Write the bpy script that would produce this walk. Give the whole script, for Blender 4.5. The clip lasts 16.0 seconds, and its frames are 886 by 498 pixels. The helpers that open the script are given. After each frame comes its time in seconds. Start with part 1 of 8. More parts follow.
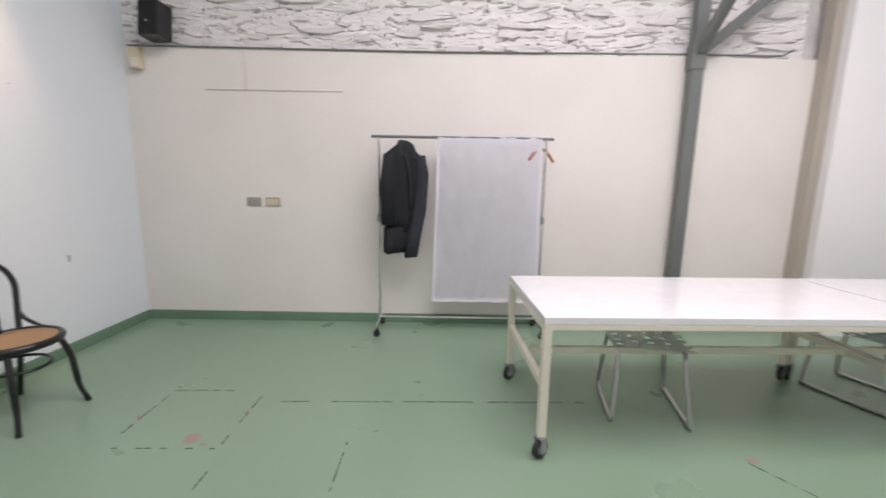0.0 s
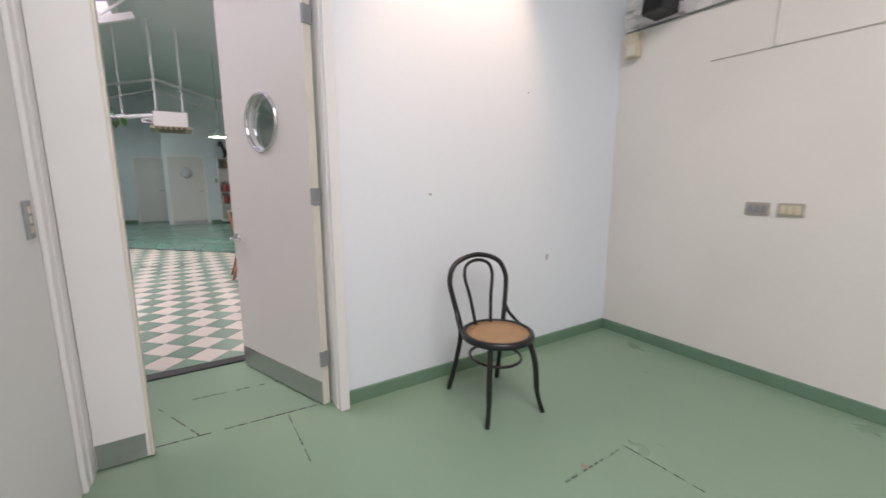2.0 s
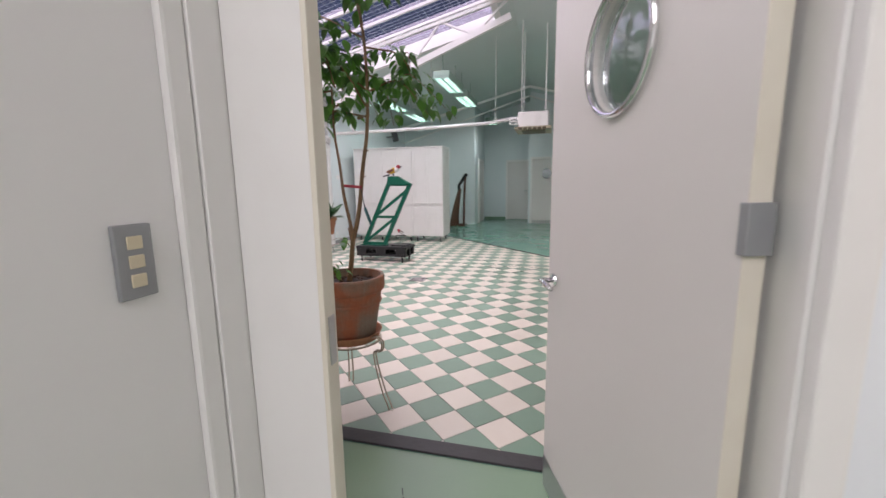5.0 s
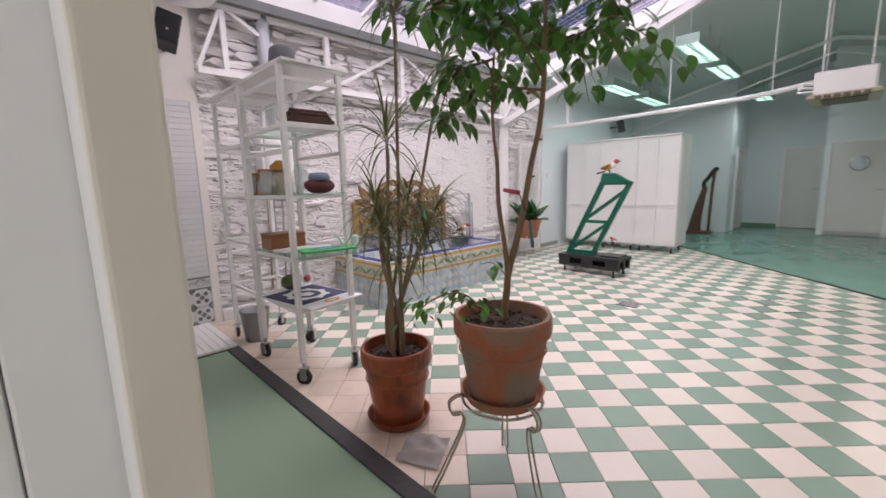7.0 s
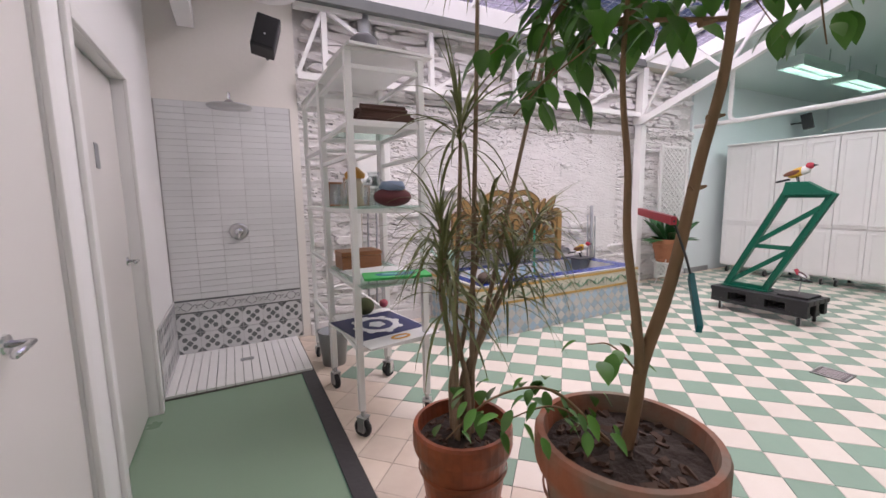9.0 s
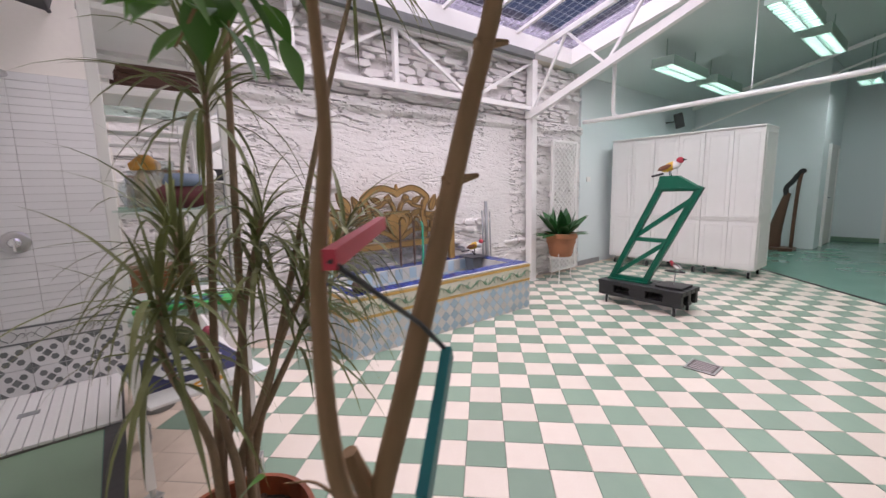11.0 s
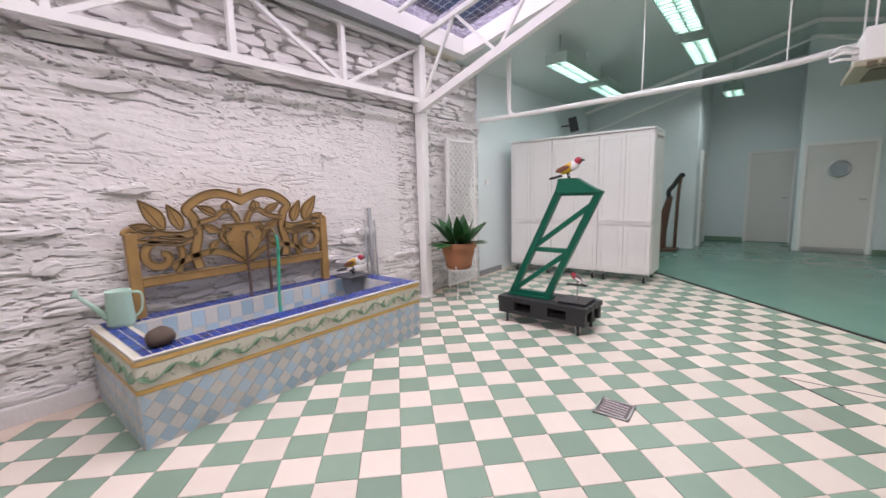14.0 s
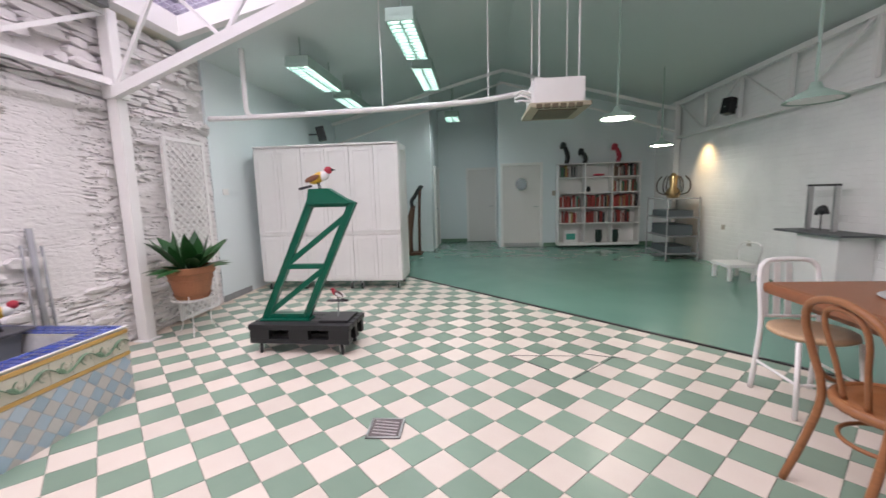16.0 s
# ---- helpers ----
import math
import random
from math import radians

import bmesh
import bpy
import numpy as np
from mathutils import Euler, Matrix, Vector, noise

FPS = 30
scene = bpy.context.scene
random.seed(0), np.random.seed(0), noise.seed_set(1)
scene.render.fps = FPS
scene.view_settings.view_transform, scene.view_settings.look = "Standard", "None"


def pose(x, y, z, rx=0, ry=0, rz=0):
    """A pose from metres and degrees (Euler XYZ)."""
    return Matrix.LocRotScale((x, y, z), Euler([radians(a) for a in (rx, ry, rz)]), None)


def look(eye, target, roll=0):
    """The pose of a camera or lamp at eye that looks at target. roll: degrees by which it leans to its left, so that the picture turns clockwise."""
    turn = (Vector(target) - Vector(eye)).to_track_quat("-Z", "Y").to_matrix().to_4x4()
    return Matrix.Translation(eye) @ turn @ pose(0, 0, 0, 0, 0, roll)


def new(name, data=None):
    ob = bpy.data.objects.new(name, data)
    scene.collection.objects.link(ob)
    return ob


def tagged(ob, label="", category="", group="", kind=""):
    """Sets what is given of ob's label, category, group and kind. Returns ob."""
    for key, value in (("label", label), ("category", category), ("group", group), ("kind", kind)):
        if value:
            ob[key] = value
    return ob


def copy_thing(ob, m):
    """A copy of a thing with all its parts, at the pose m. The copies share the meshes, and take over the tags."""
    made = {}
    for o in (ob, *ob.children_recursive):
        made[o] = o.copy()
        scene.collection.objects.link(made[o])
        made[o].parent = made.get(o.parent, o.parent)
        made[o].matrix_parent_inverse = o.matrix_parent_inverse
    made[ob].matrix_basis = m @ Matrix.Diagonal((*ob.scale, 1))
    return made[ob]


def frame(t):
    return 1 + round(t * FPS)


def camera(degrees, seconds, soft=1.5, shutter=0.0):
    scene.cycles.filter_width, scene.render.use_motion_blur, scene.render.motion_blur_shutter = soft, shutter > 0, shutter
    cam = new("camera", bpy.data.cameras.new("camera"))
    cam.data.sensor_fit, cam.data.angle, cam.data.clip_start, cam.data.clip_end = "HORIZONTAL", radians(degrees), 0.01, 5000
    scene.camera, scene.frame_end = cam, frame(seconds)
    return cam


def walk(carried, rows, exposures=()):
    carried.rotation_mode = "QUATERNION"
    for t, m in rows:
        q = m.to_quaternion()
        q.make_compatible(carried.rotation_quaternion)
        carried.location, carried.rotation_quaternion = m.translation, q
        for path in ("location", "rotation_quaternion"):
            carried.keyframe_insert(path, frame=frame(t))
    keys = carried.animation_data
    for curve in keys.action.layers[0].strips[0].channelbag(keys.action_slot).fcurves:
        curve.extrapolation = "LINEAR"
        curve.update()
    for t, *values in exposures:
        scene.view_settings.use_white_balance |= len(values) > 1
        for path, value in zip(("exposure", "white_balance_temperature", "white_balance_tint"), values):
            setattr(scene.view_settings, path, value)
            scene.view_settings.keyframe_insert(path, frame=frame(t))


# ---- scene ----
cam = camera(95.4, 16.0, soft=1.5, shutter=0.3)
PATH = [
    (0, (-0.014, -0.008, 1.326), (-0.007, 1.742, 1.037), 1.0),
    (0.5, (-0.082, 0.202, 1.332), (-0.536, 1.893, 1.046), 0.8),
    (1, (-0.198, 0.367, 1.305), (-1.082, 1.878, 1.021), 0.4),
    (1.5, (-0.420, 0.522, 1.317), (-1.652, 1.768, 1.039), 0.1),
    (2, (-0.638, 0.624, 1.305), (-2.112, 1.565, 1.007), -0.1),
    (2.5, (-0.863, 0.750, 1.326), (-2.477, 1.417, 1.017), 0.1),
    (3, (-1.057, 0.819, 1.311), (-2.749, 1.245, 0.990), 0.2),
    (3.5, (-1.319, 0.867, 1.310), (-3.054, 1.056, 0.992), 0.2),
    (4, (-1.560, 0.892, 1.298), (-3.303, 0.884, 0.970), -0.0),
    (4.2, (-1.667, 0.920, 1.295), (-3.411, 0.824, 0.981), -0.2),
    (6.3, (-2.633, 0.819, 1.323), (-4.073, -0.173, 1.029), -1.3),
    (6.5, (-2.711, 0.819, 1.322), (-4.096, -0.251, 1.032), -1.3),
    (7, (-2.829, 0.765, 1.323), (-4.054, -0.488, 1.045), -1.5),
    (7.5, (-2.985, 0.643, 1.336), (-4.038, -0.762, 1.078), -1.7),
    (8, (-3.082, 0.514, 1.349), (-4.007, -0.980, 1.103), -1.6),
    (8.5, (-3.206, 0.421, 1.347), (-4.032, -1.130, 1.107), -1.3),
    (9, (-3.381, 0.343, 1.337), (-4.191, -1.219, 1.109), -1.0),
    (9.5, (-3.499, 0.261, 1.342), (-4.412, -1.242, 1.104), -0.8),
    (10, (-3.645, 0.175, 1.342), (-4.694, -1.236, 1.103), -1.1),
    (10.2, (-3.702, 0.170, 1.338), (-4.792, -1.208, 1.096), -1.4),
    (12.3, (-4.376, 0.098, 1.330), (-5.481, -1.266, 1.067), -1.5),
    (12.5, (-4.426, 0.041, 1.326), (-5.543, -1.314, 1.071), -1.5),
    (13, (-4.528, -0.052, 1.329), (-5.703, -1.356, 1.074), -1.5),
    (13.5, (-4.637, -0.132, 1.316), (-5.891, -1.362, 1.060), -1.6),
    (14, (-4.774, -0.185, 1.331), (-6.138, -1.292, 1.083), -1.6),
    (14.5, (-4.871, -0.199, 1.321), (-6.362, -1.129, 1.077), -1.6),
    (15, (-4.950, -0.235, 1.330), (-6.564, -0.930, 1.086), -1.5),
    (15.5, (-5.004, -0.272, 1.340), (-6.706, -0.710, 1.098), -1.5),
    (16, (-5.026, -0.269, 1.342), (-6.777, -0.433, 1.106), -1.6),
]
walk(cam, [(t, look(eye, target, roll)) for t, eye, target, roll in PATH])

# ---- world, daylight through the hall roof light, added studio light, exposure ----
scene.view_settings.exposure = 0.0
world = bpy.data.worlds.new("world")
scene.world = world
world.use_nodes = True
wn = world.node_tree.nodes
sky = wn.new("ShaderNodeTexSky")
sky.sky_type, sky.sun_disc = 'NISHITA', False
sky.sun_elevation, sky.sun_rotation = radians(50), radians(200)
wn["Background"].inputs[1].default_value = 0.1
world.node_tree.links.new(sky.outputs[0], wn["Background"].inputs[0])


def area_lamp(name, place, target, sx, sy, watts, colour):
    data = bpy.data.lights.new(name, 'AREA')
    data.shape, data.size, data.size_y, data.energy, data.color = 'RECTANGLE', sx, sy, watts, colour
    ob = new(name, data)
    ob.matrix_world = look(place, target)
    return ob


# plan: the glazed hall runs along x, the studio lies east of it
EAVE, SLOPE, RIDGE_Y = 3.08, 0.235, 0.25
WALL_S, WALL_N, WALL_E = -3.68, 3.9, -2.88
SKY_X0, SKY_X1, SKY_Y0, SKY_Y1 = -9.4, -3.95, -3.5, -0.05


def roof_z(y):
    return EAVE + SLOPE * (min(y, 2 * RIDGE_Y - y) - WALL_S)


mid_x, mid_y = (SKY_X0 + SKY_X1) / 2, (SKY_Y0 + SKY_Y1) / 2
tilt = math.atan(SLOPE)
daylight = area_lamp("skylight_daylight", (mid_x, mid_y, roof_z(mid_y) + 0.32), (mid_x, mid_y + math.sin(tilt), roof_z(mid_y) + 0.32 - math.cos(tilt)),
                     SKY_X1 - SKY_X0 + 0.3, 3.6, 470, (1.0, 0.88, 0.945))
daylight.matrix_world = pose(mid_x, mid_y, roof_z(mid_y) + 0.32, math.degrees(tilt), 0, 0)
# studio source unknown: this lamp is added above a made-up ceiling opening
studio_added_light = area_lamp("studio_added_light", (1.2, 0.8, 4.28), (1.2, 0.8, 0), 4.0, 2.4, 205, (1.0, 0.91, 0.95))


def spot_lamp(name, place, target, watts, degrees, colour, blend=0.6, radius=0.04):
    data = bpy.data.lights.new(name, 'SPOT')
    data.energy, data.spot_size, data.spot_blend, data.color, data.shadow_soft_size = watts, radians(degrees), blend, colour, radius
    ob = new(name, data)
    ob.matrix_world = look(place, target)
    return ob


spot_lamp("studio_spot_light", (-2.2, 2.15, 3.26), (-2.8, 2.12, 2.35), 75, 70, (1.0, 0.66, 0.48))
# added spot with no fitting, makes the warm patch on the north wall
spot_lamp("added_hall_wall_glow", (-13.0, 3.62, 2.25), (-12.95, 3.9, 1.6), 34, 95, (1.0, 0.66, 0.30), 1.0)

# the fluorescent fittings and the two lit pendants
for i, (x, y, z, length, watts) in enumerate(((-10.10, -1.08, 3.2, 1.2, 5.5), (-11.75, -1.08, 3.2, 1.2, 7), (-10.72, -2.50, 3.0, 1.2, 5.5), (-12.40, -2.50, 3.0, 1.2, 7), (-14.4, -0.85, 3.05, 0.6, 9))):
    area_lamp(f"fluorescent_lamp_{i + 1}", (x, y, z - 0.045), (x, y, 0), length, 0.26, watts, (0.92, 0.97, 1.0))
for i, (x, y, z, watts) in enumerate(((-9.98, 1.32, 2.14, 7), (-12.5, 2.88, 2.07, 5))):
    area_lamp(f"pendant_light_{i + 1}", (x, y, z - 0.01), (x, y, 0), 0.3, 0.3, watts, (1.0, 0.95, 0.86))

# ---- materials ----
def material(name, colour, rough=0.5, metal=0.0, grain=0.0, scale=40.0, stain=0.0, stain_scale=3.0, bump=0.0, bump_scale=60.0, second=None, coat=0.0,
             per_object=0.0, per_island=0.0, stretch=(1, 1, 1), detail=4.0, spec=0.5, rough_var=0.0, spread=(0.42, 0.75)):
    m = bpy.data.materials.new(name)
    m.use_nodes = True
    nt = m.node_tree
    b = nt.nodes["Principled BSDF"]
    b.inputs["Roughness"].default_value, b.inputs["Metallic"].default_value = rough, metal
    b.inputs["Specular IOR Level"].default_value = spec
    if coat:
        b.inputs["Coat Weight"].default_value, b.inputs["Coat Roughness"].default_value = coat, 0.08
    link, node = nt.links.new, nt.nodes.new
    tc = node("ShaderNodeTexCoord")
    mp = node("ShaderNodeMapping")
    mp.inputs["Scale"].default_value = stretch
    link(tc.outputs["Object"], mp.inputs[0])
    here = mp.outputs[0]

    def noise_tex(sc, det=4.0):
        n = node("ShaderNodeTexNoise")
        n.inputs["Scale"].default_value, n.inputs["Detail"].default_value = sc, det
        link(here, n.inputs["Vector"])
        return n.outputs[0]

    rgb = node("ShaderNodeRGB")
    rgb.outputs[0].default_value = (*colour, 1)
    col = rgb.outputs[0]

    def mix(fac, a, bcol, lo=0.35, hi=0.7, amount=1.0):
        r = node("ShaderNodeMapRange")
        r.inputs[1].default_value, r.inputs[2].default_value, r.inputs[4].default_value = lo, hi, amount
        link(fac, r.inputs[0])
        x = node("ShaderNodeMix")
        x.data_type = 'RGBA'
        link(r.outputs[0], x.inputs["Factor"])
        link(a, x.inputs["A"])
        if isinstance(bcol, tuple):
            x.inputs["B"].default_value = (*bcol, 1)
        else:
            link(bcol, x.inputs["B"])
        return x.outputs["Result"]

    dark = second or tuple(c * 0.55 for c in colour)
    if stain:
        col = mix(noise_tex(stain_scale, detail), col, dark, *spread, stain)
    if grain:
        col = mix(noise_tex(scale, 3.0), col, tuple(c * 0.6 for c in colour), 0.35, 0.75, grain)
    for amount, kind in ((per_object, 0), (per_island, 1)):
        if amount:
            src = node("ShaderNodeObjectInfo").outputs["Random"] if kind == 0 else node("ShaderNodeNewGeometry").outputs["Random Per Island"]
            hsv = node("ShaderNodeHueSaturation")
            r = node("ShaderNodeMapRange")
            r.inputs[3].default_value, r.inputs[4].default_value = 1 - amount, 1 + amount
            link(src, r.inputs[0])
            link(r.outputs[0], hsv.inputs["Value"])
            link(col, hsv.inputs["Color"])
            col = hsv.outputs[0]
    link(col, b.inputs["Base Color"])
    if rough_var:
        r = node("ShaderNodeMapRange")
        r.inputs[3].default_value, r.inputs[4].default_value = max(0.02, rough - rough_var), rough + rough_var
        link(noise_tex(2.3, 5.0), r.inputs[0])
        link(r.outputs[0], b.inputs["Roughness"])
    if bump:
        n = node("ShaderNodeBump")
        n.inputs["Strength"].default_value, n.inputs["Distance"].default_value = bump, 0.01
        link(noise_tex(bump_scale, 5.0), n.inputs["Height"])
        link(n.outputs[0], b.inputs["Normal"])
    return m


def glow(name, colour, strength):
    m = bpy.data.materials.new(name)
    m.use_nodes = True
    b = m.node_tree.nodes["Principled BSDF"]
    b.inputs["Base Color"].default_value = (*colour, 1)
    b.inputs["Emission Color"].default_value, b.inputs["Emission Strength"].default_value = (*colour, 1), strength
    return m


def clear_glass(name, tint=(0.95, 0.97, 0.97), gloss=0.12, rough=0.03):
    m = bpy.data.materials.new(name)
    m.use_nodes = True
    nt = m.node_tree
    out = nt.nodes["Material Output"]
    t, g, x = nt.nodes.new("ShaderNodeBsdfTransparent"), nt.nodes.new("ShaderNodeBsdfGlossy"), nt.nodes.new("ShaderNodeMixShader")
    t.inputs[0].default_value = (*tint, 1)
    g.inputs["Roughness"].default_value = rough
    x.inputs[0].default_value = gloss
    nt.links.new(t.outputs[0], x.inputs[1])
    nt.links.new(g.outputs[0], x.inputs[2])
    nt.links.new(x.outputs[0], out.inputs[0])
    return m


M = {
    "white_wall": material("white_wall_paint", (0.83, 0.82, 0.815), 0.65, stain=0.10, stain_scale=0.9, second=(0.66, 0.63, 0.60), bump=0.05, bump_scale=25),
    "cool_wall": material("bluish_white_wall_paint", (0.77, 0.81, 0.85), 0.6, stain=0.12, stain_scale=0.8, second=(0.66, 0.68, 0.70), bump=0.06, bump_scale=20, grain=0.03, scale=50),
    "plaster": material("old_plaster", (0.79, 0.755, 0.71), 0.7, stain=0.30, stain_scale=1.1, second=(0.62, 0.58, 0.52), bump=0.12, bump_scale=14, grain=0.05),
    "blue_wall": material("cool_white_paint", (0.70, 0.76, 0.77), 0.6, stain=0.10, stain_scale=0.8, second=(0.58, 0.66, 0.67), bump=0.03),
    "ceiling": material("ceiling_paint", (0.56, 0.63, 0.61), 0.6, stain=0.10, stain_scale=0.7, bump=0.03),
    "green_floor": material("green_floor_paint", (0.225, 0.325, 0.225), 0.30, stain=0.25, stain_scale=1.6, second=(0.18, 0.255, 0.185), grain=0.06, scale=90, bump=0.03, bump_scale=9, rough_var=0.08),
    "far_floor": material("far_green_floor_paint", (0.135, 0.27, 0.215), 0.22, stain=0.25, stain_scale=1.2, second=(0.08, 0.20, 0.155), bump=0.03, bump_scale=9, rough_var=0.12),
    "green_trim": material("green_skirting_paint", (0.15, 0.25, 0.17), 0.45, stain=0.25, stain_scale=5, bump=0.06),
    "dark_strip": material("dark_slate_strip", (0.045, 0.042, 0.045), 0.5, stain=0.3, stain_scale=8, bump=0.2, bump_scale=30),
    "grout": material("tile_grout", (0.16, 0.15, 0.13), 0.85, grain=0.2, stain=0.3),
    "tile_green": material("green_cement_tile", (0.205, 0.30, 0.23), 0.33, stain=0.28, stain_scale=7, second=(0.25, 0.345, 0.265), grain=0.08, scale=120, per_object=0.10, per_island=0.10, bump=0.05, bump_scale=22, rough_var=0.12),
    "tile_cream": material("cream_cement_tile", (0.68, 0.61, 0.54), 0.33, stain=0.25, stain_scale=7, second=(0.62, 0.53, 0.45), grain=0.08, scale=120, per_object=0.06, per_island=0.06, bump=0.05, bump_scale=22, rough_var=0.12),
    "tile_old": material("worn_cream_tile", (0.64, 0.54, 0.45), 0.45, stain=0.45, stain_scale=6, second=(0.50, 0.40, 0.32), per_object=0.10, per_island=0.12, bump=0.1, bump_scale=22),
    "stone_white": material("whitewashed_stone", (0.76, 0.735, 0.725), 0.8, stain=0.35, stain_scale=5, second=(0.60, 0.575, 0.565), grain=0.15, scale=60, bump=0.4, bump_scale=30, per_object=0.05, per_island=0.05),
    "stone_joint": material("whitewashed_mortar", (0.66, 0.635, 0.62), 0.9, stain=0.55, stain_scale=6, second=(0.36, 0.34, 0.33), grain=0.2, scale=50, bump=0.9, bump_scale=16),
    "brick_white": material("white_painted_brick", (0.82, 0.82, 0.81), 0.65, stain=0.15, stain_scale=3, bump=0.3, bump_scale=20, per_object=0.03, per_island=0.03),
    "white_paint": material("white_gloss_paint", (0.80, 0.79, 0.775), 0.35, stain=0.12, stain_scale=6, second=(0.64, 0.62, 0.58), bump=0.03),
    "cream_paint": material("aged_cream_paint", (0.74, 0.70, 0.60), 0.45, stain=0.35, stain_scale=5, second=(0.60, 0.52, 0.40), bump=0.05),
    "door_paint": material("grey_white_door_paint", (0.68, 0.655, 0.63), 0.45, stain=0.12, stain_scale=2, second=(0.58, 0.55, 0.52), bump=0.03),
    "steel": material("brushed_steel", (0.55, 0.55, 0.55), 0.32, 1.0, grain=0.15, scale=80, stain=0.1),
    "chrome": material("chrome", (0.75, 0.75, 0.76), 0.12, 1.0, grain=0.05),
    "grey_metal": material("grey_sheet_metal", (0.33, 0.34, 0.35), 0.5, 0.4, stain=0.25, stain_scale=8),
    "dark_steel": material("grey_green_painted_steel", (0.16, 0.17, 0.165), 0.5, stain=0.3, stain_scale=6, bump=0.05),
    "black": material("black_plastic", (0.018, 0.018, 0.02), 0.45, grain=0.2, bump=0.05),
    "rubber": material("black_rubber", (0.03, 0.03, 0.032), 0.65, grain=0.2),
    "black_wood": material("black_lacquered_wood", (0.012, 0.012, 0.013), 0.3, grain=0.2, bump=0.03),
    "cane": material("woven_cane", (0.46, 0.28, 0.14), 0.6, grain=0.7, scale=160, stain=0.25, stain_scale=12, bump=0.3, bump_scale=180),
    "wood": material("warm_brown_wood", (0.30, 0.125, 0.05), 0.38, grain=0.5, scale=22, stretch=(1, 1, 8), stain=0.3, stain_scale=4, bump=0.06),
    "table_wood": material("red_brown_table_wood", (0.26, 0.10, 0.045), 0.4, grain=0.4, scale=16, stretch=(1, 7, 1), stain=0.3, stain_scale=4, bump=0.06),
    "pale_wood": material("pale_birch_seat", (0.55, 0.37, 0.22), 0.45, grain=0.4, scale=20, stretch=(1, 7, 1), stain=0.2),
    "dark_wood": material("dark_harp_wood", (0.10, 0.045, 0.025), 0.4, grain=0.4, scale=22, stretch=(1, 1, 7)),
    "green_steel": material("green_enamel_steel", (0.0, 0.10, 0.058), 0.32, stain=0.2, stain_scale=6, second=(0.0, 0.10, 0.06), bump=0.04),
    "coat_black": material("black_wool", (0.012, 0.013, 0.018), 0.9, grain=0.4, scale=200, bump=0.4, bump_scale=180),
    "plastic_sheet": material("milky_plastic_sheet", (0.86, 0.85, 0.90), 0.3, stain=0.1, stain_scale=5, bump=0.25, bump_scale=7),
    "gold": material("ochre_gold_painted_wood", (0.33, 0.20, 0.07), 0.5, stain=0.6, stain_scale=10, second=(0.20, 0.115, 0.04), bump=0.15, bump_scale=30),
    "gold_dark": material("dark_ochre_outline", (0.15, 0.095, 0.035), 0.6, stain=0.3),
    "terracotta": material("terracotta", (0.40, 0.17, 0.085), 0.75, stain=0.5, stain_scale=7, second=(0.24, 0.13, 0.075), grain=0.2, scale=70, bump=0.25, bump_scale=25),
    "terracotta_old": material("weathered_terracotta", (0.38, 0.125, 0.06), 0.75, stain=0.9, stain_scale=5, spread=(0.40, 0.60), second=(0.22, 0.19, 0.145), grain=0.25, scale=60, bump=0.3, bump_scale=25),
    "terracotta_red": material("reddish_terracotta", (0.36, 0.085, 0.03), 0.38, stain=0.9, stain_scale=8, spread=(0.40, 0.62), second=(0.14, 0.042, 0.02), grain=0.2, scale=70, bump=0.25, bump_scale=25),
    "soil": material("potting_soil", (0.035, 0.022, 0.016), 0.95, grain=0.6, scale=60, bump=1.0, bump_scale=45),
    "bark": material("brown_bark", (0.26, 0.16, 0.085), 0.85, grain=0.5, scale=30, stretch=(1, 1, 0.3), stain=0.4, stain_scale=10, bump=0.5, bump_scale=30),
    "bark_grey": material("grey_brown_cane_bark", (0.27, 0.19, 0.12), 0.85, grain=0.5, scale=50, stain=0.4, stain_scale=12, bump=0.5, bump_scale=60),
    "leaf": material("glossy_green_leaf", (0.085, 0.225, 0.032), 0.38, stain=0.3, stain_scale=14, second=(0.13, 0.28, 0.045), per_island=0.35),
    "leaf_dark": material("dark_green_leaf", (0.02, 0.085, 0.022), 0.32, stain=0.3, stain_scale=14, second=(0.035, 0.12, 0.03), per_island=0.3),
    "leaf_strap": material("olive_strap_leaf", (0.15, 0.17, 0.055), 0.5, stain=0.4, stain_scale=10, second=(0.18, 0.15, 0.07), per_island=0.4),
    "wire": material("bare_wire", (0.42, 0.36, 0.28), 0.4, 0.7, stain=0.3, stain_scale=20),
    "glass": clear_glass("clear_glass"),
    "shelf_glass": clear_glass("greenish_shelf_glass", (0.80, 0.90, 0.86), 0.15),
    "mirror": material("mirror", (0.85, 0.87, 0.87), 0.03, 1.0),
    "lamp_glow": glow("fluorescent_glow", (0.88, 0.97, 1.0), 17.0),
    "bulb_glow": glow("warm_white_bulb", (1.0, 0.95, 0.85), 26.0),
    "warm_glow": glow("warm_bulb", (1.0, 0.62, 0.25), 12.0),
    "lamp_green": material("green_lamp_housing", (0.30, 0.42, 0.36), 0.45, stain=0.15),
    "ivory": material("ivory_plastic", (0.66, 0.58, 0.42), 0.4, stain=0.15),
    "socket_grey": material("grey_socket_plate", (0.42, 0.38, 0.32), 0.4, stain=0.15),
}


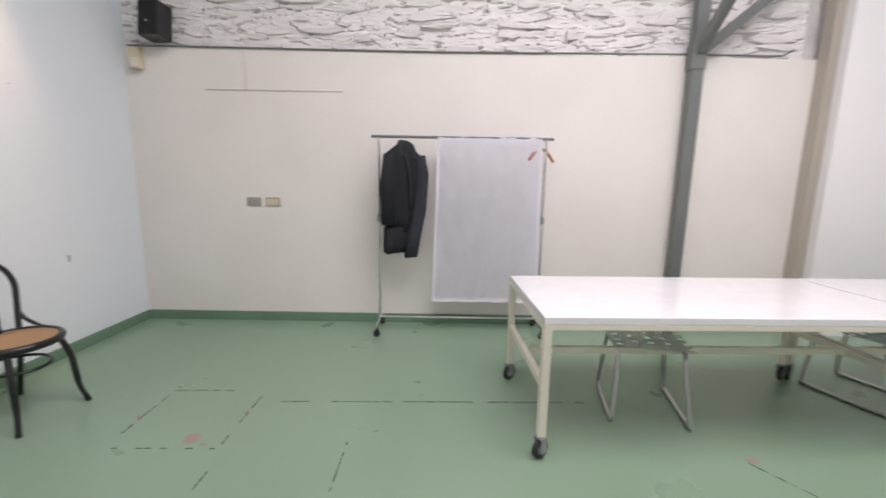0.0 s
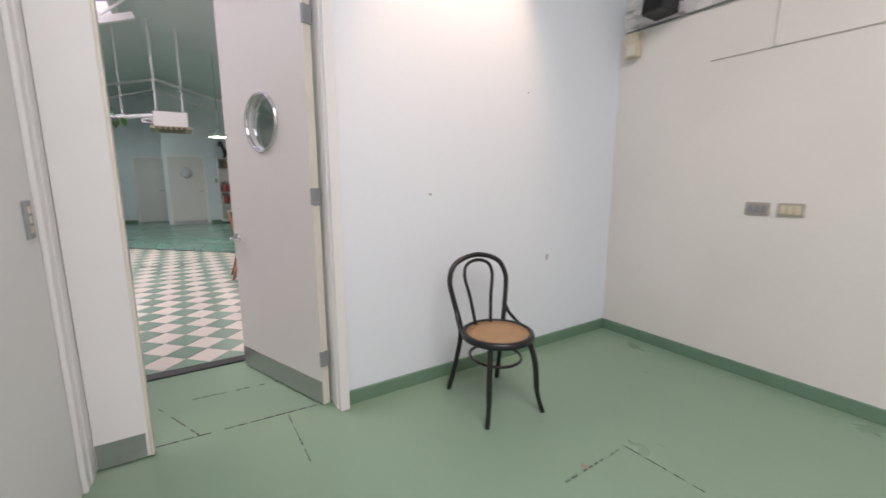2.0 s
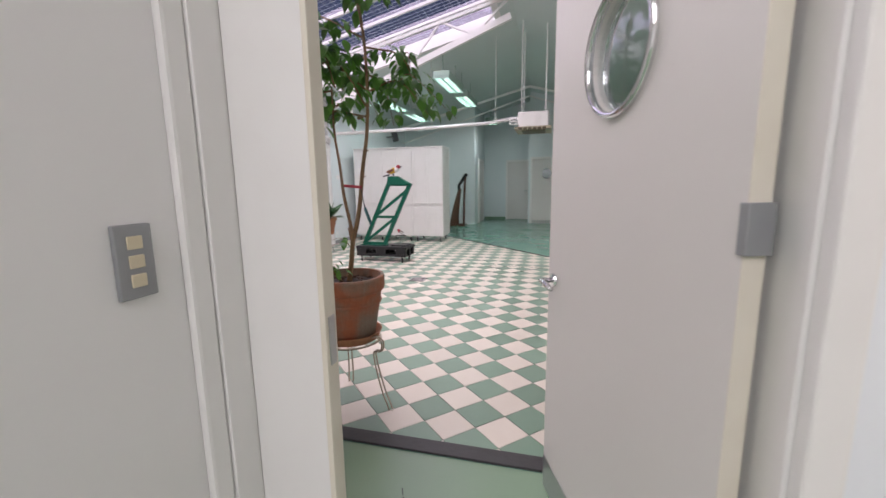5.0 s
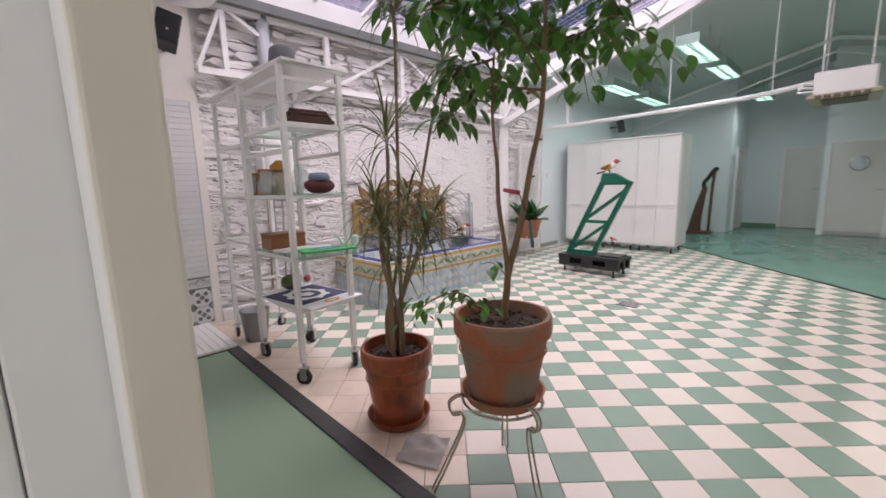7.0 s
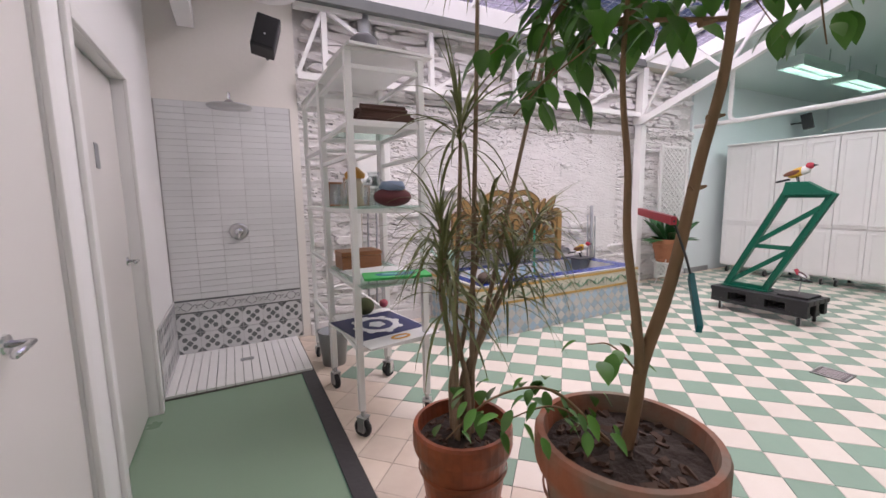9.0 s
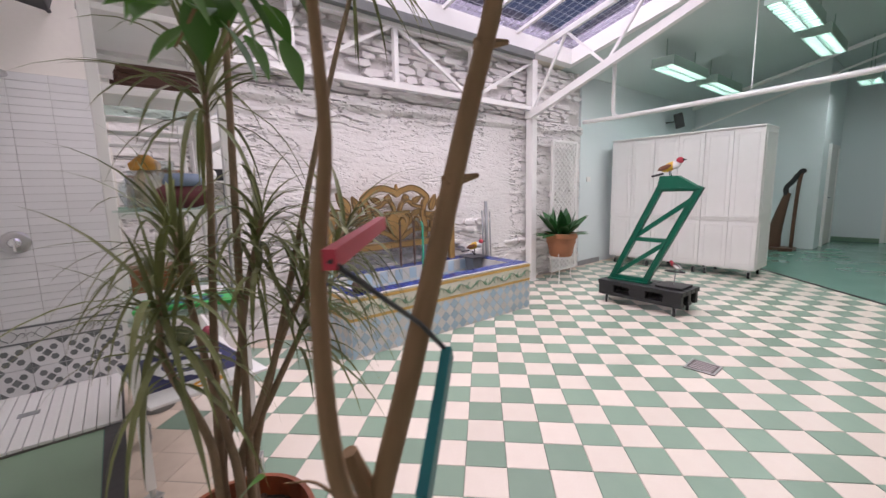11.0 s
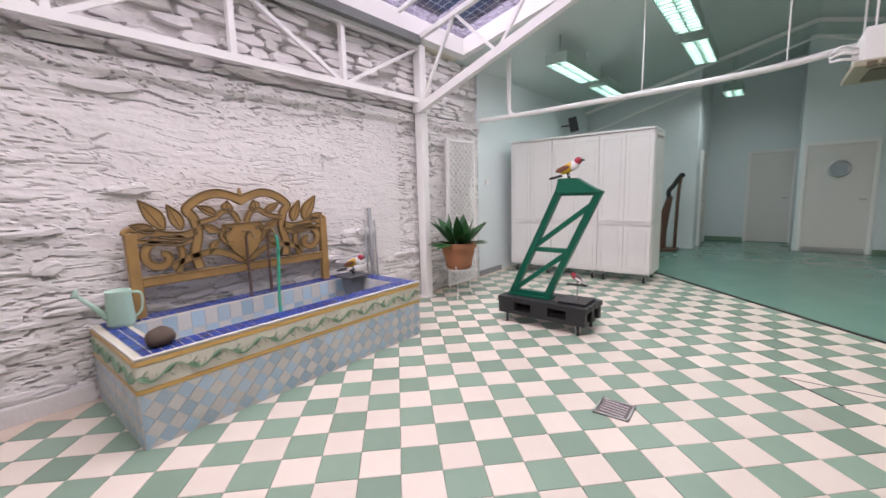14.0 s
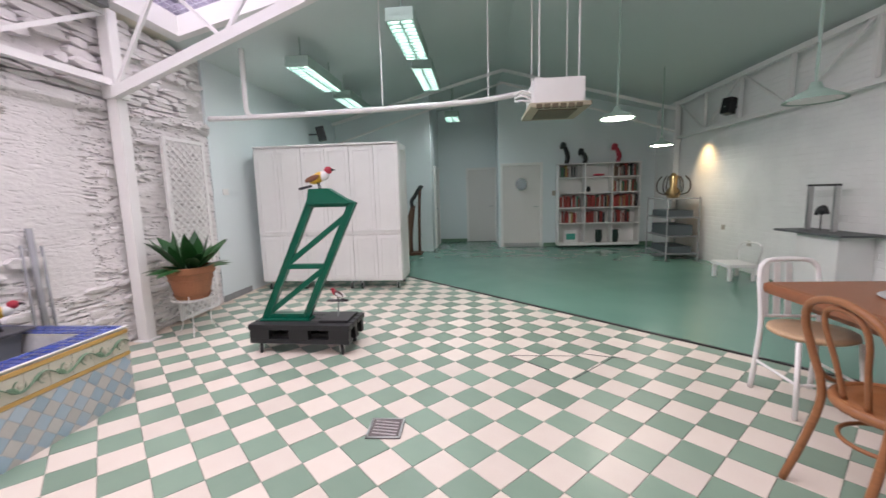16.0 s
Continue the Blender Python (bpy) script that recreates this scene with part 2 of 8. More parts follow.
def brick_relief(m):
    """Shallow painted-over brick courses on an upright wall along x."""
    nt = m.node_tree
    tc, split, join, tex, bump = (nt.nodes.new(k) for k in ("ShaderNodeTexCoord", "ShaderNodeSeparateXYZ", "ShaderNodeCombineXYZ", "ShaderNodeTexBrick", "ShaderNodeBump"))
    nt.links.new(tc.outputs["Object"], split.inputs[0])
    nt.links.new(split.outputs["X"], join.inputs["X"])
    nt.links.new(split.outputs["Z"], join.inputs["Y"])
    nt.links.new(join.outputs[0], tex.inputs["Vector"])
    tex.inputs["Scale"].default_value, tex.inputs["Mortar Size"].default_value, tex.inputs["Mortar Smooth"].default_value = 1.0, 0.008, 0.6
    tex.inputs["Brick Width"].default_value, tex.inputs["Row Height"].default_value = 0.26, 0.075
    bump.inputs["Strength"].default_value, bump.inputs["Distance"].default_value, bump.invert = 0.5, 0.008, True
    nt.links.new(tex.outputs["Fac"], bump.inputs["Height"])
    shader = nt.nodes["Principled BSDF"]
    old = shader.inputs["Normal"].links
    if old:
        nt.links.new(old[0].from_socket, bump.inputs["Normal"])
    nt.links.new(bump.outputs[0], shader.inputs["Normal"])


brick_relief(M["brick_white"])


def plain(name, colour, rough=0.5, metal=0.0):
    if name not in M:
        M[name] = material(name, colour, rough, metal, grain=0.12, scale=60, stain=0.12, stain_scale=8)
    return M[name]


# ---- building helpers ----
def finish(bm, name, mat, smooth=False):
    me = bpy.data.meshes.new(name)
    bmesh.ops.recalc_face_normals(bm, faces=bm.faces)
    bm.to_mesh(me)
    bm.free()
    me.materials.append(mat)
    if smooth:
        me.polygons.foreach_set("use_smooth", [True] * len(me.polygons))
    return me


def part(name, bm, mat, parent=None, label="", smooth=False):
    ob = new(name, finish(bm, name, mat, smooth))
    ob.parent = parent
    return tagged(ob, label=label)


def thing(name, m, label, category, group=""):
    ob = new(name)
    ob.matrix_world = m
    ob.empty_display_size = 0.1
    return tagged(ob, label, category, group)


def structure(name, bm, mat, label, category, smooth=False):
    return tagged(part(name, bm, mat, None, "", smooth), label, category, kind="structure")


def B():
    return bmesh.new()


def add_box(bm, lo, hi, bevel=0.0, m=None):
    lo, hi = Vector(lo), Vector(hi)
    r = bmesh.ops.create_cube(bm, size=1, matrix=Matrix.Translation((lo + hi) / 2) @ Matrix.Diagonal((*(hi - lo), 1)))
    vs = r["verts"]
    if bevel:
        es = list({e for v in vs for e in v.link_edges})
        r = bmesh.ops.bevel(bm, geom=es, offset=bevel, segments=2, affect='EDGES', profile=0.6)
        vs = list({v for f in r["faces"] for v in f.verts} | {v for v in vs if v.is_valid})
        if m:
            seen = set(vs)
            todo = list(vs)
            while todo:
                for e in todo.pop().link_edges:
                    for w in e.verts:
                        if w not in seen:
                            seen.add(w), todo.append(w)
            vs = list(seen)
    if m:
        bmesh.ops.transform(bm, matrix=m, verts=vs)
    return bm


def box(lo, hi, bevel=0.0, m=None):
    return add_box(bmesh.new(), lo, hi, bevel, m)


def add_tube(bm, pts, radius, sides=8, closed=False, cap=True, flat=1.0):
    """A tube along points; radius is one number or one a point."""
    pts = [Vector(p) for p in pts]
    n = len(pts)
    rad = radius if isinstance(radius, (list, tuple)) else [radius] * n
    rings, prev = [], None
    for i, p in enumerate(pts):
        a = pts[(i - 1) % n] if (closed or i) else p
        b = pts[(i + 1) % n] if (closed or i < n - 1) else p
        d = (b - a).normalized()
        if prev is None:
            ref = Vector((0, 0, 1)) if abs(d.z) < 0.9 else Vector((1, 0, 0))
            u = d.cross(ref).normalized()
        else:
            u = (prev - d * prev.dot(d)).normalized()
        prev = u
        w = d.cross(u)
        rings.append([bm.verts.new(p + (u * math.cos(k * 2 * math.pi / sides) + w * flat * math.sin(k * 2 * math.pi / sides)) * rad[i]) for k in range(sides)])
    for i in range(n if closed else n - 1):
        r0, r1 = rings[i], rings[(i + 1) % n]
        for k in range(sides):
            bm.faces.new((r0[k], r0[(k + 1) % sides], r1[(k + 1) % sides], r1[k]))
    if cap and not closed:
        bm.faces.new(rings[0][::-1]), bm.faces.new(rings[-1])
    return bm


def tube(pts, radius, sides=8, closed=False, flat=1.0):
    return add_tube(bmesh.new(), pts, radius, sides, closed, True, flat)


def add_lathe(bm, profile, sides=24, m=None):
    """Turns (radius, z) pairs about z."""
    rings = []
    for r, z in profile:
        if r < 1e-5:
            rings.append([bm.verts.new((0, 0, z))])
        else:
            rings.append([bm.verts.new((r * math.cos(k * 2 * math.pi / sides), r * math.sin(k * 2 * math.pi / sides), z)) for k in range(sides)])
    for a, b in zip(rings, rings[1:]):
        for k in range(sides):
            q = (k + 1) % sides
            if len(a) == 1 and len(b) == 1:
                continue
            if len(a) == 1:
                bm.faces.new((a[0], b[k], b[q]))
            elif len(b) == 1:
                bm.faces.new((a[k], a[q], b[0]))
            else:
                bm.faces.new((a[k], a[q], b[q], b[k]))
    if m:
        bmesh.ops.transform(bm, matrix=m, verts=[v for r in rings for v in r])
    return bm


def lathe(profile, sides=24, m=None):
    return add_lathe(bmesh.new(), profile, sides, m)


def arc(cx, cz, r, a0, a1, n, y=0.0, rz=None):
    return [(cx + r * math.cos(radians(a0 + (a1 - a0) * i / (n - 1))), y, cz + (rz or r) * math.sin(radians(a0 + (a1 - a0) * i / (n - 1)))) for i in range(n)]


def curve_pts(ctrl, n=8):
    """A smooth line through control points."""
    ps = [Vector(p) for p in ctrl]
    ps = [2 * ps[0] - ps[1], *ps, 2 * ps[-1] - ps[-2]]
    out = []
    for i in range(1, len(ps) - 2):
        p0, p1, p2, p3 = ps[i - 1:i + 3]
        for k in range(n):
            t = k / n
            out.append(0.5 * (2 * p1 + (p2 - p0) * t + (2 * p0 - 5 * p1 + 4 * p2 - p3) * t * t + (3 * p1 - p0 - 3 * p2 + p3) * t ** 3))
    return [*out, ps[-2]]


def add_plate(bm, outline, y0, y1):
    """A flat plate of the outline (x, z), between two depths y."""
    a, b = [bm.verts.new((x, y0, z)) for x, z in outline], [bm.verts.new((x, y1, z)) for x, z in outline]
    n = len(outline)
    bm.faces.new(a), bm.faces.new(b[::-1])
    for i in range(n):
        bm.faces.new((a[i], b[i], b[(i + 1) % n], a[(i + 1) % n]))
    return bm

# ---- structure: floors ----
structure("floor_studio", box((-3.76, -3.95, -0.12), (4.9, 4.7, 0)), M["green_floor"], "green painted concrete floor with worn seams", "floor")
structure("floor_hall", box((-17.2, -3.95, -0.12), (-3.76, 4.7, 0)), M["far_floor"], "glossy sea-green painted hall floor", "floor")
structure("threshold_strip", box((-3.86, -3.64, -0.02), (-3.765, 4.48, 0.012), 0.003), M["dark_strip"], "dark slate strip at the edge of the tiles", "threshold")

# ---- structure: walls ----
def wall(name, lo, hi, mat="white_wall", label="white painted wall"):
    return structure(name, box(lo, hi), M[mat], label, "wall")


wall("wall_hall_south", (-9.95, -4.0, 0), (-3.98, WALL_S - 0.02, 3.4), "stone_joint", "whitewashed rough stone wall")
wall("wall_hall_south_plain", (-17.2, -4.0, 0), (-9.95, WALL_S + 0.02, 3.4), "blue_wall", "smooth cool-white wall behind the cabinets")
wall("wall_shower_back", (-3.98, -4.0, 0), (WALL_E, WALL_S + 0.03, 3.45), "plaster", "cream plaster wall above the shower tiles")
wall("wall_hall_north", (-17.2, WALL_N, 0), (-2.9, 4.75, 3.4), "brick_white", "white painted brick wall")
wall("wall_hall_west", (-15.4, 0.2, 0), (-15.2, WALL_N, 4.2), "blue_wall", "cool-white end wall of the hall")
wall("wall_recess_back", (-16.7, -1.4, 0), (-16.5, 0.2, 4.2), "blue_wall", "cool-white back wall of the recess")
wall("wall_recess_north", (-16.5, 0.2, 0), (-15.4, 0.35, 4.2), "blue_wall", "cool-white side wall of the recess")
wall("wall_recess_south", (-16.7, -1.6, 0), (-14.6, -1.4, 4.2), "blue_wall", "cool-white side wall of the recess")
wall("wall_hall_southwest", (-14.8, WALL_S, 0), (-14.6, -1.6, 4.2), "blue_wall", "cool-white wall beside the recess")

# corridor side of the store room, with two door openings
D1, D2 = (-1.40, -0.72), (-2.62, -1.72)
for i, (a, b, z0) in enumerate([(0.15, D1[1], 0), (D1[1], D1[0], 2.03), (D1[0], D2[1], 0), (D2[1], D2[0], 2.03), (D2[0], -3.7, 0)]):
    wall(f"wall_corridor_{i + 1}", (WALL_E, b, z0), (-2.78, a, 4.1), "white_wall", "white painted corridor wall")
wall("wall_store_north", (WALL_E, 0.05, 0), (-1.9, 0.15, 4.1), "white_wall", "white wall with a switch beside the double door")
wall("wall_store_east", (-2.0, -3.2, 0), (-1.9, 0.05, 4.1))
wall("wall_studio_west", (-2.91, 1.29, 0), (-2.79, 4.7, 4.2), "cool_wall", "white studio wall beside the open door")
wall("wall_over_door", (-2.91, 0.15, 2.56), (-2.79, 1.29, 4.2))
wall("wall_studio_north", (-2.79, 3.7, 0), (4.8, 3.95, 2.43), "plaster", "stained cream plaster lower wall")
wall("wall_studio_north_upper", (-2.79, 3.76, 2.43), (4.8, 3.95, 4.2), "stone_joint", "whitewashed rough stone upper wall")
wall("wall_studio_east", (4.6, -3.2, 0), (4.8, 3.7, 4.2))
wall("wall_studio_south", (-1.9, -3.4, 0), (4.8, -3.2, 4.2))
wall("wall_studio_projection", (3.29, 3.5, 0), (4.6, 3.7, 4.2), "white_wall", "white projecting wall section")
# the pilaster's flat grey stands in for shade in the corner
wall("wall_studio_pilaster", (3.21, 3.585, 0), (3.285, 3.7, 4.2), "socket_grey", "pilaster with corner shade put into its grey colour")

# ---- structure: ceilings ----
def roof_piece(name, x0, x1, y0, y1, mat="ceiling", label="pale green sloping ceiling"):
    bm = bmesh.new()
    vs = [bm.verts.new((x, y, roof_z(y) + dz)) for dz in (0, 0.12) for x, y in ((x0, y0), (x1, y0), (x1, y1), (x0, y1))]
    for f in ((0, 1, 2, 3), (7, 6, 5, 4), (0, 4, 5, 1), (1, 5, 6, 2), (2, 6, 7, 3), (3, 7, 4, 0)):
        bm.faces.new([vs[i] for i in f])
    return structure(name, bm, M[mat], label, "ceiling")


roof_piece("ceiling_south_far", -17.2, SKY_X0, -4.0, RIDGE_Y)
roof_piece("ceiling_ridge", SKY_X0, SKY_X1, SKY_Y1, RIDGE_Y)
roof_piece("ceiling_corridor", SKY_X1, -2.78, -4.0, RIDGE_Y, "white_wall", "white sloping ceiling over the corridor")
roof_piece("ceiling_north", -17.2, -2.91, RIDGE_Y, 4.75)
roof_piece("ceiling_eave", SKY_X0, SKY_X1, -4.0, SKY_Y0, "cream_paint", "cream painted eave board")
# unseen ceiling; its opening is invented to let the added lamp shine in
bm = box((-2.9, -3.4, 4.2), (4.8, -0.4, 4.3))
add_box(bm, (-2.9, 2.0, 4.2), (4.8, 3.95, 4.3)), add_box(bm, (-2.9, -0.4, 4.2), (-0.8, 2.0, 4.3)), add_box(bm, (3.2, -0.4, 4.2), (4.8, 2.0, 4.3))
structure("ceiling_studio", bm, M["white_wall"], "unseen white studio ceiling with an added light opening", "ceiling")

# ---- roof light over the tiled court: curb, bars, wired panes ----
skylight = thing("skylight", pose(0, 0, 0), "large sloping roof light with wired glass panes", "skylight")
skylight["kind"] = "structure"


def on_roof(x, y, up=0.0):
    return Vector((x, y, roof_z(y) + up))


def slope_box(x0, x1, y0, y1, z0, z1):
    bm = bmesh.new()
    vs = [bm.verts.new(on_roof(x, y, z)) for z in (z0, z1) for x, y in ((x0, y0), (x1, y0), (x1, y1), (x0, y1))]
    for f in ((0, 1, 2, 3), (7, 6, 5, 4), (0, 4, 5, 1), (1, 5, 6, 2), (2, 6, 7, 3), (3, 7, 4, 0)):
        bm.faces.new([vs[i] for i in f])
    return bm


for x0, x1, y0, y1 in ((SKY_X0 - 0.08, SKY_X0 + 0.02, SKY_Y0 + 0.02, SKY_Y1 - 0.02), (SKY_X1 - 0.02, SKY_X1 + 0.08, SKY_Y0 + 0.02, SKY_Y1 - 0.02), (SKY_X0 - 0.08, SKY_X1 + 0.08, SKY_Y1 - 0.02, SKY_Y1 + 0.08), (SKY_X0 - 0.08, SKY_X1 + 0.08, SKY_Y0 - 0.08, SKY_Y0 + 0.02)):
    part("curb", slope_box(x0, x1, y0, y1, -0.006, 0.42), M["white_paint"], skylight)
PANES = 9
step = (SKY_X1 - SKY_X0) / PANES
M["wired"] = clear_glass("wired_glass", (0.42, 0.41, 0.48), 0.03, 0.3)
for i in range(PANES):
    a = SKY_X0 + i * step
    pane = part("pane", slope_box(a + 0.02, a + step - 0.02, SKY_Y0, SKY_Y1, 0.20, 0.206), M["wired"], skylight)
    pane.visible_shadow = False
    if i:
        part("glazing_bar", slope_box(a - 0.02, a + 0.02, SKY_Y0, SKY_Y1, 0.16, 0.25), M["white_paint"], skylight)
    bm = bmesh.new()
    for k in range(1, 6):
        add_tube(bm, [on_roof(a + k * step / 6, SKY_Y0, 0.197), on_roof(a + k * step / 6, SKY_Y1, 0.197)], 0.003, 4)
    for k in range(1, 34):
        y = SKY_Y0 + k * (SKY_Y1 - SKY_Y0) / 34
        add_tube(bm, [on_roof(a, y, 0.197), on_roof(a + step, y, 0.197)], 0.003, 4)
    part("wire_mesh", bm, M["grey_metal"], skylight)

# ---- trusses along the walls and across the hall ----
def bar(bm, a, b, w=0.04, h=None):
    a, b = Vector(a), Vector(b)
    d = b - a
    q = d.to_track_quat('X', 'Z').to_matrix().to_4x4()
    add_box(bm, (0, -w / 2, -(h or w) / 2), (d.length, w / 2, (h or w) / 2), 0.0, Matrix.Translation(a) @ q)
    return bm


def wall_truss(name, y, xs, z0, z1, label):
    t = thing(name, pose(0, 0, 0), label, "truss")
    t["kind"] = "structure"
    part("bottom_chord", bar(bmesh.new(), (xs[0], y, z0), (xs[-1], y, z0), 0.07, 0.06), M["white_paint"], t)
    part("top_chord", bar(bmesh.new(), (xs[0], y, z1), (xs[-1], y, z1), 0.07, 0.07), M["white_paint"], t)
    for i, (a, b) in enumerate(zip(xs, xs[1:])):
        part("diagonal", bar(bmesh.new(), (a, y, z0 if i % 2 else z1), (b, y, z1 if i % 2 else z0), 0.035), M["white_paint"], t)
        if i:
            part("upright", bar(bmesh.new(), (a, y, z0), (a, y, z1), 0.05), M["white_paint"], t)
    return t


wall_truss("truss_south", -3.55, [-8.55, -7.44, -6.37, -5.30, -4.23, -3.98], 2.42, 3.02, "white painted steel truss along the stone wall")
wall_truss("truss_north", 3.80, [-13.95, -12.95, -11.95, -10.9, -9.75, -8.6, -7.5, -6.4, -5.3], 2.37, 3.06, "white painted steel truss along the brick wall")


def cross_truss(name, x, y0, y1, z0, label):
    """A lattice rafter from a wall column up to the ridge."""
    t = thing(name, pose(0, 0, 0), label, "truss")
    t["kind"] = "structure"
    low = lambda y: z0 + 0.37 * (abs(y - y0))
    top = lambda y: roof_z(y) - 0.02
    part("bottom_chord", bar(bmesh.new(), (x, y0, low(y0)), (x, y1, min(low(y1), top(y1) - 0.12)), 0.07, 0.09), M["white_paint"], t)
    part("top_chord", bar(bmesh.new(), (x, y0, top(y0)), (x, y1, top(y1)), 0.05, 0.05), M["white_paint"], t)
    n = 7
    for i in range(n):
        a, b = y0 + (y1 - y0) * i / n, y0 + (y1 - y0) * (i + 1) / n
        la, lb = min(low(a), top(a) - 0.12), min(low(b), top(b) - 0.12)
        part("lattice_bar", bar(bmesh.new(), (x, a, la if i % 2 == 0 else top(a)), (x, b, top(b) if i % 2 == 0 else lb), 0.03), M["white_paint"], t)
    return t


cross_truss("rafter_truss_south", -8.5, -3.5, RIDGE_Y, 2.32, "white lattice roof truss above the court")
for side, y0 in (("south", -3.5), ("north", 3.78)):
    t = thing(f"gable_truss_{side}", pose(0, 0, 0), "thin white roof truss near the end wall", "truss")
    t["kind"] = "structure"
    part("rafter", bar(bmesh.new(), (-14.0, y0, 2.95), (-14.0, RIDGE_Y, roof_z(RIDGE_Y) - 0.1), 0.05, 0.06), M["white_paint"], t)
    part("tie", bar(bmesh.new(), (-14.0, y0, 2.5), (-14.0, RIDGE_Y, roof_z(RIDGE_Y) - 0.35), 0.035), M["white_paint"], t)


def column(name, x, y, z1, w=0.11):
    t = thing(name, pose(x, y, 0), "white painted steel column with a round-edged shaft", "column")
    t["kind"] = "structure"
    part("shaft", box((-w / 2, -w / 2, 0), (w / 2, w / 2, z1), 0.012), M["white_paint"], t)
    part("bracket", box((-w / 2 - 0.02, -w / 2 - 0.02, 2.28), (w / 2 + 0.02, w / 2 + 0.02, 2.40), 0.015), M["white_paint"], t)
    part("base_plate", box((-w / 2 - 0.03, -w / 2 - 0.03, 0), (w / 2 + 0.03, w / 2 + 0.03, 0.02), 0.004), M["white_paint"], t)
    return t


# added dark bar: imitates the shadow under the eave board
structure("eave_gutter", box((-8.5, -3.60, 3.03), (-3.98, -3.44, 3.12), 0.004), M["dark_steel"], "dark bar standing in for the shade under the eave", "beam")
column("column_south", -8.57, -3.55, 3.05)
column("column_north", -14.0, 3.80, 3.1)

# ---- skirtings ----
def skirting(name, lo, hi, mat="green_trim", label="low green painted skirting"):
    return structure(name, box(lo, hi, 0.004), M[mat], label, "baseboard")


skirting("baseboard_studio_west", (-2.795, 1.31, 0), (-2.775, 3.7, 0.085))
skirting("baseboard_studio_north", (-2.775, 3.682, 0), (3.1, 3.703, 0.085))
skirting("baseboard_hall_plain", (-10.6, WALL_S + 0.015, 0), (-9.95, WALL_S + 0.035, 0.09), "grey_metal", "grey green skirting")
skirting("baseboard_end", (-15.205, 1.30, 0), (-15.185, WALL_N, 0.09), "green_trim")
skirting("baseboard_recess", (-16.505, -1.4, 0), (-16.485, 0.2, 0.09), "green_trim")

# ---- small shared builders ----
def joined(name, pieces, parent=None, label="", smooth=True):
    """One mesh out of several shapes, each with its own material."""
    me = bpy.data.meshes.new(name)
    total = bmesh.new()
    for i, (bm, mat) in enumerate(pieces):
        bmesh.ops.recalc_face_normals(bm, faces=bm.faces)
        for f in bm.faces:
            f.material_index = i
            f.smooth = smooth
        tmp = bpy.data.meshes.new("tmp")
        bm.to_mesh(tmp)
        bm.free()
        total.from_mesh(tmp)
        bpy.data.meshes.remove(tmp)
        me.materials.append(mat)
    total.to_mesh(me)
    total.free()
    ob = new(name, me)
    ob.parent = parent
    return tagged(ob, label=label)


def ball(sx, sy, sz, m=None, seg=14):
    bm = bmesh.new()
    bmesh.ops.create_uvsphere(bm, u_segments=seg, v_segments=max(6, seg * 2 // 3), radius=1, matrix=(m or Matrix()) @ Matrix.Diagonal((sx, sy, sz, 1)))
    return bm


def castor(parent, x, y, r, top, fork="steel", turn=0.0):
    """A wheel in a fork under a leg that ends at the height top."""
    w = new("castor")
    w.parent = parent
    w.matrix_basis = pose(x, y, 0, 0, 0, turn)
    bm = bmesh.new()
    for s in (-1, 1):
        add_box(bm, (-r * 0.35, s * r * 0.42 - 0.003, r * 0.7), (r * 0.45, s * r * 0.42 + 0.003, 2.15 * r))
    add_box(bm, (-r * 0.45, -r * 0.5, 2.12 * r), (r * 0.6, r * 0.5, 2.3 * r), 0.003)
    add_tube(bm, [(0.1 * r, 0, 2.2 * r), (0.1 * r, 0, top + 0.01)], r * 0.22, 8)
    part("fork", bm, M[fork], w)
    part("tyre", lathe([(r * 0.55, -r * 0.25), (r * 0.93, -r * 0.25), (r, -r * 0.12), (r, r * 0.12), (r * 0.93, r * 0.25), (r * 0.55, r * 0.25)], 18, pose(0, 0, r, 90, 0, 0)), M["rubber"], w, smooth=True)
    part("hub", lathe([(0, -r * 0.28), (r * 0.5, -r * 0.26), (r * 0.56, 0), (r * 0.5, r * 0.26), (0, r * 0.28)], 14, pose(0, 0, r, 90, 0, 0)), M["grey_metal"], w, smooth=True)
    return w


YELLOW, RED, NAVY = plain("yellow_paint", (0.62, 0.38, 0.03)), plain("crimson_paint", (0.45, 0.035, 0.06)), plain("navy_print", (0.02, 0.025, 0.10))
PRINT_WHITE = plain("white_card", (0.78, 0.77, 0.76), 0.5)


def bird(name, m, label, dark=False):
    """A painted ornamental bird, one plain figure; beak towards +x."""
    t = pose(0, 0, 0, 0, -25, 0)
    body = YELLOW if not dark else plain("dusky_paint", (0.10, 0.05, 0.05))
    pieces = [(ball(0.075, 0.032, 0.036, pose(0, 0, 0.075) @ t), body), (ball(0.03, 0.025, 0.027, pose(0.082, 0, 0.125)), RED), (ball(0.045, 0.028, 0.034, pose(0.048, 0, 0.09) @ t), RED if dark else PRINT_WHITE),
              (lathe([(0.011, 0), (0.006, 0.018), (0, 0.034)], 8, pose(0.105, 0, 0.127, 0, 90, 0)), M["black"]),
              (box((-0.15, -0.014, 0.018), (-0.05, 0.014, 0.034), 0.005, pose(0, 0, 0.005, 0, -12, 0)), M["black"])]
    for s in (-1, 1):
        pieces.append((ball(0.062, 0.006, 0.02, pose(-0.03, s * 0.03, 0.07, 0, -18, 0)), plain("wing_brown", (0.16, 0.06, 0.03)) if not dark else PRINT_WHITE))
        pieces.append((tube([(0.0, s * 0.012, 0.05), (0.01, s * 0.012, 0.0)], 0.004, 6), M["black"]))
    ob = joined(name, pieces)
    ob.matrix_world = m
    return tagged(ob, label, "bird ornament")


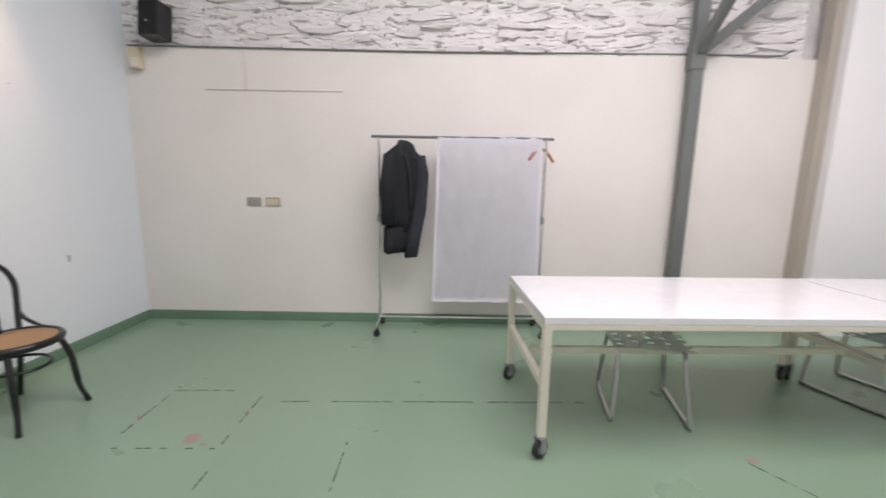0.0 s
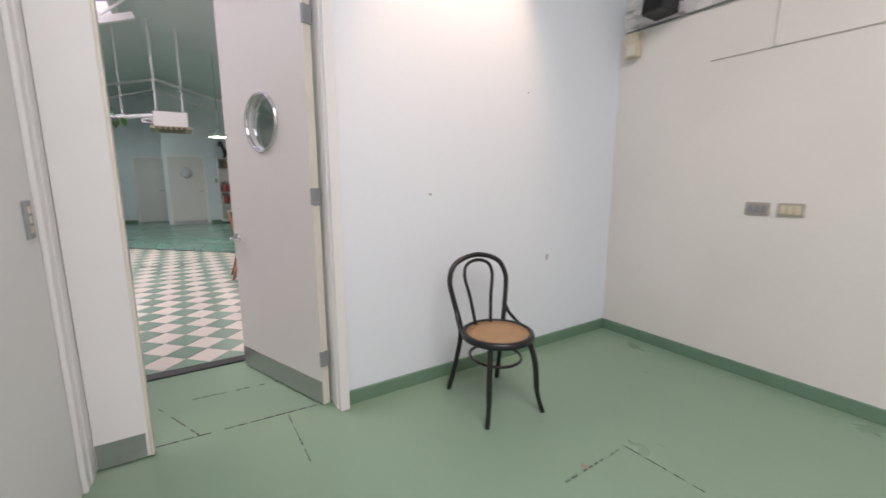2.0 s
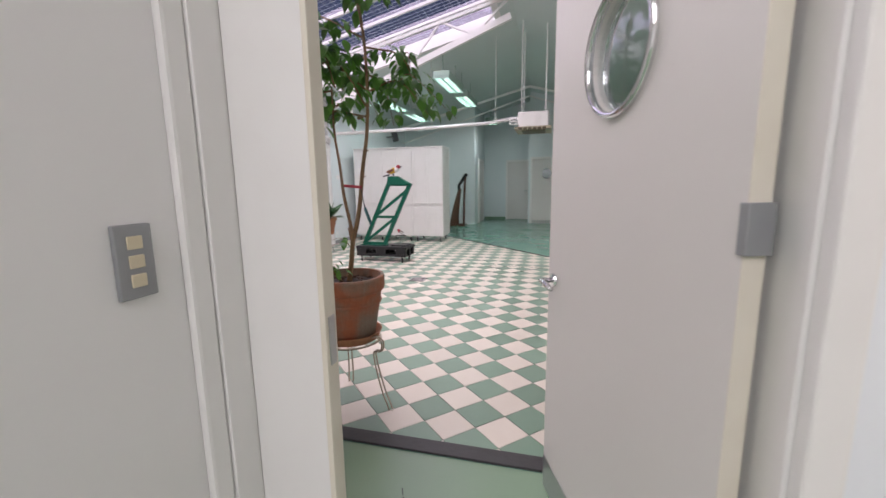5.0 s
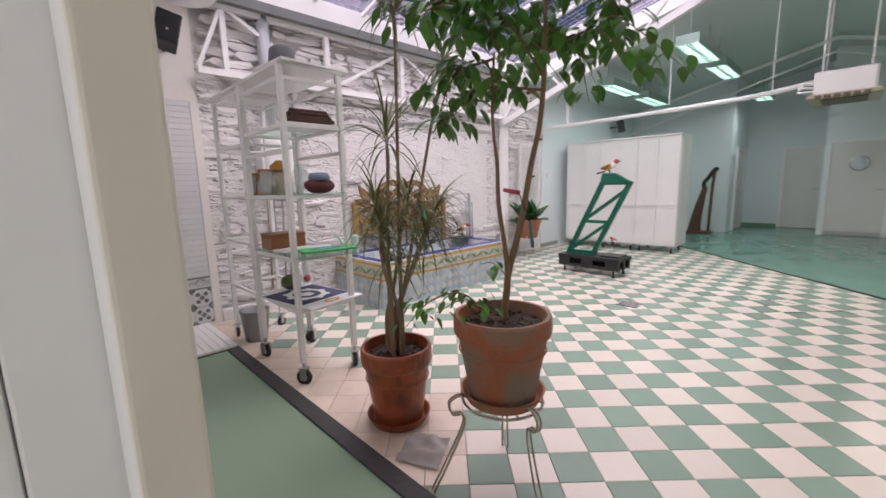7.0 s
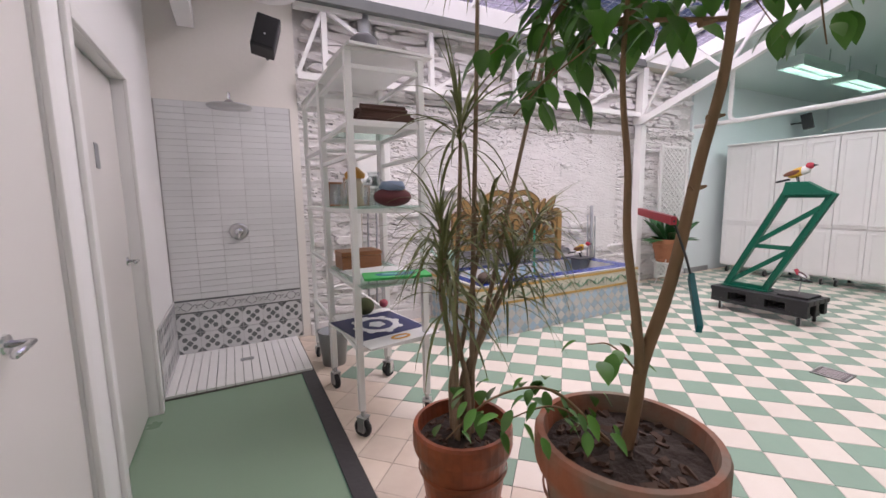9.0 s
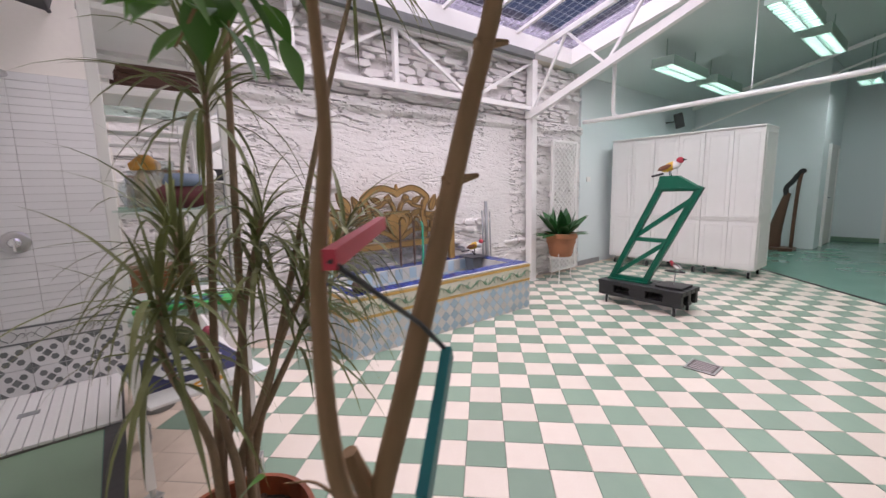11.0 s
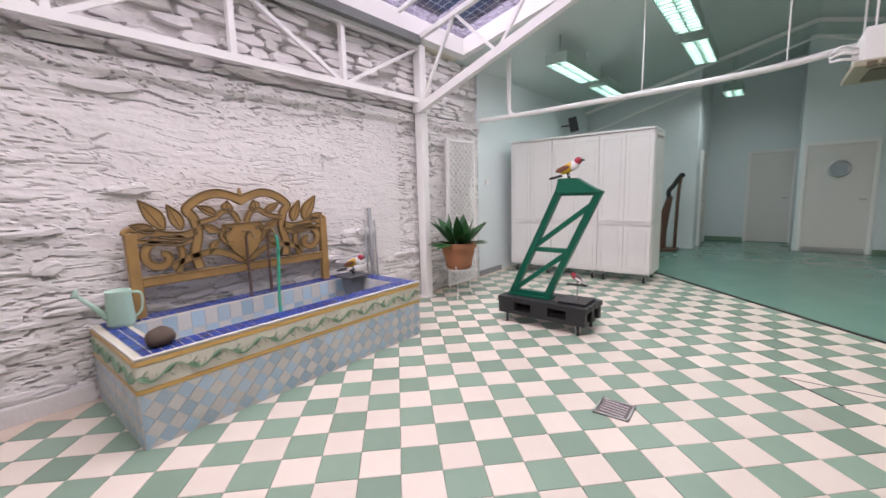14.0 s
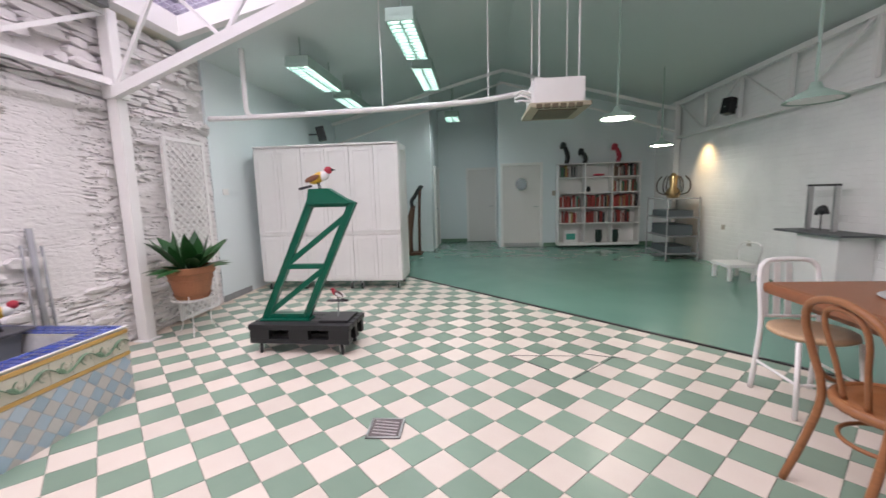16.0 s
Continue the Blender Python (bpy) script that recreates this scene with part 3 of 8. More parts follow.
# ---- tiled water basin ----
TUB = (-7.48, -5.30, -3.64, -2.69, 0.52)
W, D, H = TUB[1] - TUB[0], TUB[3] - TUB[2], TUB[4]
basin = thing("water_basin", pose(TUB[0], TUB[3], 0), "long tiled water basin with a painted scroll border", "basin")
RIM = 0.17
body = box((0, -RIM, 0), (W, 0, H - 0.014))
add_box(body, (0, -D, 0), (W, -D + RIM, H - 0.014)), add_box(body, (0, -D + RIM, 0), (RIM, -RIM, H - 0.014)), add_box(body, (W - RIM, -D + RIM, 0), (W, -RIM, H - 0.014))
part("body", body, M["stone_joint"], basin)
part("basin_floor", box((RIM, -D + RIM, 0.0), (W - RIM, -RIM, 0.12)), plain("pale_blue_tile_floor", (0.45, 0.55, 0.66)), basin)
M["tile_blue"] = material("pale_blue_glazed_tile", (0.36, 0.48, 0.57), 0.28, stain=0.45, stain_scale=5, second=(0.50, 0.52, 0.50), per_object=0.14, grain=0.1, bump=0.05)
M["tile_grey"] = material("pale_grey_glazed_tile", (0.56, 0.55, 0.52), 0.28, stain=0.45, stain_scale=5, second=(0.46, 0.44, 0.42), per_object=0.08, grain=0.1, bump=0.05)
M["tile_cobalt"] = material("cobalt_glazed_tile", (0.03, 0.055, 0.24), 0.2, stain=0.3, stain_scale=9, second=(0.07, 0.10, 0.32), per_object=0.25, bump=0.04)
M["tile_yellow"] = material("yellow_glazed_tile", (0.56, 0.36, 0.11), 0.3, stain=0.4, stain_scale=9, second=(0.44, 0.27, 0.09), bump=0.05)
M["tile_ivory"] = material("ivory_glazed_tile", (0.62, 0.60, 0.50), 0.28, stain=0.3, stain_scale=6, second=(0.5, 0.47, 0.38), per_object=0.05, bump=0.05)
M["scroll_green"] = material("green_scroll_glaze", (0.20, 0.32, 0.21), 0.3, stain=0.4, stain_scale=20)


def clip_poly(poly, x0, x1, z0, z1):
    for axis, lim, sign in ((0, x0, 1), (0, x1, -1), (1, z0, 1), (1, z1, -1)):
        out = []
        for i, p in enumerate(poly):
            q = poly[(i + 1) % len(poly)]
            a, b = sign * (p[axis] - lim), sign * (q[axis] - lim)
            if a >= 0:
                out.append(p)
            if a * b < 0:
                s = a / (a - b)
                out.append((p[0] + (q[0] - p[0]) * s, p[1] + (q[1] - p[1]) * s))
        poly = out
    return poly


def diamond_face(length, z0, z1, place, size=0.106):
    """Diagonal chequer of glazed tiles on an upright face; place puts (along, out, up) into the basin's frame."""
    h = size / 2 - 0.0012
    for i in range(-1, int(length / size * 2) + 2):
        for j in range(-1, int((z1 - z0) / size * 2) + 2):
            if (i + j) % 2:
                continue
            cx, cz = i * size / 2, z0 + j * size / 2
            poly = clip_poly([(cx - h, cz), (cx, cz - h), (cx + h, cz), (cx, cz + h)], 0.002, length - 0.002, z0, z1)
            if len(poly) < 3:
                continue
            ob = part("tile", add_plate(bmesh.new(), poly, -0.004, 0.005), M["tile_blue" if i % 2 else "tile_grey"], basin)
            ob.matrix_basis = place


for length in (W, D):
    flip = Matrix.Diagonal((1, -1, 1, 1))
    m = (pose(0, 0, 0) @ flip @ Matrix.Diagonal((1, -1, 1, 1))) if length == W else pose(W, -D, 0, 0, 0, 90) @ flip
    diamond_face(length, 0.0, 0.315, m)
    for z0, z1 in ((0.318, 0.342), (0.472, 0.497)):
        ob = part("yellow_trim", box((0.0, -0.003, z0), (length, 0.009, z1), 0.003), M["tile_yellow"], basin)
        ob.matrix_basis = m
    n = round(length / 0.128)
    for k in range(n):
        ob = part("border_tile", box((k * length / n + 0.001, -0.003, 0.344), ((k + 1) * length / n - 0.001, 0.006, 0.470), 0.001), M["tile_ivory"], basin)
        ob.matrix_basis = m
    bm = bmesh.new()
    wave = length / max(1, round(length / 0.256))
    add_tube(bm, [(x * length / 120, 0.006, 0.407 + 0.034 * math.sin(x * length / 120 / wave * 2 * math.pi)) for x in range(121)], 0.016, 6, flat=0.2)
    for k in range(int(length / wave * 2)):
        cx, s = (k + 0.5) * wave / 2, 1 if k % 2 == 0 else -1
        add_tube(bm, [(x, 0.006, z) for x, _, z in arc(cx, 0.407 - s * 0.004, 0.03, 200 * s, -70 * s, 12)], [0.004 + 0.0005 * i for i in range(12)], 5, flat=0.3)
        bmesh.ops.create_uvsphere(bm, u_segments=8, v_segments=5, radius=1, matrix=Matrix.Translation((cx + 0.03, 0.006, 0.407 + s * 0.012)) @ Matrix.Rotation(s * 0.6, 4, 'Y') @ Matrix.Diagonal((0.034, 0.003, 0.016, 1)))
    ob = part("scroll_pattern", bm, M["scroll_green"], basin, "green painted scroll", True)
    ob.matrix_basis = m
    bm = bmesh.new()
    for k in range(int(length / wave * 2)):
        bmesh.ops.create_uvsphere(bm, u_segments=8, v_segments=5, radius=1, matrix=Matrix.Translation(((k + 0.5) * wave / 2, 0.007, 0.407)) @ Matrix.Diagonal((0.014, 0.003, 0.014, 1)))
    ob = part("flower_pattern", bm, M["tile_ivory"], basin, "ivory painted flowers", True)
    ob["kind"] = "stuff"
    ob.matrix_basis = m
# cobalt rim tiles with pale joints
part("rim_bed", add_box(add_box(add_box(box((0, -RIM, H - 0.014), (W, 0, H - 0.006)), (0, -D, H - 0.014), (W, -D + RIM, H - 0.006)), (0, -D + RIM, H - 0.014), (RIM, -RIM, H - 0.006)), (W - RIM, -D + RIM, H - 0.014), (W, -RIM, H - 0.006)), M["tile_ivory"], basin)
t = 0.052
tile_me = finish(box((0.004, 0.004, 0), (t - 0.004, t - 0.004, 0.007), 0.0012), "rim_tile", M["tile_cobalt"])
for i in range(int(W / t)):
    for j in range(int(D / t)):
        x, y = i * t + 0.01, -D + j * t + 0.01
        if RIM - 0.03 < x < W - RIM - 0.02 and -D + RIM - 0.03 < y < -RIM - 0.02:
            continue
        ob = new("tile", tile_me)
        ob.parent, ob.location = basin, (x, y, H - 0.007)
part("rim_edge", tube([(0, 0.004, H - 0.004), (W, 0.004, H - 0.004), (W + 0.004, -D, H - 0.004)], 0.006, 6), M["white_paint"], basin, "white rounded rim edge")
# inner lining, lighter diamonds
for i in range(20):
    for j in range(3):
        x = RIM + i * (W - 2 * RIM) / 20
        part("lining_tile", box((x + 0.001, -D + RIM - 0.002, 0.13 + j * 0.125), (x + (W - 2 * RIM) / 20 - 0.001, -D + RIM + 0.006, 0.253 + j * 0.125), 0.001), M["tile_blue" if (i + j) % 2 else "tile_grey"], basin)

# ---- carved headboard behind the basin ----
def ribbon(bm, pts, width, y0, y1, taper=1.0):
    """A flat sawn band of the given width along points (x, z)."""
    n = len(pts)
    left, right = [], []
    for i, (x, z) in enumerate(pts):
        (ax, az), (bx, bz) = pts[max(0, i - 1)], pts[min(n - 1, i + 1)]
        d = math.hypot(bx - ax, bz - az) or 1.0
        w = width / 2 * (1 + (taper - 1) * i / (n - 1))
        left.append((x - (bz - az) / d * w, z + (bx - ax) / d * w))
        right.append((x + (bz - az) / d * w, z - (bx - ax) / d * w))
    f = [[bm.verts.new((x, y, z)) for x, z in side] for y in (y0, y1) for side in (left, right)]
    for i in range(n - 1):
        for p, q in ((0, 1), (2, 3), (0, 2), (1, 3)):
            bm.faces.new((f[p][i], f[p][i + 1], f[q][i + 1], f[q][i]))
    for i in (0, n - 1):
        bm.faces.new((f[0][i], f[1][i], f[3][i], f[2][i]))
    return left, right


def headboard():
    t = thing("carved_headboard", pose(-7.11, -3.56, 0.51), "ochre gold carved wooden headboard on the basin rim", "headboard")
    w = 1.59
    c = w / 2

    def outline(pts, closed=False):
        part("carved_edge", tube([(x, 0.021, z) for x, z in pts], 0.0065, 5, closed), M["gold_dark"], t, "dark carved outline")

    def band(pts, width=0.055, taper=1.0, lift=0.0):
        line = [(p.x, p.z) for p in curve_pts([(x, 0, z) for x, z in pts], 7)]
        bm = bmesh.new()
        left, right = ribbon(bm, line, width, -0.018 + lift, 0.020 + lift, taper)
        part("scroll", bm, M["gold"], t)
        outline(left), outline(right)

    def leaf(x, z, angle, length, s):
        ca, sa = math.cos(radians(angle)), math.sin(radians(angle))
        up = [(k / 12 * length, 0.24 * length * math.sin(math.pi * (k / 12) ** 0.75)) for k in range(13)]
        shape = up + [(u, -0.7 * v) for u, v in up[-2:0:-1]]
        poly = [(c + s * (x + u * ca - v * sa), z + u * sa + v * ca) for u, v in shape]
        part("leaf", add_plate(bmesh.new(), poly if s > 0 else poly[::-1], -0.014, 0.020), M["gold"], t)
        outline(poly, True)
        part("leaf_vein", tube([(c + s * (x + u * ca), 0.021, z + u * sa) for u in (0.1 * length, 0.8 * length)], 0.004, 5), M["gold_dark"], t, "dark carved vein")

    for s in (-1, 1):
        part("post", box((c + s * 0.76 - 0.035, -0.025, 0), (c + s * 0.76 + 0.035, 0.03, 0.60), 0.008), M["gold"], t)
        part("post_cap", tube(arc(c + s * 0.76, 0.59, 0.035, 0, 180, 9), 0.02, 8), M["gold"], t, smooth=True)

        def X(pts):
            return [(c + s * x, z) for x, z in pts]
        band(X([(0.0, 0.80), (0.06, 0.83), (0.18, 0.86), (0.30, 0.83), (0.40, 0.75), (0.36, 0.68), (0.34, 0.56), (0.37, 0.42), (0.35, 0.30)]), 0.06)
        band(X([(0.73, 0.58), (0.66, 0.60), (0.55, 0.57), (0.44, 0.56), (0.35, 0.58)]), 0.05)
        band(X([(0.73, 0.545), (0.60, 0.52), (0.47, 0.50), (0.38, 0.52)]), 0.03)
        band(X([(0.0, 0.315), (0.06, 0.33), (0.12, 0.37), (0.24, 0.41), (0.36, 0.40), (0.46, 0.37), (0.53, 0.33)]), 0.045)
        spiral = [(0.59 + (0.145 - 0.012 * k) * math.cos(2.3 - 0.62 * k), 0.42 + (0.135 - 0.011 * k) * math.sin(2.3 - 0.62 * k)) for k in range(12)]
        band(X(spiral), 0.055, 0.75)
        band(X([(0.50, 0.29), (0.47, 0.36), (0.46, 0.44), (0.48, 0.52)]), 0.035)
        band(X([(0.03, 0.62), (0.07, 0.70), (0.14, 0.72), (0.22, 0.67), (0.34, 0.64)]), 0.035)
        band(X([(0.08, 0.60), (0.14, 0.585), (0.175, 0.53), (0.14, 0.47), (0.09, 0.45)]), 0.028)
        for x, z, angle, ln in ((0.56, 0.61, 58, 0.25), (0.45, 0.60, 68, 0.20), (0.62, 0.60, 22, 0.15), (0.20, 0.69, 32, 0.15), (0.30, 0.62, 205, 0.15), (0.09, 0.70, 80, 0.10), (0.42, 0.52, 12, 0.14), (0.20, 0.50, -55, 0.13)):
            leaf(x, z, angle, ln, s)
        ring = [(c + s * 0.115 + 0.035 * math.cos(k * math.pi / 8), 0.755 + 0.032 * math.sin(k * math.pi / 8)) for k in range(16)]
        part("rosette_knob", add_plate(bmesh.new(), ring, -0.01, 0.024), M["gold"], t)
        outline(ring, True)
    part("rail", box((0.07, -0.018, 0.215), (w - 0.07, 0.025, 0.285), 0.006), M["gold"], t)
    for z in (0.222, 0.278):
        part("carved_edge", tube([(0.07, 0.026, z), (w - 0.07, 0.026, z)], 0.005, 5), M["gold_dark"], t, "dark carved line")
    urn = [(0.0, 0.30), (0.03, 0.33), (0.09, 0.39), (0.135, 0.46), (0.15, 0.53), (0.13, 0.56), (0.10, 0.565), (0.10, 0.585), (0.15, 0.59), (0.15, 0.615)]
    poly = [(c + x, z) for x, z in urn] + [(c - x, z) for x, z in urn[:0:-1]]
    part("urn", add_plate(bmesh.new(), poly, -0.02, 0.026), M["gold"], t, "flat carved urn")
    part("carved_edge", tube([(x, 0.027, z) for x, z in poly], 0.0065, 5, True), M["gold_dark"], t, "dark carved outline")
    tip = [(c - 0.07, 0.80), (c - 0.02, 0.83), (c, 0.90), (c + 0.02, 0.83), (c + 0.07, 0.80), (c, 0.76)]
    part("finial", add_plate(bmesh.new(), tip, -0.016, 0.026), M["gold"], t)
    return t


headboard()

# ---- taps, hose, can, stone, birds, rods round the basin ----
for x, r in ((-6.31, 0.012), (-6.49, 0.012)):
    t = thing("standpipe", pose(x, -3.50, 0.51), "rusty upright water pipe with a bent brass spout", "pipe")
    part("riser", tube([(0, 0, 0), (0, 0, 0.52)], r, 8), plain("rusty_iron", (0.10, 0.06, 0.045)), t)
    part("spout", tube(curve_pts([(0, 0, 0.51), (0, 0.05, 0.55), (0, 0.11, 0.54), (0, 0.13, 0.50)], 5), r * 1.1, 8), plain("dull_brass", (0.28, 0.2, 0.1), 0.35, 0.8), t)
    part("tap_handle", tube([(-0.035, 0.02, 0.555), (0.035, 0.02, 0.555)], 0.008, 6), plain("dull_brass", (0.28, 0.2, 0.1)), t)
hose = part("garden_hose", tube(curve_pts([(-6.49, -3.36, 1.01), (-6.48, -3.32, 0.95), (-6.45, -3.28, 0.75), (-6.39, -3.2, 0.52), (-6.35, -3.10, 0.30), (-6.39, -3.05, 0.13)], 6), 0.013, 8), plain("green_hose", (0.03, 0.26, 0.17), 0.35), None, "", True)
tagged(hose, "green rubber hose hanging from the tap into the basin", "hose")
can = thing("watering_can", pose(-5.43, -3.46, 0.52) @ Matrix.Diagonal((0.82, 0.82, 1.18, 1)), "pale green enamel watering can on the basin rim", "watering can")
MINT = plain("mint_enamel", (0.42, 0.60, 0.50), 0.35)
part("can_body", lathe([(0, 0.0), (0.085, 0.0), (0.095, 0.02), (0.085, 0.19), (0.088, 0.20), (0.078, 0.20), (0.08, 0.03), (0, 0.025)], 24), MINT, can, smooth=True)
part("spout", tube([(0.08, 0, 0.05), (0.16, 0, 0.13), (0.25, 0, 0.21)], [0.022, 0.016, 0.012], 10), MINT, can, smooth=True)
part("rose", lathe([(0.012, 0), (0.035, 0.03), (0, 0.035)], 14, pose(0.24, 0, 0.2, 0, 50, 0)), MINT, can, smooth=True)
part("handle", tube(curve_pts([(-0.08, 0, 0.18), (-0.15, 0, 0.16), (-0.14, 0, 0.07), (-0.085, 0, 0.03)], 6), 0.008, 8), MINT, can, smooth=True)
bm = ball(0.085, 0.065, 0.055, pose(0, 0, 0.045), 16)
for v in bm.verts:
    v.co *= 1 + 0.18 * noise.noise(v.co * 14)
    v.co.z = max(v.co.z, 0)
stone = part("stone", bm, plain("brown_stone", (0.09, 0.065, 0.05), 0.85), None, "", True)
stone.matrix_world = pose(-5.46, -2.82, 0.519, 0, 0, 20)
tagged(stone, "rough dark brown stone on the basin rim", "stone")
planter = thing("grey_plastic_box", pose(-7.22, -3.32, 0.0), "grey plastic box hung inside the basin", "box")
part("box_body", add_lathe(bmesh.new(), [(0.08, 0.36), (0.11, 0.54), (0.10, 0.54), (0.075, 0.38), (0, 0.38)], 4, pose(0, 0, 0, 0, 0, 45)), plain("grey_plastic", (0.16, 0.17, 0.19)), planter)
part("lid", box((-0.13, -0.12, 0.54), (0.13, 0.12, 0.556), 0.004), plain("dark_plastic", (0.06, 0.06, 0.07)), planter)
part("stem", tube([(0.02, 0, 0.12), (0.02, 0, 0.37)], 0.03, 8), plain("grey_plastic", (0.16, 0.17, 0.19)), planter)
part("perch", tube([(-0.02, 0, 0.555), (0.0, 0, 0.60), (0.06, 0.05, 0.61)], 0.012, 8), M["black_wood"], planter)
bird("bird_ornament", pose(-7.22, -3.31, 0.60, 0, 0, 130), "yellow painted bird with a red head on a perch")
for x, h, r in ((-7.74, 0.66, 0.022), (-7.81, 0.52, 0.010), (-7.67, 0.54, 0.010)):
    rod = part("metal_rod", tube([(x, -3.60, 0.0), (x, -3.63, 0.52 + h)], r, 8), M["grey_metal"], None, "", True)
    tagged(rod, "grey metal rod leaning against the stone wall", "rod", "rods by the basin")

# ---- tall white cupboards: three units ----
CAB_Y = [-3.49, -2.79, -2.09, -1.39]


def cupboard(y0, y1, last):
    t = thing("white_cupboard", pose(-10.65, y0, 0), "tall white panelled cupboard with moulded doors on castors", "cupboard", "row of white cupboards")
    w = y1 - y0
    part("body", box((-0.62, 0.002, 0.13), (-0.022, w - 0.002, 2.07), 0.004), M["white_paint"], t)
    for a, b in ((0.004, w / 2 - 0.002), (w / 2 + 0.002, w - 0.004)):
        for z0, z1, nm in ((0.15, 0.80, "lower_door"), (0.82, 2.05, "upper_door")):
            d = part(nm, box((-0.022, a, z0), (0, b, z1), 0.003), M["white_paint"], t)
            bm = bmesh.new()
            i = 0.05
            for lo, hi in (((0, a + i, z0 + i), (0.008, b - i, z0 + i + 0.012)), ((0, a + i, z1 - i - 0.012), (0.008, b - i, z1 - i)), ((0, a + i, z0 + i), (0.008, a + i + 0.012, z1 - i)), ((0, b - i - 0.012, z0 + i), (0.008, b - i, z1 - i))):
                add_box(bm, lo, hi, 0.003)
            part("moulding", bm, M["white_paint"], d)
    part("cornice", box((-0.63, -0.002, 2.07), (0.012, w + 0.002, 2.095), 0.006), M["white_paint"], t)
    part("dado_rail", box((0.0, 0.006, 0.86), (0.012, w - 0.006, 0.885), 0.004), M["white_paint"], t)
    if last:
        for z0, z1 in ((0.2, 0.8), (0.9, 2.0)):
            bm = bmesh.new()
            for lo, hi in (((-0.56, w, z0), (-0.06, w + 0.008, z0 + 0.015)), ((-0.56, w, z1), (-0.06, w + 0.008, z1 + 0.015)), ((-0.56, w, z0), (-0.545, w + 0.008, z1)), ((-0.075, w, z0), (-0.06, w + 0.008, z1))):
                add_box(bm, lo, hi, 0.003)
            part("side_moulding", bm, M["white_paint"], t)
    for x in (-0.54, -0.08):
        for y in (0.08, w - 0.08):
            castor(t, x, y, 0.045, 0.13)


for i in range(3):
    cupboard(CAB_Y[i], CAB_Y[i + 1], i == 2)

# ---- black pallet trolley with the leaning green steel frame ----
pallet = thing("pallet_trolley", pose(-8.25, -2.29, 0, 0, 0, -2), "black plastic pallet on castors carrying a green frame", "trolley")
for x in (-0.40, -0.23, -0.06):
    part("runner", box((x - 0.03 if x > -0.4 else x, 0.0, 0.10), (x + 0.06, 0.90, 0.14), 0.006), M["black"], pallet)
    for y in (0.0, 0.36, 0.72):
        part("block", box((x, y, 0.138), (x + 0.06, y + 0.18, 0.225), 0.008), M["black"], pallet)
for k in range(4):
    part("deck_board", box((-0.41 + k * 0.104, -0.01, 0.222), (-0.312 + k * 0.104, 0.91, 0.268), 0.006), M["black"], pallet)
for x in (-0.35, -0.04):
    for y in (0.08, 0.82):
        castor(pallet, x, y, 0.045, 0.102, turn=30)
frame_thing = thing("green_steel_frame", pose(-8.385, -2.235, 0.269), "leaning green painted steel lattice stand", "stand")
DEEP, LEAN, SPAN = 0.055, 0.475, 0.375


def lean(y, z):
    return Vector((-DEEP / 2, 0.025 + y + LEAN * z, 0.012 + z))


part("base_plate", box((-DEEP - 0.05, -0.01, 0.0), (0.03, 0.45, 0.012), 0.003), M["green_steel"], frame_thing)
for y in (0.0, SPAN):
    part("leg", bar(bmesh.new(), lean(y, 0), lean(y, 1.03), DEEP, 0.06), M["green_steel"], frame_thing)
    for x in (-DEEP - 0.002, 0.002):
        part("leg_flange", bar(bmesh.new(), lean(y - 0.018, 0.01) + Vector((x + DEEP / 2, 0, 0)), lean(y - 0.018, 1.02) + Vector((x + DEEP / 2, 0, 0)), 0.008, 0.010), M["green_steel"], frame_thing)
for z in (0.022, 0.47, 1.005):
    part("crossbar", bar(bmesh.new(), lean(0.02, z), lean(SPAN - 0.02, z), DEEP * 0.8, 0.042), M["green_steel"], frame_thing)
for z in (0.05, 0.50):
    part("brace", bar(bmesh.new(), lean(0.015, z), lean(SPAN - 0.015, z + 0.40), DEEP * 0.6, 0.045), M["green_steel"], frame_thing)
for y in (0.0, 0.22, 0.42):
    for x in (-DEEP - 0.03, 0.015):
        part("bolt", lathe([(0.008, 0.012), (0.008, 0.02), (0, 0.022)], 6, pose(x, y + 0.01, 0)), M["green_steel"], frame_thing)
bm = bmesh.new()
top = [(0.49, 1.035), (0.88, 1.035), (0.685, 1.155), (0.515, 1.155)]
a = [bm.verts.new((-DEEP - 0.015, y, z)) for y, z in top]
b = [bm.verts.new((0.015, y, z)) for y, z in top]
bm.faces.new(a), bm.faces.new(b[::-1])
for i in range(4):
    bm.faces.new((a[i], b[i], b[(i + 1) % 4], a[(i + 1) % 4]))
part("cap", bm, M["green_steel"], frame_thing)
part("cap_rim", box((-DEEP - 0.02, 0.48, 1.022), (0.02, 0.89, 1.036), 0.003), M["green_steel"], frame_thing)
bird("bird_ornament", pose(-8.405, -1.64, 1.425, 0, 0, 84) @ Matrix.Scale(1.2, 4), "yellow bird figure with a red head on the green frame")
slab = thing("black_slate", pose(-8.44, -1.55, 0.268), "thin black slab with a small bird stand", "slab")
part("plate", box((-0.14, -0.13, 0), (0.14, 0.13, 0.022), 0.004), M["black"], slab)
part("stem", tube([(0, 0, 0.02), (0, 0.01, 0.165)], 0.006, 6), M["grey_metal"], slab)
part("perch", box((-0.03, -0.09, 0.16), (0.03, 0.09, 0.17), 0.003), M["black"], slab)
bird("bird_ornament", pose(-8.44, -1.54, 0.438, 0, 0, 250) @ Matrix.Scale(0.7, 4), "small grey bird figure with a crimson breast", True)

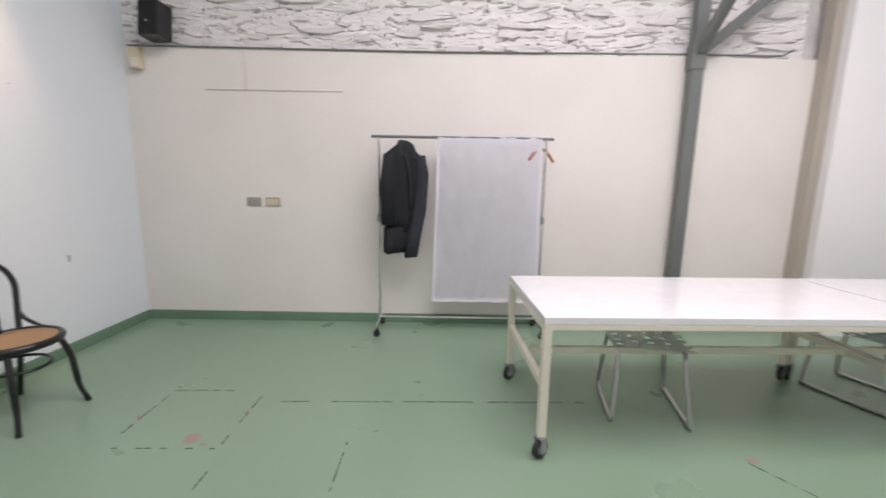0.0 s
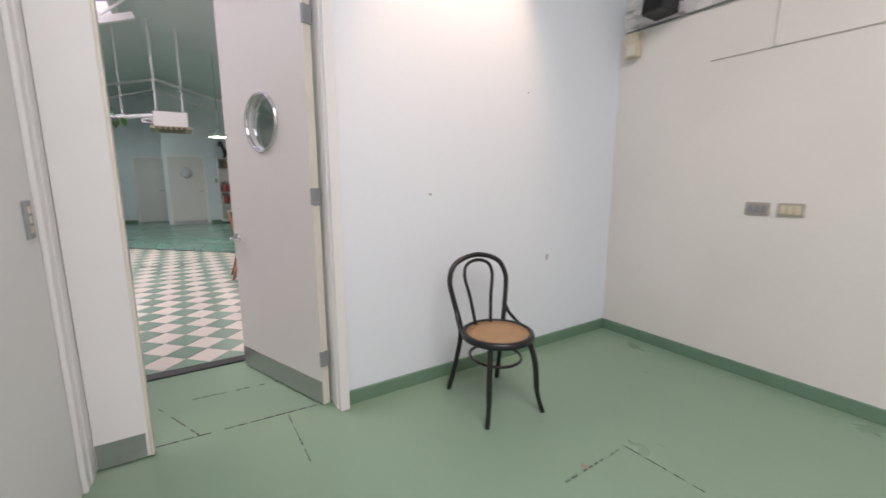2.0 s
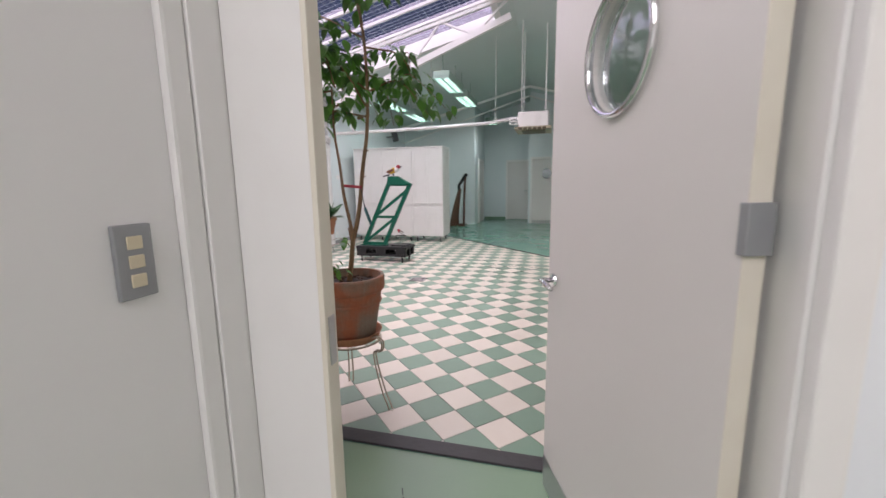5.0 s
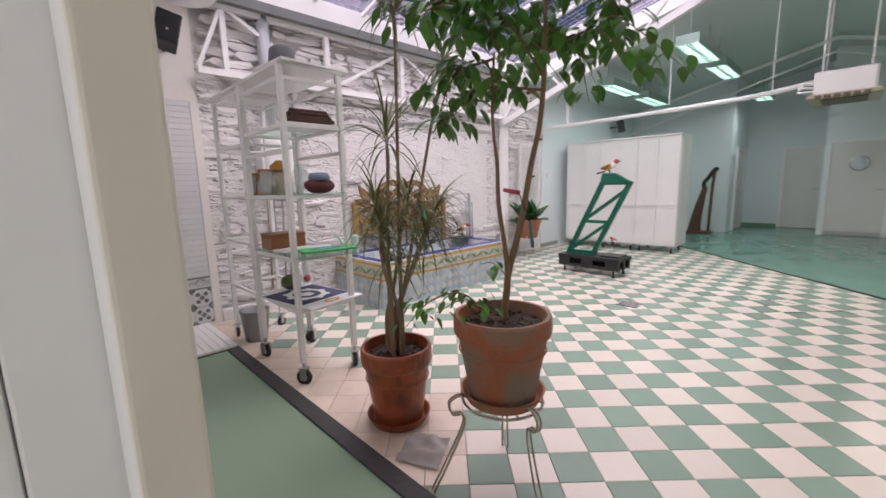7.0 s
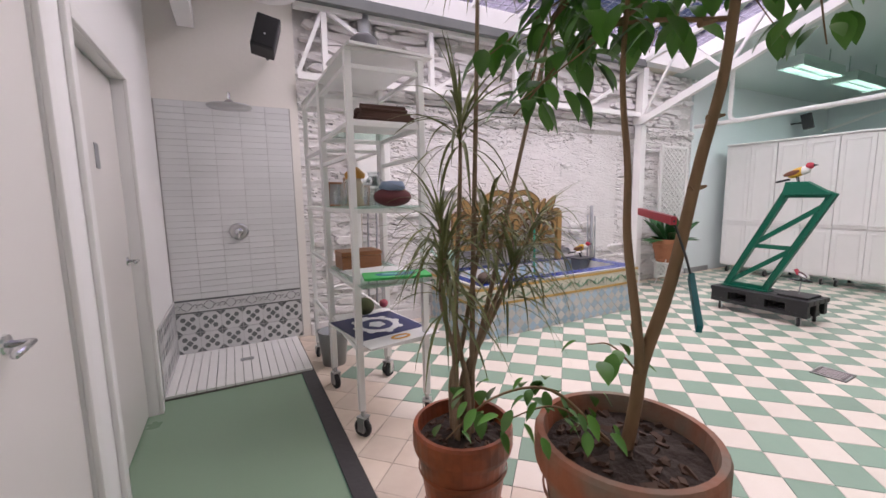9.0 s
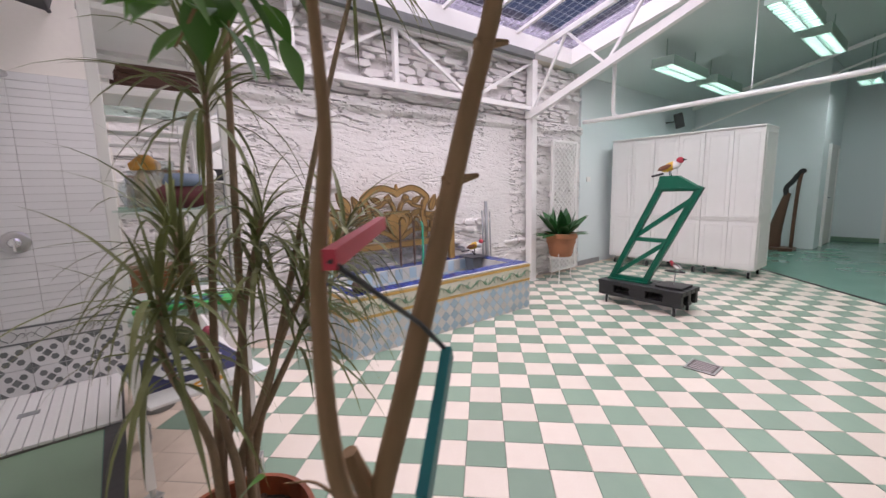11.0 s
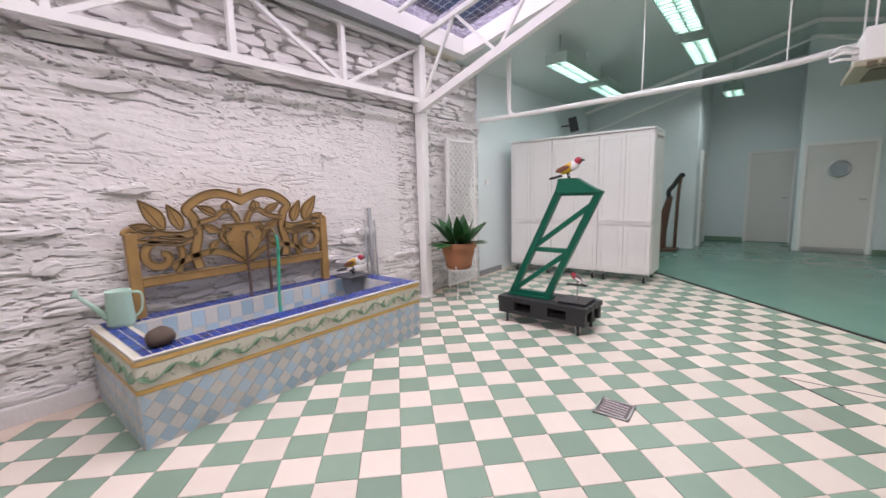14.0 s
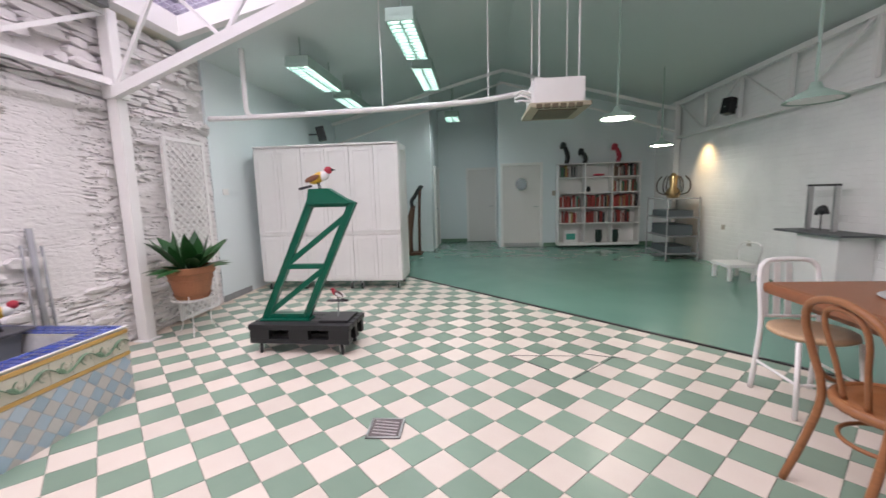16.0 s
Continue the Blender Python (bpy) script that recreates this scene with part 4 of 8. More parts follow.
# ---- white trellis, potted plant on a stand ----
trellis = thing("trellis", pose(-9.35, -3.55, 0) @ Matrix.Diagonal((1.19, 1, 1, 1)), "white painted wooden lattice panel on the wall", "trellis")
for lo, hi in (((-0.27, -0.01, 0.05), (-0.235, 0.025, 2.03)), ((0.235, -0.01, 0.05), (0.27, 0.025, 2.03)), ((-0.235, -0.01, 0.05), (0.235, 0.025, 0.085)), ((-0.235, -0.01, 1.995), (0.235, 0.025, 2.03))):
    part("frame_strip", box(lo, hi, 0.003), M["white_paint"], trellis)
for s in (-1, 1):
    k = -0.6
    while k < 2.5:
        pts = clip_poly([(-0.24, k - 0.013), (0.24, k + s * 0.48 - 0.013), (0.24, k + s * 0.48 + 0.013), (-0.24, k + 0.013)], -0.237, 0.237, 0.083, 1.997)
        if len(pts) > 2:
            part("lath", add_plate(bmesh.new(), pts, 0.001 + 0.006 * s, 0.007 + 0.006 * s), M["white_paint"], trellis)
        k += 0.085


def pot(parent, r, h, mat, band=True, z=0.0):
    rb = r * 0.68
    part("pot_body", lathe([(0, z), (rb, z), (rb + (r - rb) * 0.72, z + h * 0.76), (r * 0.98, z + h * 0.78), (r, z + h * 0.82), (r, z + h * 0.97), (r * 0.975, z + h), (r * 0.90, z + h), (r * 0.86, z + h * 0.8), (0, z + h * 0.8)], 36), M[mat], parent, smooth=False)
    bm = lathe([(r * 0.88, z + h * 0.86), (r * 0.5, z + h * 0.885), (r * 0.2, z + h * 0.90), (0, z + h * 0.90)], 30)
    for v in bm.verts:
        v.co.z += 0.012 * noise.noise(v.co * 40)
    part("soil", bm, M["soil"], parent, "dark moist potting soil")
    chips, crng = bmesh.new(), random.Random(17)
    for k in range(70):
        q, a = r * 0.82 * math.sqrt(crng.random()), crng.uniform(0, 6.283)
        m = pose(q * math.cos(a), q * math.sin(a), z + h * (0.905 - 0.035 * q / r), crng.uniform(-30, 30), crng.uniform(-30, 30), crng.uniform(0, 180))
        bmesh.ops.create_cube(chips, size=1.0, matrix=m @ Matrix.Diagonal((crng.uniform(0.015, 0.035), crng.uniform(0.008, 0.018), 0.009, 1)))
    tagged(part("bark_mulch", chips, plain("bark_chip", (0.075, 0.04, 0.025), 0.85), parent, "dark brown bark chips"), kind="stuff")
    if band:
        part("raised_band", lathe([(rb + (r - rb) * 0.62, z + h * 0.56), (rb + (r - rb) * 0.70, z + h * 0.585), (rb + (r - rb) * 0.64, z + h * 0.61)], 36), M[mat], parent, smooth=True)


def saucer(parent, r, mat, z=0.0):
    part("saucer", lathe([(0, z), (r * 0.85, z), (r, z + 0.05), (r * 0.95, z + 0.05), (r * 0.82, z + 0.014), (0, z + 0.014)], 32), M[mat], parent, smooth=False)


def blade(bm, base, out, length, width, droop, fold=0.25, n=7, side=None, widest=0.35):
    """A leaf: a folded ribbon that bends over."""
    base, out = Vector(base), Vector(out).normalized()
    side = side or out.cross(Vector((0, 0, 1)))
    if side.length < 1e-3:
        side = Vector((1, 0, 0))
    side.normalize()
    rows, p, d = [], base.copy(), out.copy()
    for i in range(n + 1):
        u = i / n
        w = width * (math.sin(math.pi * min(1, (u * 0.96 + 0.04)) ** (math.log(0.5) / math.log(widest)))) if 0 < i < n else width * (0.25 if i == 0 else 0.02)
        up = side.cross(d).normalized()
        rows.append([bm.verts.new(p - side * w + up * w * fold), bm.verts.new(p), bm.verts.new(p + side * w + up * w * fold)])
        d = (d + Vector((0, 0, -droop / n))).normalized()
        p = p + d * (length / n)
    for a, b in zip(rows, rows[1:]):
        bm.faces.new((a[0], a[1], b[1], b[0])), bm.faces.new((a[1], a[2], b[2], b[1]))


def rosette(parent, centre, axis, count, length, width, rng, mat, name="leaf_rosette", droop=(0.6, 2.2)):
    bm = bmesh.new()
    axis = Vector(axis).normalized()
    ref = axis.orthogonal().normalized()
    for k in range(count):
        turn = Matrix.Rotation(k * 2.399 + rng.uniform(-0.3, 0.3), 3, axis)
        open_ = rng.uniform(0.1, 1.5) * (0.4 + 0.8 * (k / count))
        d = axis * math.cos(open_) + (turn @ ref) * math.sin(open_)
        blade(bm, Vector(centre) - axis * 0.1 * (k / count), d, length * rng.uniform(0.7, 1.15), width * rng.uniform(0.8, 1.2), rng.uniform(*droop))
    return tagged(part(name, bm, M[mat], parent), kind="stuff")


# broad-leaved plant beside the trellis
rng = random.Random(3)
stand3 = thing("wire_plant_stand", pose(-8.80, -3.20, 0), "white wire plant stand with scrolled legs", "plant stand")
part("top_ring", tube([(0.19 * math.cos(a / 24 * 2 * math.pi), 0.19 * math.sin(a / 24 * 2 * math.pi), 0.37) for a in range(24)], 0.007, 6, True), M["white_paint"], stand3)
part("cross_wire", tube([(-0.19, 0, 0.368), (0.19, 0, 0.368)], 0.006, 6), M["white_paint"], stand3)
part("cross_wire", tube([(0, -0.19, 0.364), (0, 0.19, 0.364)], 0.006, 6), M["white_paint"], stand3)
for k in range(3):
    c, s = math.cos(k * 2.094 + 0.5), math.sin(k * 2.094 + 0.5)
    part("leg", tube(curve_pts([(c * r, s * r, z) for r, z in ((0.24, 0.43), (0.26, 0.37), (0.19, 0.36), (0.16, 0.25), (0.15, 0.1), (0.19, 0.005))], 5), 0.006, 6), M["white_paint"], stand3)
plant3 = thing("broadleaf_plant", pose(-8.80, -3.20, 0.377), "dark green broad-leaved plant in a terracotta pot", "potted plant")
saucer(plant3, 0.17, "terracotta")
pot(plant3, 0.225, 0.31, "terracotta", True, 0.015)
for k in range(36):
    a = k * 2.399 + rng.uniform(-0.4, 0.4)
    out = 0.10 + 0.95 * (k / 36) ** 0.8 + rng.uniform(-0.12, 0.12)
    bm = bmesh.new()
    blade(bm, (0.06 * math.cos(a), 0.06 * math.sin(a), 0.27), (math.cos(a) * math.sin(out), math.sin(a) * math.sin(out), math.cos(out)), rng.uniform(0.30, 0.50), rng.uniform(0.048, 0.068), rng.uniform(0.1, 1.1), 0.25, 9, Vector((-math.sin(a + rng.uniform(-0.7, 0.7)), math.cos(a), rng.uniform(-0.4, 0.4))), widest=0.55)
    part("leaf", bm, M["leaf_dark"], plant3, smooth=True)

# ---- dracaena in a reddish pot ----
rng = random.Random(11)
drac = thing("dracaena", pose(-4.13, -0.96, 0.01), "tall dracaena with thin drooping leaves in a terracotta pot", "potted plant")
saucer(drac, 0.18, "terracotta_red")
pot(drac, 0.198, 0.43, "terracotta_red", True, 0.012)
CANES = [((0.03, 0.0), (-0.03, -0.04, 1.60)), ((-0.03, 0.02), (-0.10, -0.02, 2.25)), ((-0.05, -0.02), (-0.48, -0.05, 2.02)), ((0.0, 0.04), (0.07, -0.03, 1.24)), ((0.02, -0.04), (-0.12, 0.02, 1.27)),
         ((-0.02, -0.03), (-0.36, 0.0, 1.22)), ((0.04, 0.03), (0.12, 0.10, 1.12)), ((-0.01, 0.01), (-0.22, 0.06, 1.10))]
for k, ((bx, by), (tx, ty, tz)) in enumerate(CANES):
    mid = 0.95 if tz > 1.4 else 0.75
    pts = curve_pts([(bx, by, 0.36), (bx * 1.1, by * 1.1, 0.6), (bx + (tx - bx) * 0.25, by + (ty - by) * 0.3, mid), (bx + (tx - bx) * 0.72 + rng.uniform(-0.03, 0.03), by + (ty - by) * 0.7, mid + (tz - mid) * 0.6), (tx, ty, tz)], 6)
    part("cane", tube(pts, [0.0135 - 0.007 * i / (len(pts) - 1) for i in range(len(pts))], 8), M["bark_grey"], drac, smooth=True)
    axis = Vector(pts[-1]) - Vector(pts[-4])
    rosette(drac, (tx, ty, tz), axis, 34 if tz < 1.4 else 40, 0.30 if tz < 1.4 else 0.34, 0.0065, rng, "leaf_strap", droop=(0.8, 3.0))
    if tz < 1.4:
        rosette(drac, (tx * 0.9, ty + 0.03, tz - 0.10), axis, 20, 0.32, 0.006, rng, "leaf_strap", droop=(1.8, 3.6))

# ---- ficus on a wire tripod ----
tripod = thing("wire_tripod_stand", pose(-4.168, -0.252, 0), "bare wire plant stand with three curled legs", "plant stand")
part("top_ring", tube([(0.175 * math.cos(a / 12 * math.pi), 0.175 * math.sin(a / 12 * math.pi), 0.385) for a in range(24)], 0.006, 6, True), M["wire"], tripod)
part("inner_ring", tube([(0.11 * math.cos(a / 12 * math.pi), 0.11 * math.sin(a / 12 * math.pi), 0.385) for a in range(24)], 0.005, 6, True), M["wire"], tripod)
for a in range(3):
    part("cross_wire", tube([(0.175 * math.cos(a * 1.047), 0.175 * math.sin(a * 1.047), 0.385), (-0.175 * math.cos(a * 1.047), -0.175 * math.sin(a * 1.047), 0.385)], 0.005, 6), M["wire"], tripod)
for fx, fy in ((0.29, -0.154), (0.09, 0.276), (-0.17, -0.112)):
    r = math.hypot(fx, fy)
    c, s = fx / r, fy / r
    for o in (-0.014, 0.014):
        prof = [(0.12, 0.385), (0.19, 0.432), (0.245, 0.412), (0.235, 0.355), (0.19, 0.345), (0.19, 0.28), (r * 0.82, 0.12), (r * 0.97, 0.03), (r, 0.005)]
        part("leg", tube(curve_pts([(c * q - s * o * (1 - z), s * q + c * o * (1 - z), z) for q, z in prof], 5), 0.0048, 6), M["wire"], tripod)
    part("foot", tube([(c * r - s * 0.02, s * r + c * 0.02, 0.005), (c * (r + 0.02), s * (r + 0.02), 0.006), (c * r + s * 0.02, s * r - c * 0.02, 0.005)], 0.0048, 6), M["wire"], tripod)
ficus = thing("ficus_tree", pose(-4.168, -0.252, 0.392), "tall ficus with glossy hanging leaves in a weathered terracotta pot", "potted plant")
saucer(ficus, 0.185, "terracotta")
pot(ficus, 0.21, 0.37, "terracotta_old", True, 0.015)
TRUNK = [(0.0, 0.0, 0.32), (0.01, 0.03, 0.47), (0.02, 0.05, 0.58), (-0.015, 0.08, 0.76), (-0.10, 0.075, 1.01), (-0.15, 0.085, 1.2), (-0.15, 0.10, 1.45), (-0.17, 0.08, 1.75), (-0.15, 0.04, 2.05)]
tp = curve_pts(TRUNK, 5)
part("trunk", tube(tp, [0.0155 - 0.008 * i / (len(tp) - 1) for i in range(len(tp))], 10), M["bark"], ficus, smooth=True)
STEM = [(0.02, 0.045, 0.55), (0.07, 0.07, 0.67), (0.06, 0.03, 0.85), (0.03, 0.0, 1), (0.02, -0.03, 1.2), (-0.03, -0.06, 1.45)]
sp = curve_pts(STEM, 5)
part("stem", tube(sp, [0.011 - 0.006 * i / (len(sp) - 1) for i in range(len(sp))], 8), M["bark"], ficus, smooth=True)
part("cut_stub", tube([(0.02, 0.05, 0.59), (0.045, 0.045, 0.67)], [0.014, 0.009], 8), M["bark"], ficus)
for z, k in ((0.95, 0), (1.1, 1), (1.28, 0)):
    part("thorn", tube([(-0.07 - 0.05 * k, 0.075, z), (-0.11 - 0.05 * k, 0.085, z + 0.008)], [0.009, 0.003], 6), M["bark"], ficus)
BOUGHS = [((-0.16, 0.09, 1.3), (0.02, -0.10, 1.31), (0.12, -0.28, 1.15)), ((-0.03, -0.06, 1.43), (0.06, -0.20, 1.37), (0.03, -0.36, 1.17)), ((-0.16, 0.09, 1.35), (-0.02, -0.02, 1.57), (0.20, -0.12, 1.45)),
         ((-0.2, 0.08, 1.55), (-0.36, 0.12, 1.5), (-0.50, 0.12, 1.29)), ((-0.22, 0.07, 1.65), (-0.34, -0.12, 1.63), (-0.50, -0.26, 1.45)), ((-0.2, 0.05, 1.85), (0.0, 0.15, 1.95), (0.1, 0.30, 1.85)),
         ((-0.2, 0.08, 1.45), (-0.28, 0.25, 1.51), (-0.36, 0.40, 1.33)), ((-0.22, 0.03, 1.95), (-0.3, -0.1, 2.2), (-0.5, -0.2, 2.25)), ((-0.22, 0.03, 1.95), (0.0, -0.1, 2.15), (0.2, -0.3, 2.15)), ((-0.22, 0.03, 1.9), (-0.15, 0.15, 2.15), (-0.05, 0.3, 2.3)),
         ((-0.05, -0.05, 1.45), (0.1, -0.05, 1.61), (0.3, -0.2, 1.57)), ((-0.16, 0.09, 1.45), (-0.05, -0.2, 1.67), (0.0, -0.42, 1.61)), ((-0.22, 0.06, 1.75), (-0.2, -0.25, 1.9), (-0.25, -0.5, 1.8)), ((-0.2, 0.06, 1.7), (-0.36, 0.24, 1.67), (-0.52, 0.28, 1.47))]


def leaf_spray(name, limb, leaves, size, twig_r=0.006):
    pts = curve_pts(limb, 6)
    part("limb", tube(pts, [twig_r * (1 - 0.7 * i / (len(pts) - 1)) for i in range(len(pts))], 6), M["bark"], ficus, smooth=True)
    bm = bmesh.new()
    for k in range(leaves):
        u = 0.15 + 0.85 * (k + rng.random()) / leaves
        p = Vector(pts[min(len(pts) - 1, int(u * (len(pts) - 1)))])
        a = rng.uniform(0, 6.283)
        off = Vector((math.cos(a), math.sin(a), rng.uniform(-0.3, 0.5)))
        p = p + off * rng.uniform(0.01, 0.10)
        d = Vector((math.cos(a), math.sin(a), rng.uniform(-1.4, 0.1)))
        s = size * rng.uniform(0.7, 1.2)
        blade(bm, p, d, s, s * 0.27, rng.uniform(0.4, 1.4), 0.22, 6, widest=0.42)
    tagged(part(name, bm, M["leaf"], ficus, smooth=True), kind="stuff")


for limb in BOUGHS:
    leaf_spray("leaf_spray", limb, 36, 0.086)
    side = [Vector(limb[1]) + Vector((rng.uniform(-0.03, 0.03), 0, 0)), Vector(limb[1]) + Vector((rng.uniform(-0.16, 0.16), rng.uniform(-0.16, 0.16), 0.04)), Vector(limb[2]) + Vector((rng.uniform(-0.2, 0.2), rng.uniform(-0.2, 0.2), rng.uniform(-0.1, 0.1)))]
    leaf_spray("leaf_spray", side, 22, 0.08, 0.004)
leaf_spray("low_shoot", [(0.02, -0.03, 0.35), (0.14, -0.10, 0.48), (0.26, -0.17, 0.46), (0.36, -0.23, 0.35)], 26, 0.056, 0.005)
leaf_spray("low_shoot", [(0.03, -0.02, 0.35), (0.17, -0.05, 0.47), (0.27, -0.13, 0.42)], 18, 0.052, 0.004)
leaf_spray("low_shoot", [(0.02, 0.045, 0.55), (0.06, 0.0, 0.61), (0.09, -0.04, 0.605)], 6, 0.055, 0.003)
parrot = joined("wooden_parrot", [(bar(bmesh.new(), (-4.215, -0.275, 1.296), (-4.07, -0.10, 1.288), 0.010, 0.015), RED), (bar(bmesh.new(), (-4.215, -0.15, 1.165), (-4.125, -0.075, 1.088), 0.010, 0.020), plain("teal_paint", (0.0, 0.12, 0.13))), (tube([(-4.07, -0.10, 1.288), (-4.17, -0.135, 1.21), (-4.215, -0.15, 1.165)], 0.0025, 6), M["black"])], smooth=False)
tagged(parrot, "flat wooden parrot figure, red and teal, in the tree", "bird ornament")
rag = bmesh.new()
bmesh.ops.create_grid(rag, x_segments=14, y_segments=14, size=0.11)
for v in rag.verts:
    v.co.z = 0.022 + 0.02 * noise.noise(v.co * 16)
    v.co.x *= 1 + 0.25 * noise.noise(v.co * 9 + Vector((3, 1, 0)))
rag_ob = part("floor_rag", rag, plain("grey_plastic_bag", (0.30, 0.27, 0.25), 0.4), None, "", True)
rag_ob.matrix_world = pose(-4.02, -0.63, 0.004, 0, 0, 30)
tagged(rag_ob, "crumpled grey plastic sheet on the tiles", "rag")

# ---- drain cover ----
drain = thing("drain_cover", pose(-7.16, -0.83, 0.008, 0, 0, 2), "square worn metal drain cover in the tiles", "drain cover")
part("plate", box((-0.10, -0.10, 0), (0.10, 0.10, 0.007), 0.002), plain("dark_drain_metal", (0.14, 0.12, 0.12), 0.6, 0.2), drain)
for k in range(4):
    part("rim_bar", box((-0.10, -0.10, 0.007), (0.10, -0.086, 0.010), 0.001, pose(0, 0, 0, 0, 0, 90 * k)), M["steel"], drain)
for k in range(5):
    part("rib", bar(bmesh.new(), (-0.07 + 0.03 * k, -0.07, 0.008), (-0.05 + 0.03 * k, 0.07, 0.008), 0.008, 0.004), plain("pale_drain_metal", (0.5, 0.46, 0.46), 0.6), drain)

# ---- white steel trolley rack with glass shelves ----
rack = thing("shelving_trolley", pose(-4.345, -2.43, 0), "tall white steel rack on castors with glass shelves", "shelving trolley")
RX, RY = 0.40, 0.67
for x in (0, RX):
    for y in (0, RY):
        part("post", box((x - 0.018, y - 0.018, 0.16), (x + 0.018, y + 0.018, 2.07), 0.004), M["white_paint"], rack)
        castor(rack, x, y, 0.055, 0.165, turn=40 + 60 * (x > 0) + 25 * (y > 0))
for z in (0.51, 0.86, 1.27, 1.56, 1.72, 2.0):
    for x in (0, RX):
        part("side_rail", box((x - 0.012, 0.018, z - 0.014), (x + 0.012, RY - 0.018, z + 0.010), 0.003), M["white_paint"], rack)
    if z != 1.56:
        for y in (0, RY):
            part("end_rail", box((0.018, y - 0.012, z - 0.014), (RX - 0.018, y + 0.012, z + 0.010), 0.003), M["white_paint"], rack)
part("top_board", box((-0.02, -0.66, 2.071), (RX + 0.02, RY + 0.02, 2.089), 0.003), M["white_paint"], rack)
part("top_board", box((0.0, RY * 0.45, 1.73), (RX - 0.02, RY, 1.742), 0.003), M["white_paint"], rack)
for z, y0, y1 in ((0.872, -0.01, RY + 0.12), (1.282, -0.01, RY + 0.02), (1.732, 0.02, RY * 0.4)):
    part("glass_shelf", box((0.0, y0, z), (RX, y1, z + 0.008), 0.001), M["shelf_glass"], rack)
part("lower_board", box((0.0, 0.0, 0.521), (RX, RY, 0.533), 0.002), M["white_paint"], rack)


# a second, plainer frame stands behind it under the same top board
rack2 = thing("shelving_trolley", pose(-4.345, -3.08, 0), "white steel frame on castors beside the shower wall", "shelving trolley")
for x in (0, RX):
    for y in (0, 0.60):
        part("post", box((x - 0.016, y - 0.016, 0.13), (x + 0.016, y + 0.016, 2.07), 0.004), M["white_paint"], rack2)
        castor(rack2, x, y, 0.045, 0.135, turn=20 + 50 * (x > 0))
for z in (0.50, 0.90, 1.27, 1.66, 2.04):
    for x in (0, RX):
        part("side_rail", box((x - 0.010, 0.016, z - 0.012), (x + 0.010, 0.584, z + 0.010), 0.003), M["white_paint"], rack2)
    for y in (0, 0.60):
        part("end_rail", box((0.016, y - 0.010, z - 0.012), (RX - 0.016, y + 0.010, z + 0.010), 0.003), M["white_paint"], rack2)
loose = part("loose_board", box((-0.24, -0.20, 0), (0.24, 0.20, 0.016), 0.003), M["white_paint"])
loose.matrix_world = pose(-4.17, -1.93, 2.092, 0, 0, 4)
tagged(loose, "loose white board lying on top of the rack", "board")
for x, y, w, h in ((0.12, 0.20, 0.16, 0.22), (0.28, 0.32, 0.12, 0.18), (0.12, 0.48, 0.14, 0.15)):
    frame_ob = thing("framed_picture", pose(-4.345 + x, -3.08 + y, 1.282, -8, 0, 20), "small dark framed picture leaning on the rack", "picture")
    part("frame", add_box(add_box(add_box(box((-w / 2, 0, 0), (w / 2, 0.014, 0.014)), (-w / 2, 0, h - 0.014), (w / 2, 0.014, h)), (-w / 2, 0, 0.014), (-w / 2 + 0.014, 0.014, h - 0.014)), (w / 2 - 0.014, 0, 0.014), (w / 2, 0.014, h - 0.014)), M["wood"], frame_ob)
    part("print", box((-w / 2 + 0.013, 0.004, 0.013), (w / 2 - 0.013, 0.008, h - 0.013)), plain("grey_print", (0.30, 0.29, 0.28)), frame_ob)
part("glass_shelf", box((0.0, 0.0, 1.271), (RX, 0.60, 1.279), 0.001), M["shelf_glass"], rack2)


def put(name, m, pieces, label, category, smooth=True):
    t = thing(name, m, label, category)
    for nm, bm, mat in pieces:
        part(nm, bm, mat, t, smooth=smooth)
    return t


BX, BY = -4.345, -2.43
GLASS, AMBER = M["glass"], plain("amber_plastic", (0.50, 0.24, 0.03), 0.4)
for x, y, r, h in ((0.30, 0.20, 0.075, 0.17), (0.20, 0.42, 0.085, 0.20), (0.32, 0.06, 0.05, 0.14)):
    put("glass_jar", pose(BX + x, BY + y, 1.291), [("glass_body", lathe([(0, 0.0), (r * 0.7, 0.0), (r, h * 0.35), (r * 0.95, h * 0.6), (r * 0.4, h * 0.85), (r * 0.45, h), (r * 0.4, h), (r * 0.36, h * 0.86), (r * 0.9, h * 0.6), (r * 0.94, h * 0.36), (r * 0.66, 0.006), (0, 0.006)], 20), GLASS)], "round clear glass jar on the glass shelf", "jar")
put("amber_jug", pose(BX + 0.26, BY + 0.22, 1.291), [("jug_body", lathe([(0, 0), (0.05, 0), (0.055, 0.13), (0.03, 0.17), (0, 0.17)], 18), plain("pale_jug", (0.5, 0.42, 0.3))), ("jug_lid", lathe([(0.06, 0.17), (0.065, 0.20), (0.02, 0.24), (0, 0.24)], 18), AMBER)], "pale jug with an amber plastic lid", "jug")
put("striped_bundle", pose(BX + 0.16, BY + 0.62, 1.291), [("cloth", ball(0.11, 0.07, 0.055, pose(0, 0, 0.05)), plain("red_black_cloth", (0.12, 0.03, 0.035), 0.8)), ("striped_cap", lathe([(0.06, 0.085), (0.075, 0.10), (0.06, 0.135), (0, 0.14)], 18), plain("blue_grey_cloth", (0.20, 0.26, 0.36), 0.8))], "folded red and blue striped cloth bundle", "cloth")
bundle = thing("twig_bundle", pose(BX + 0.19, BY + 0.60, 1.743), "dark brown bundle of bark and twigs", "bundle")
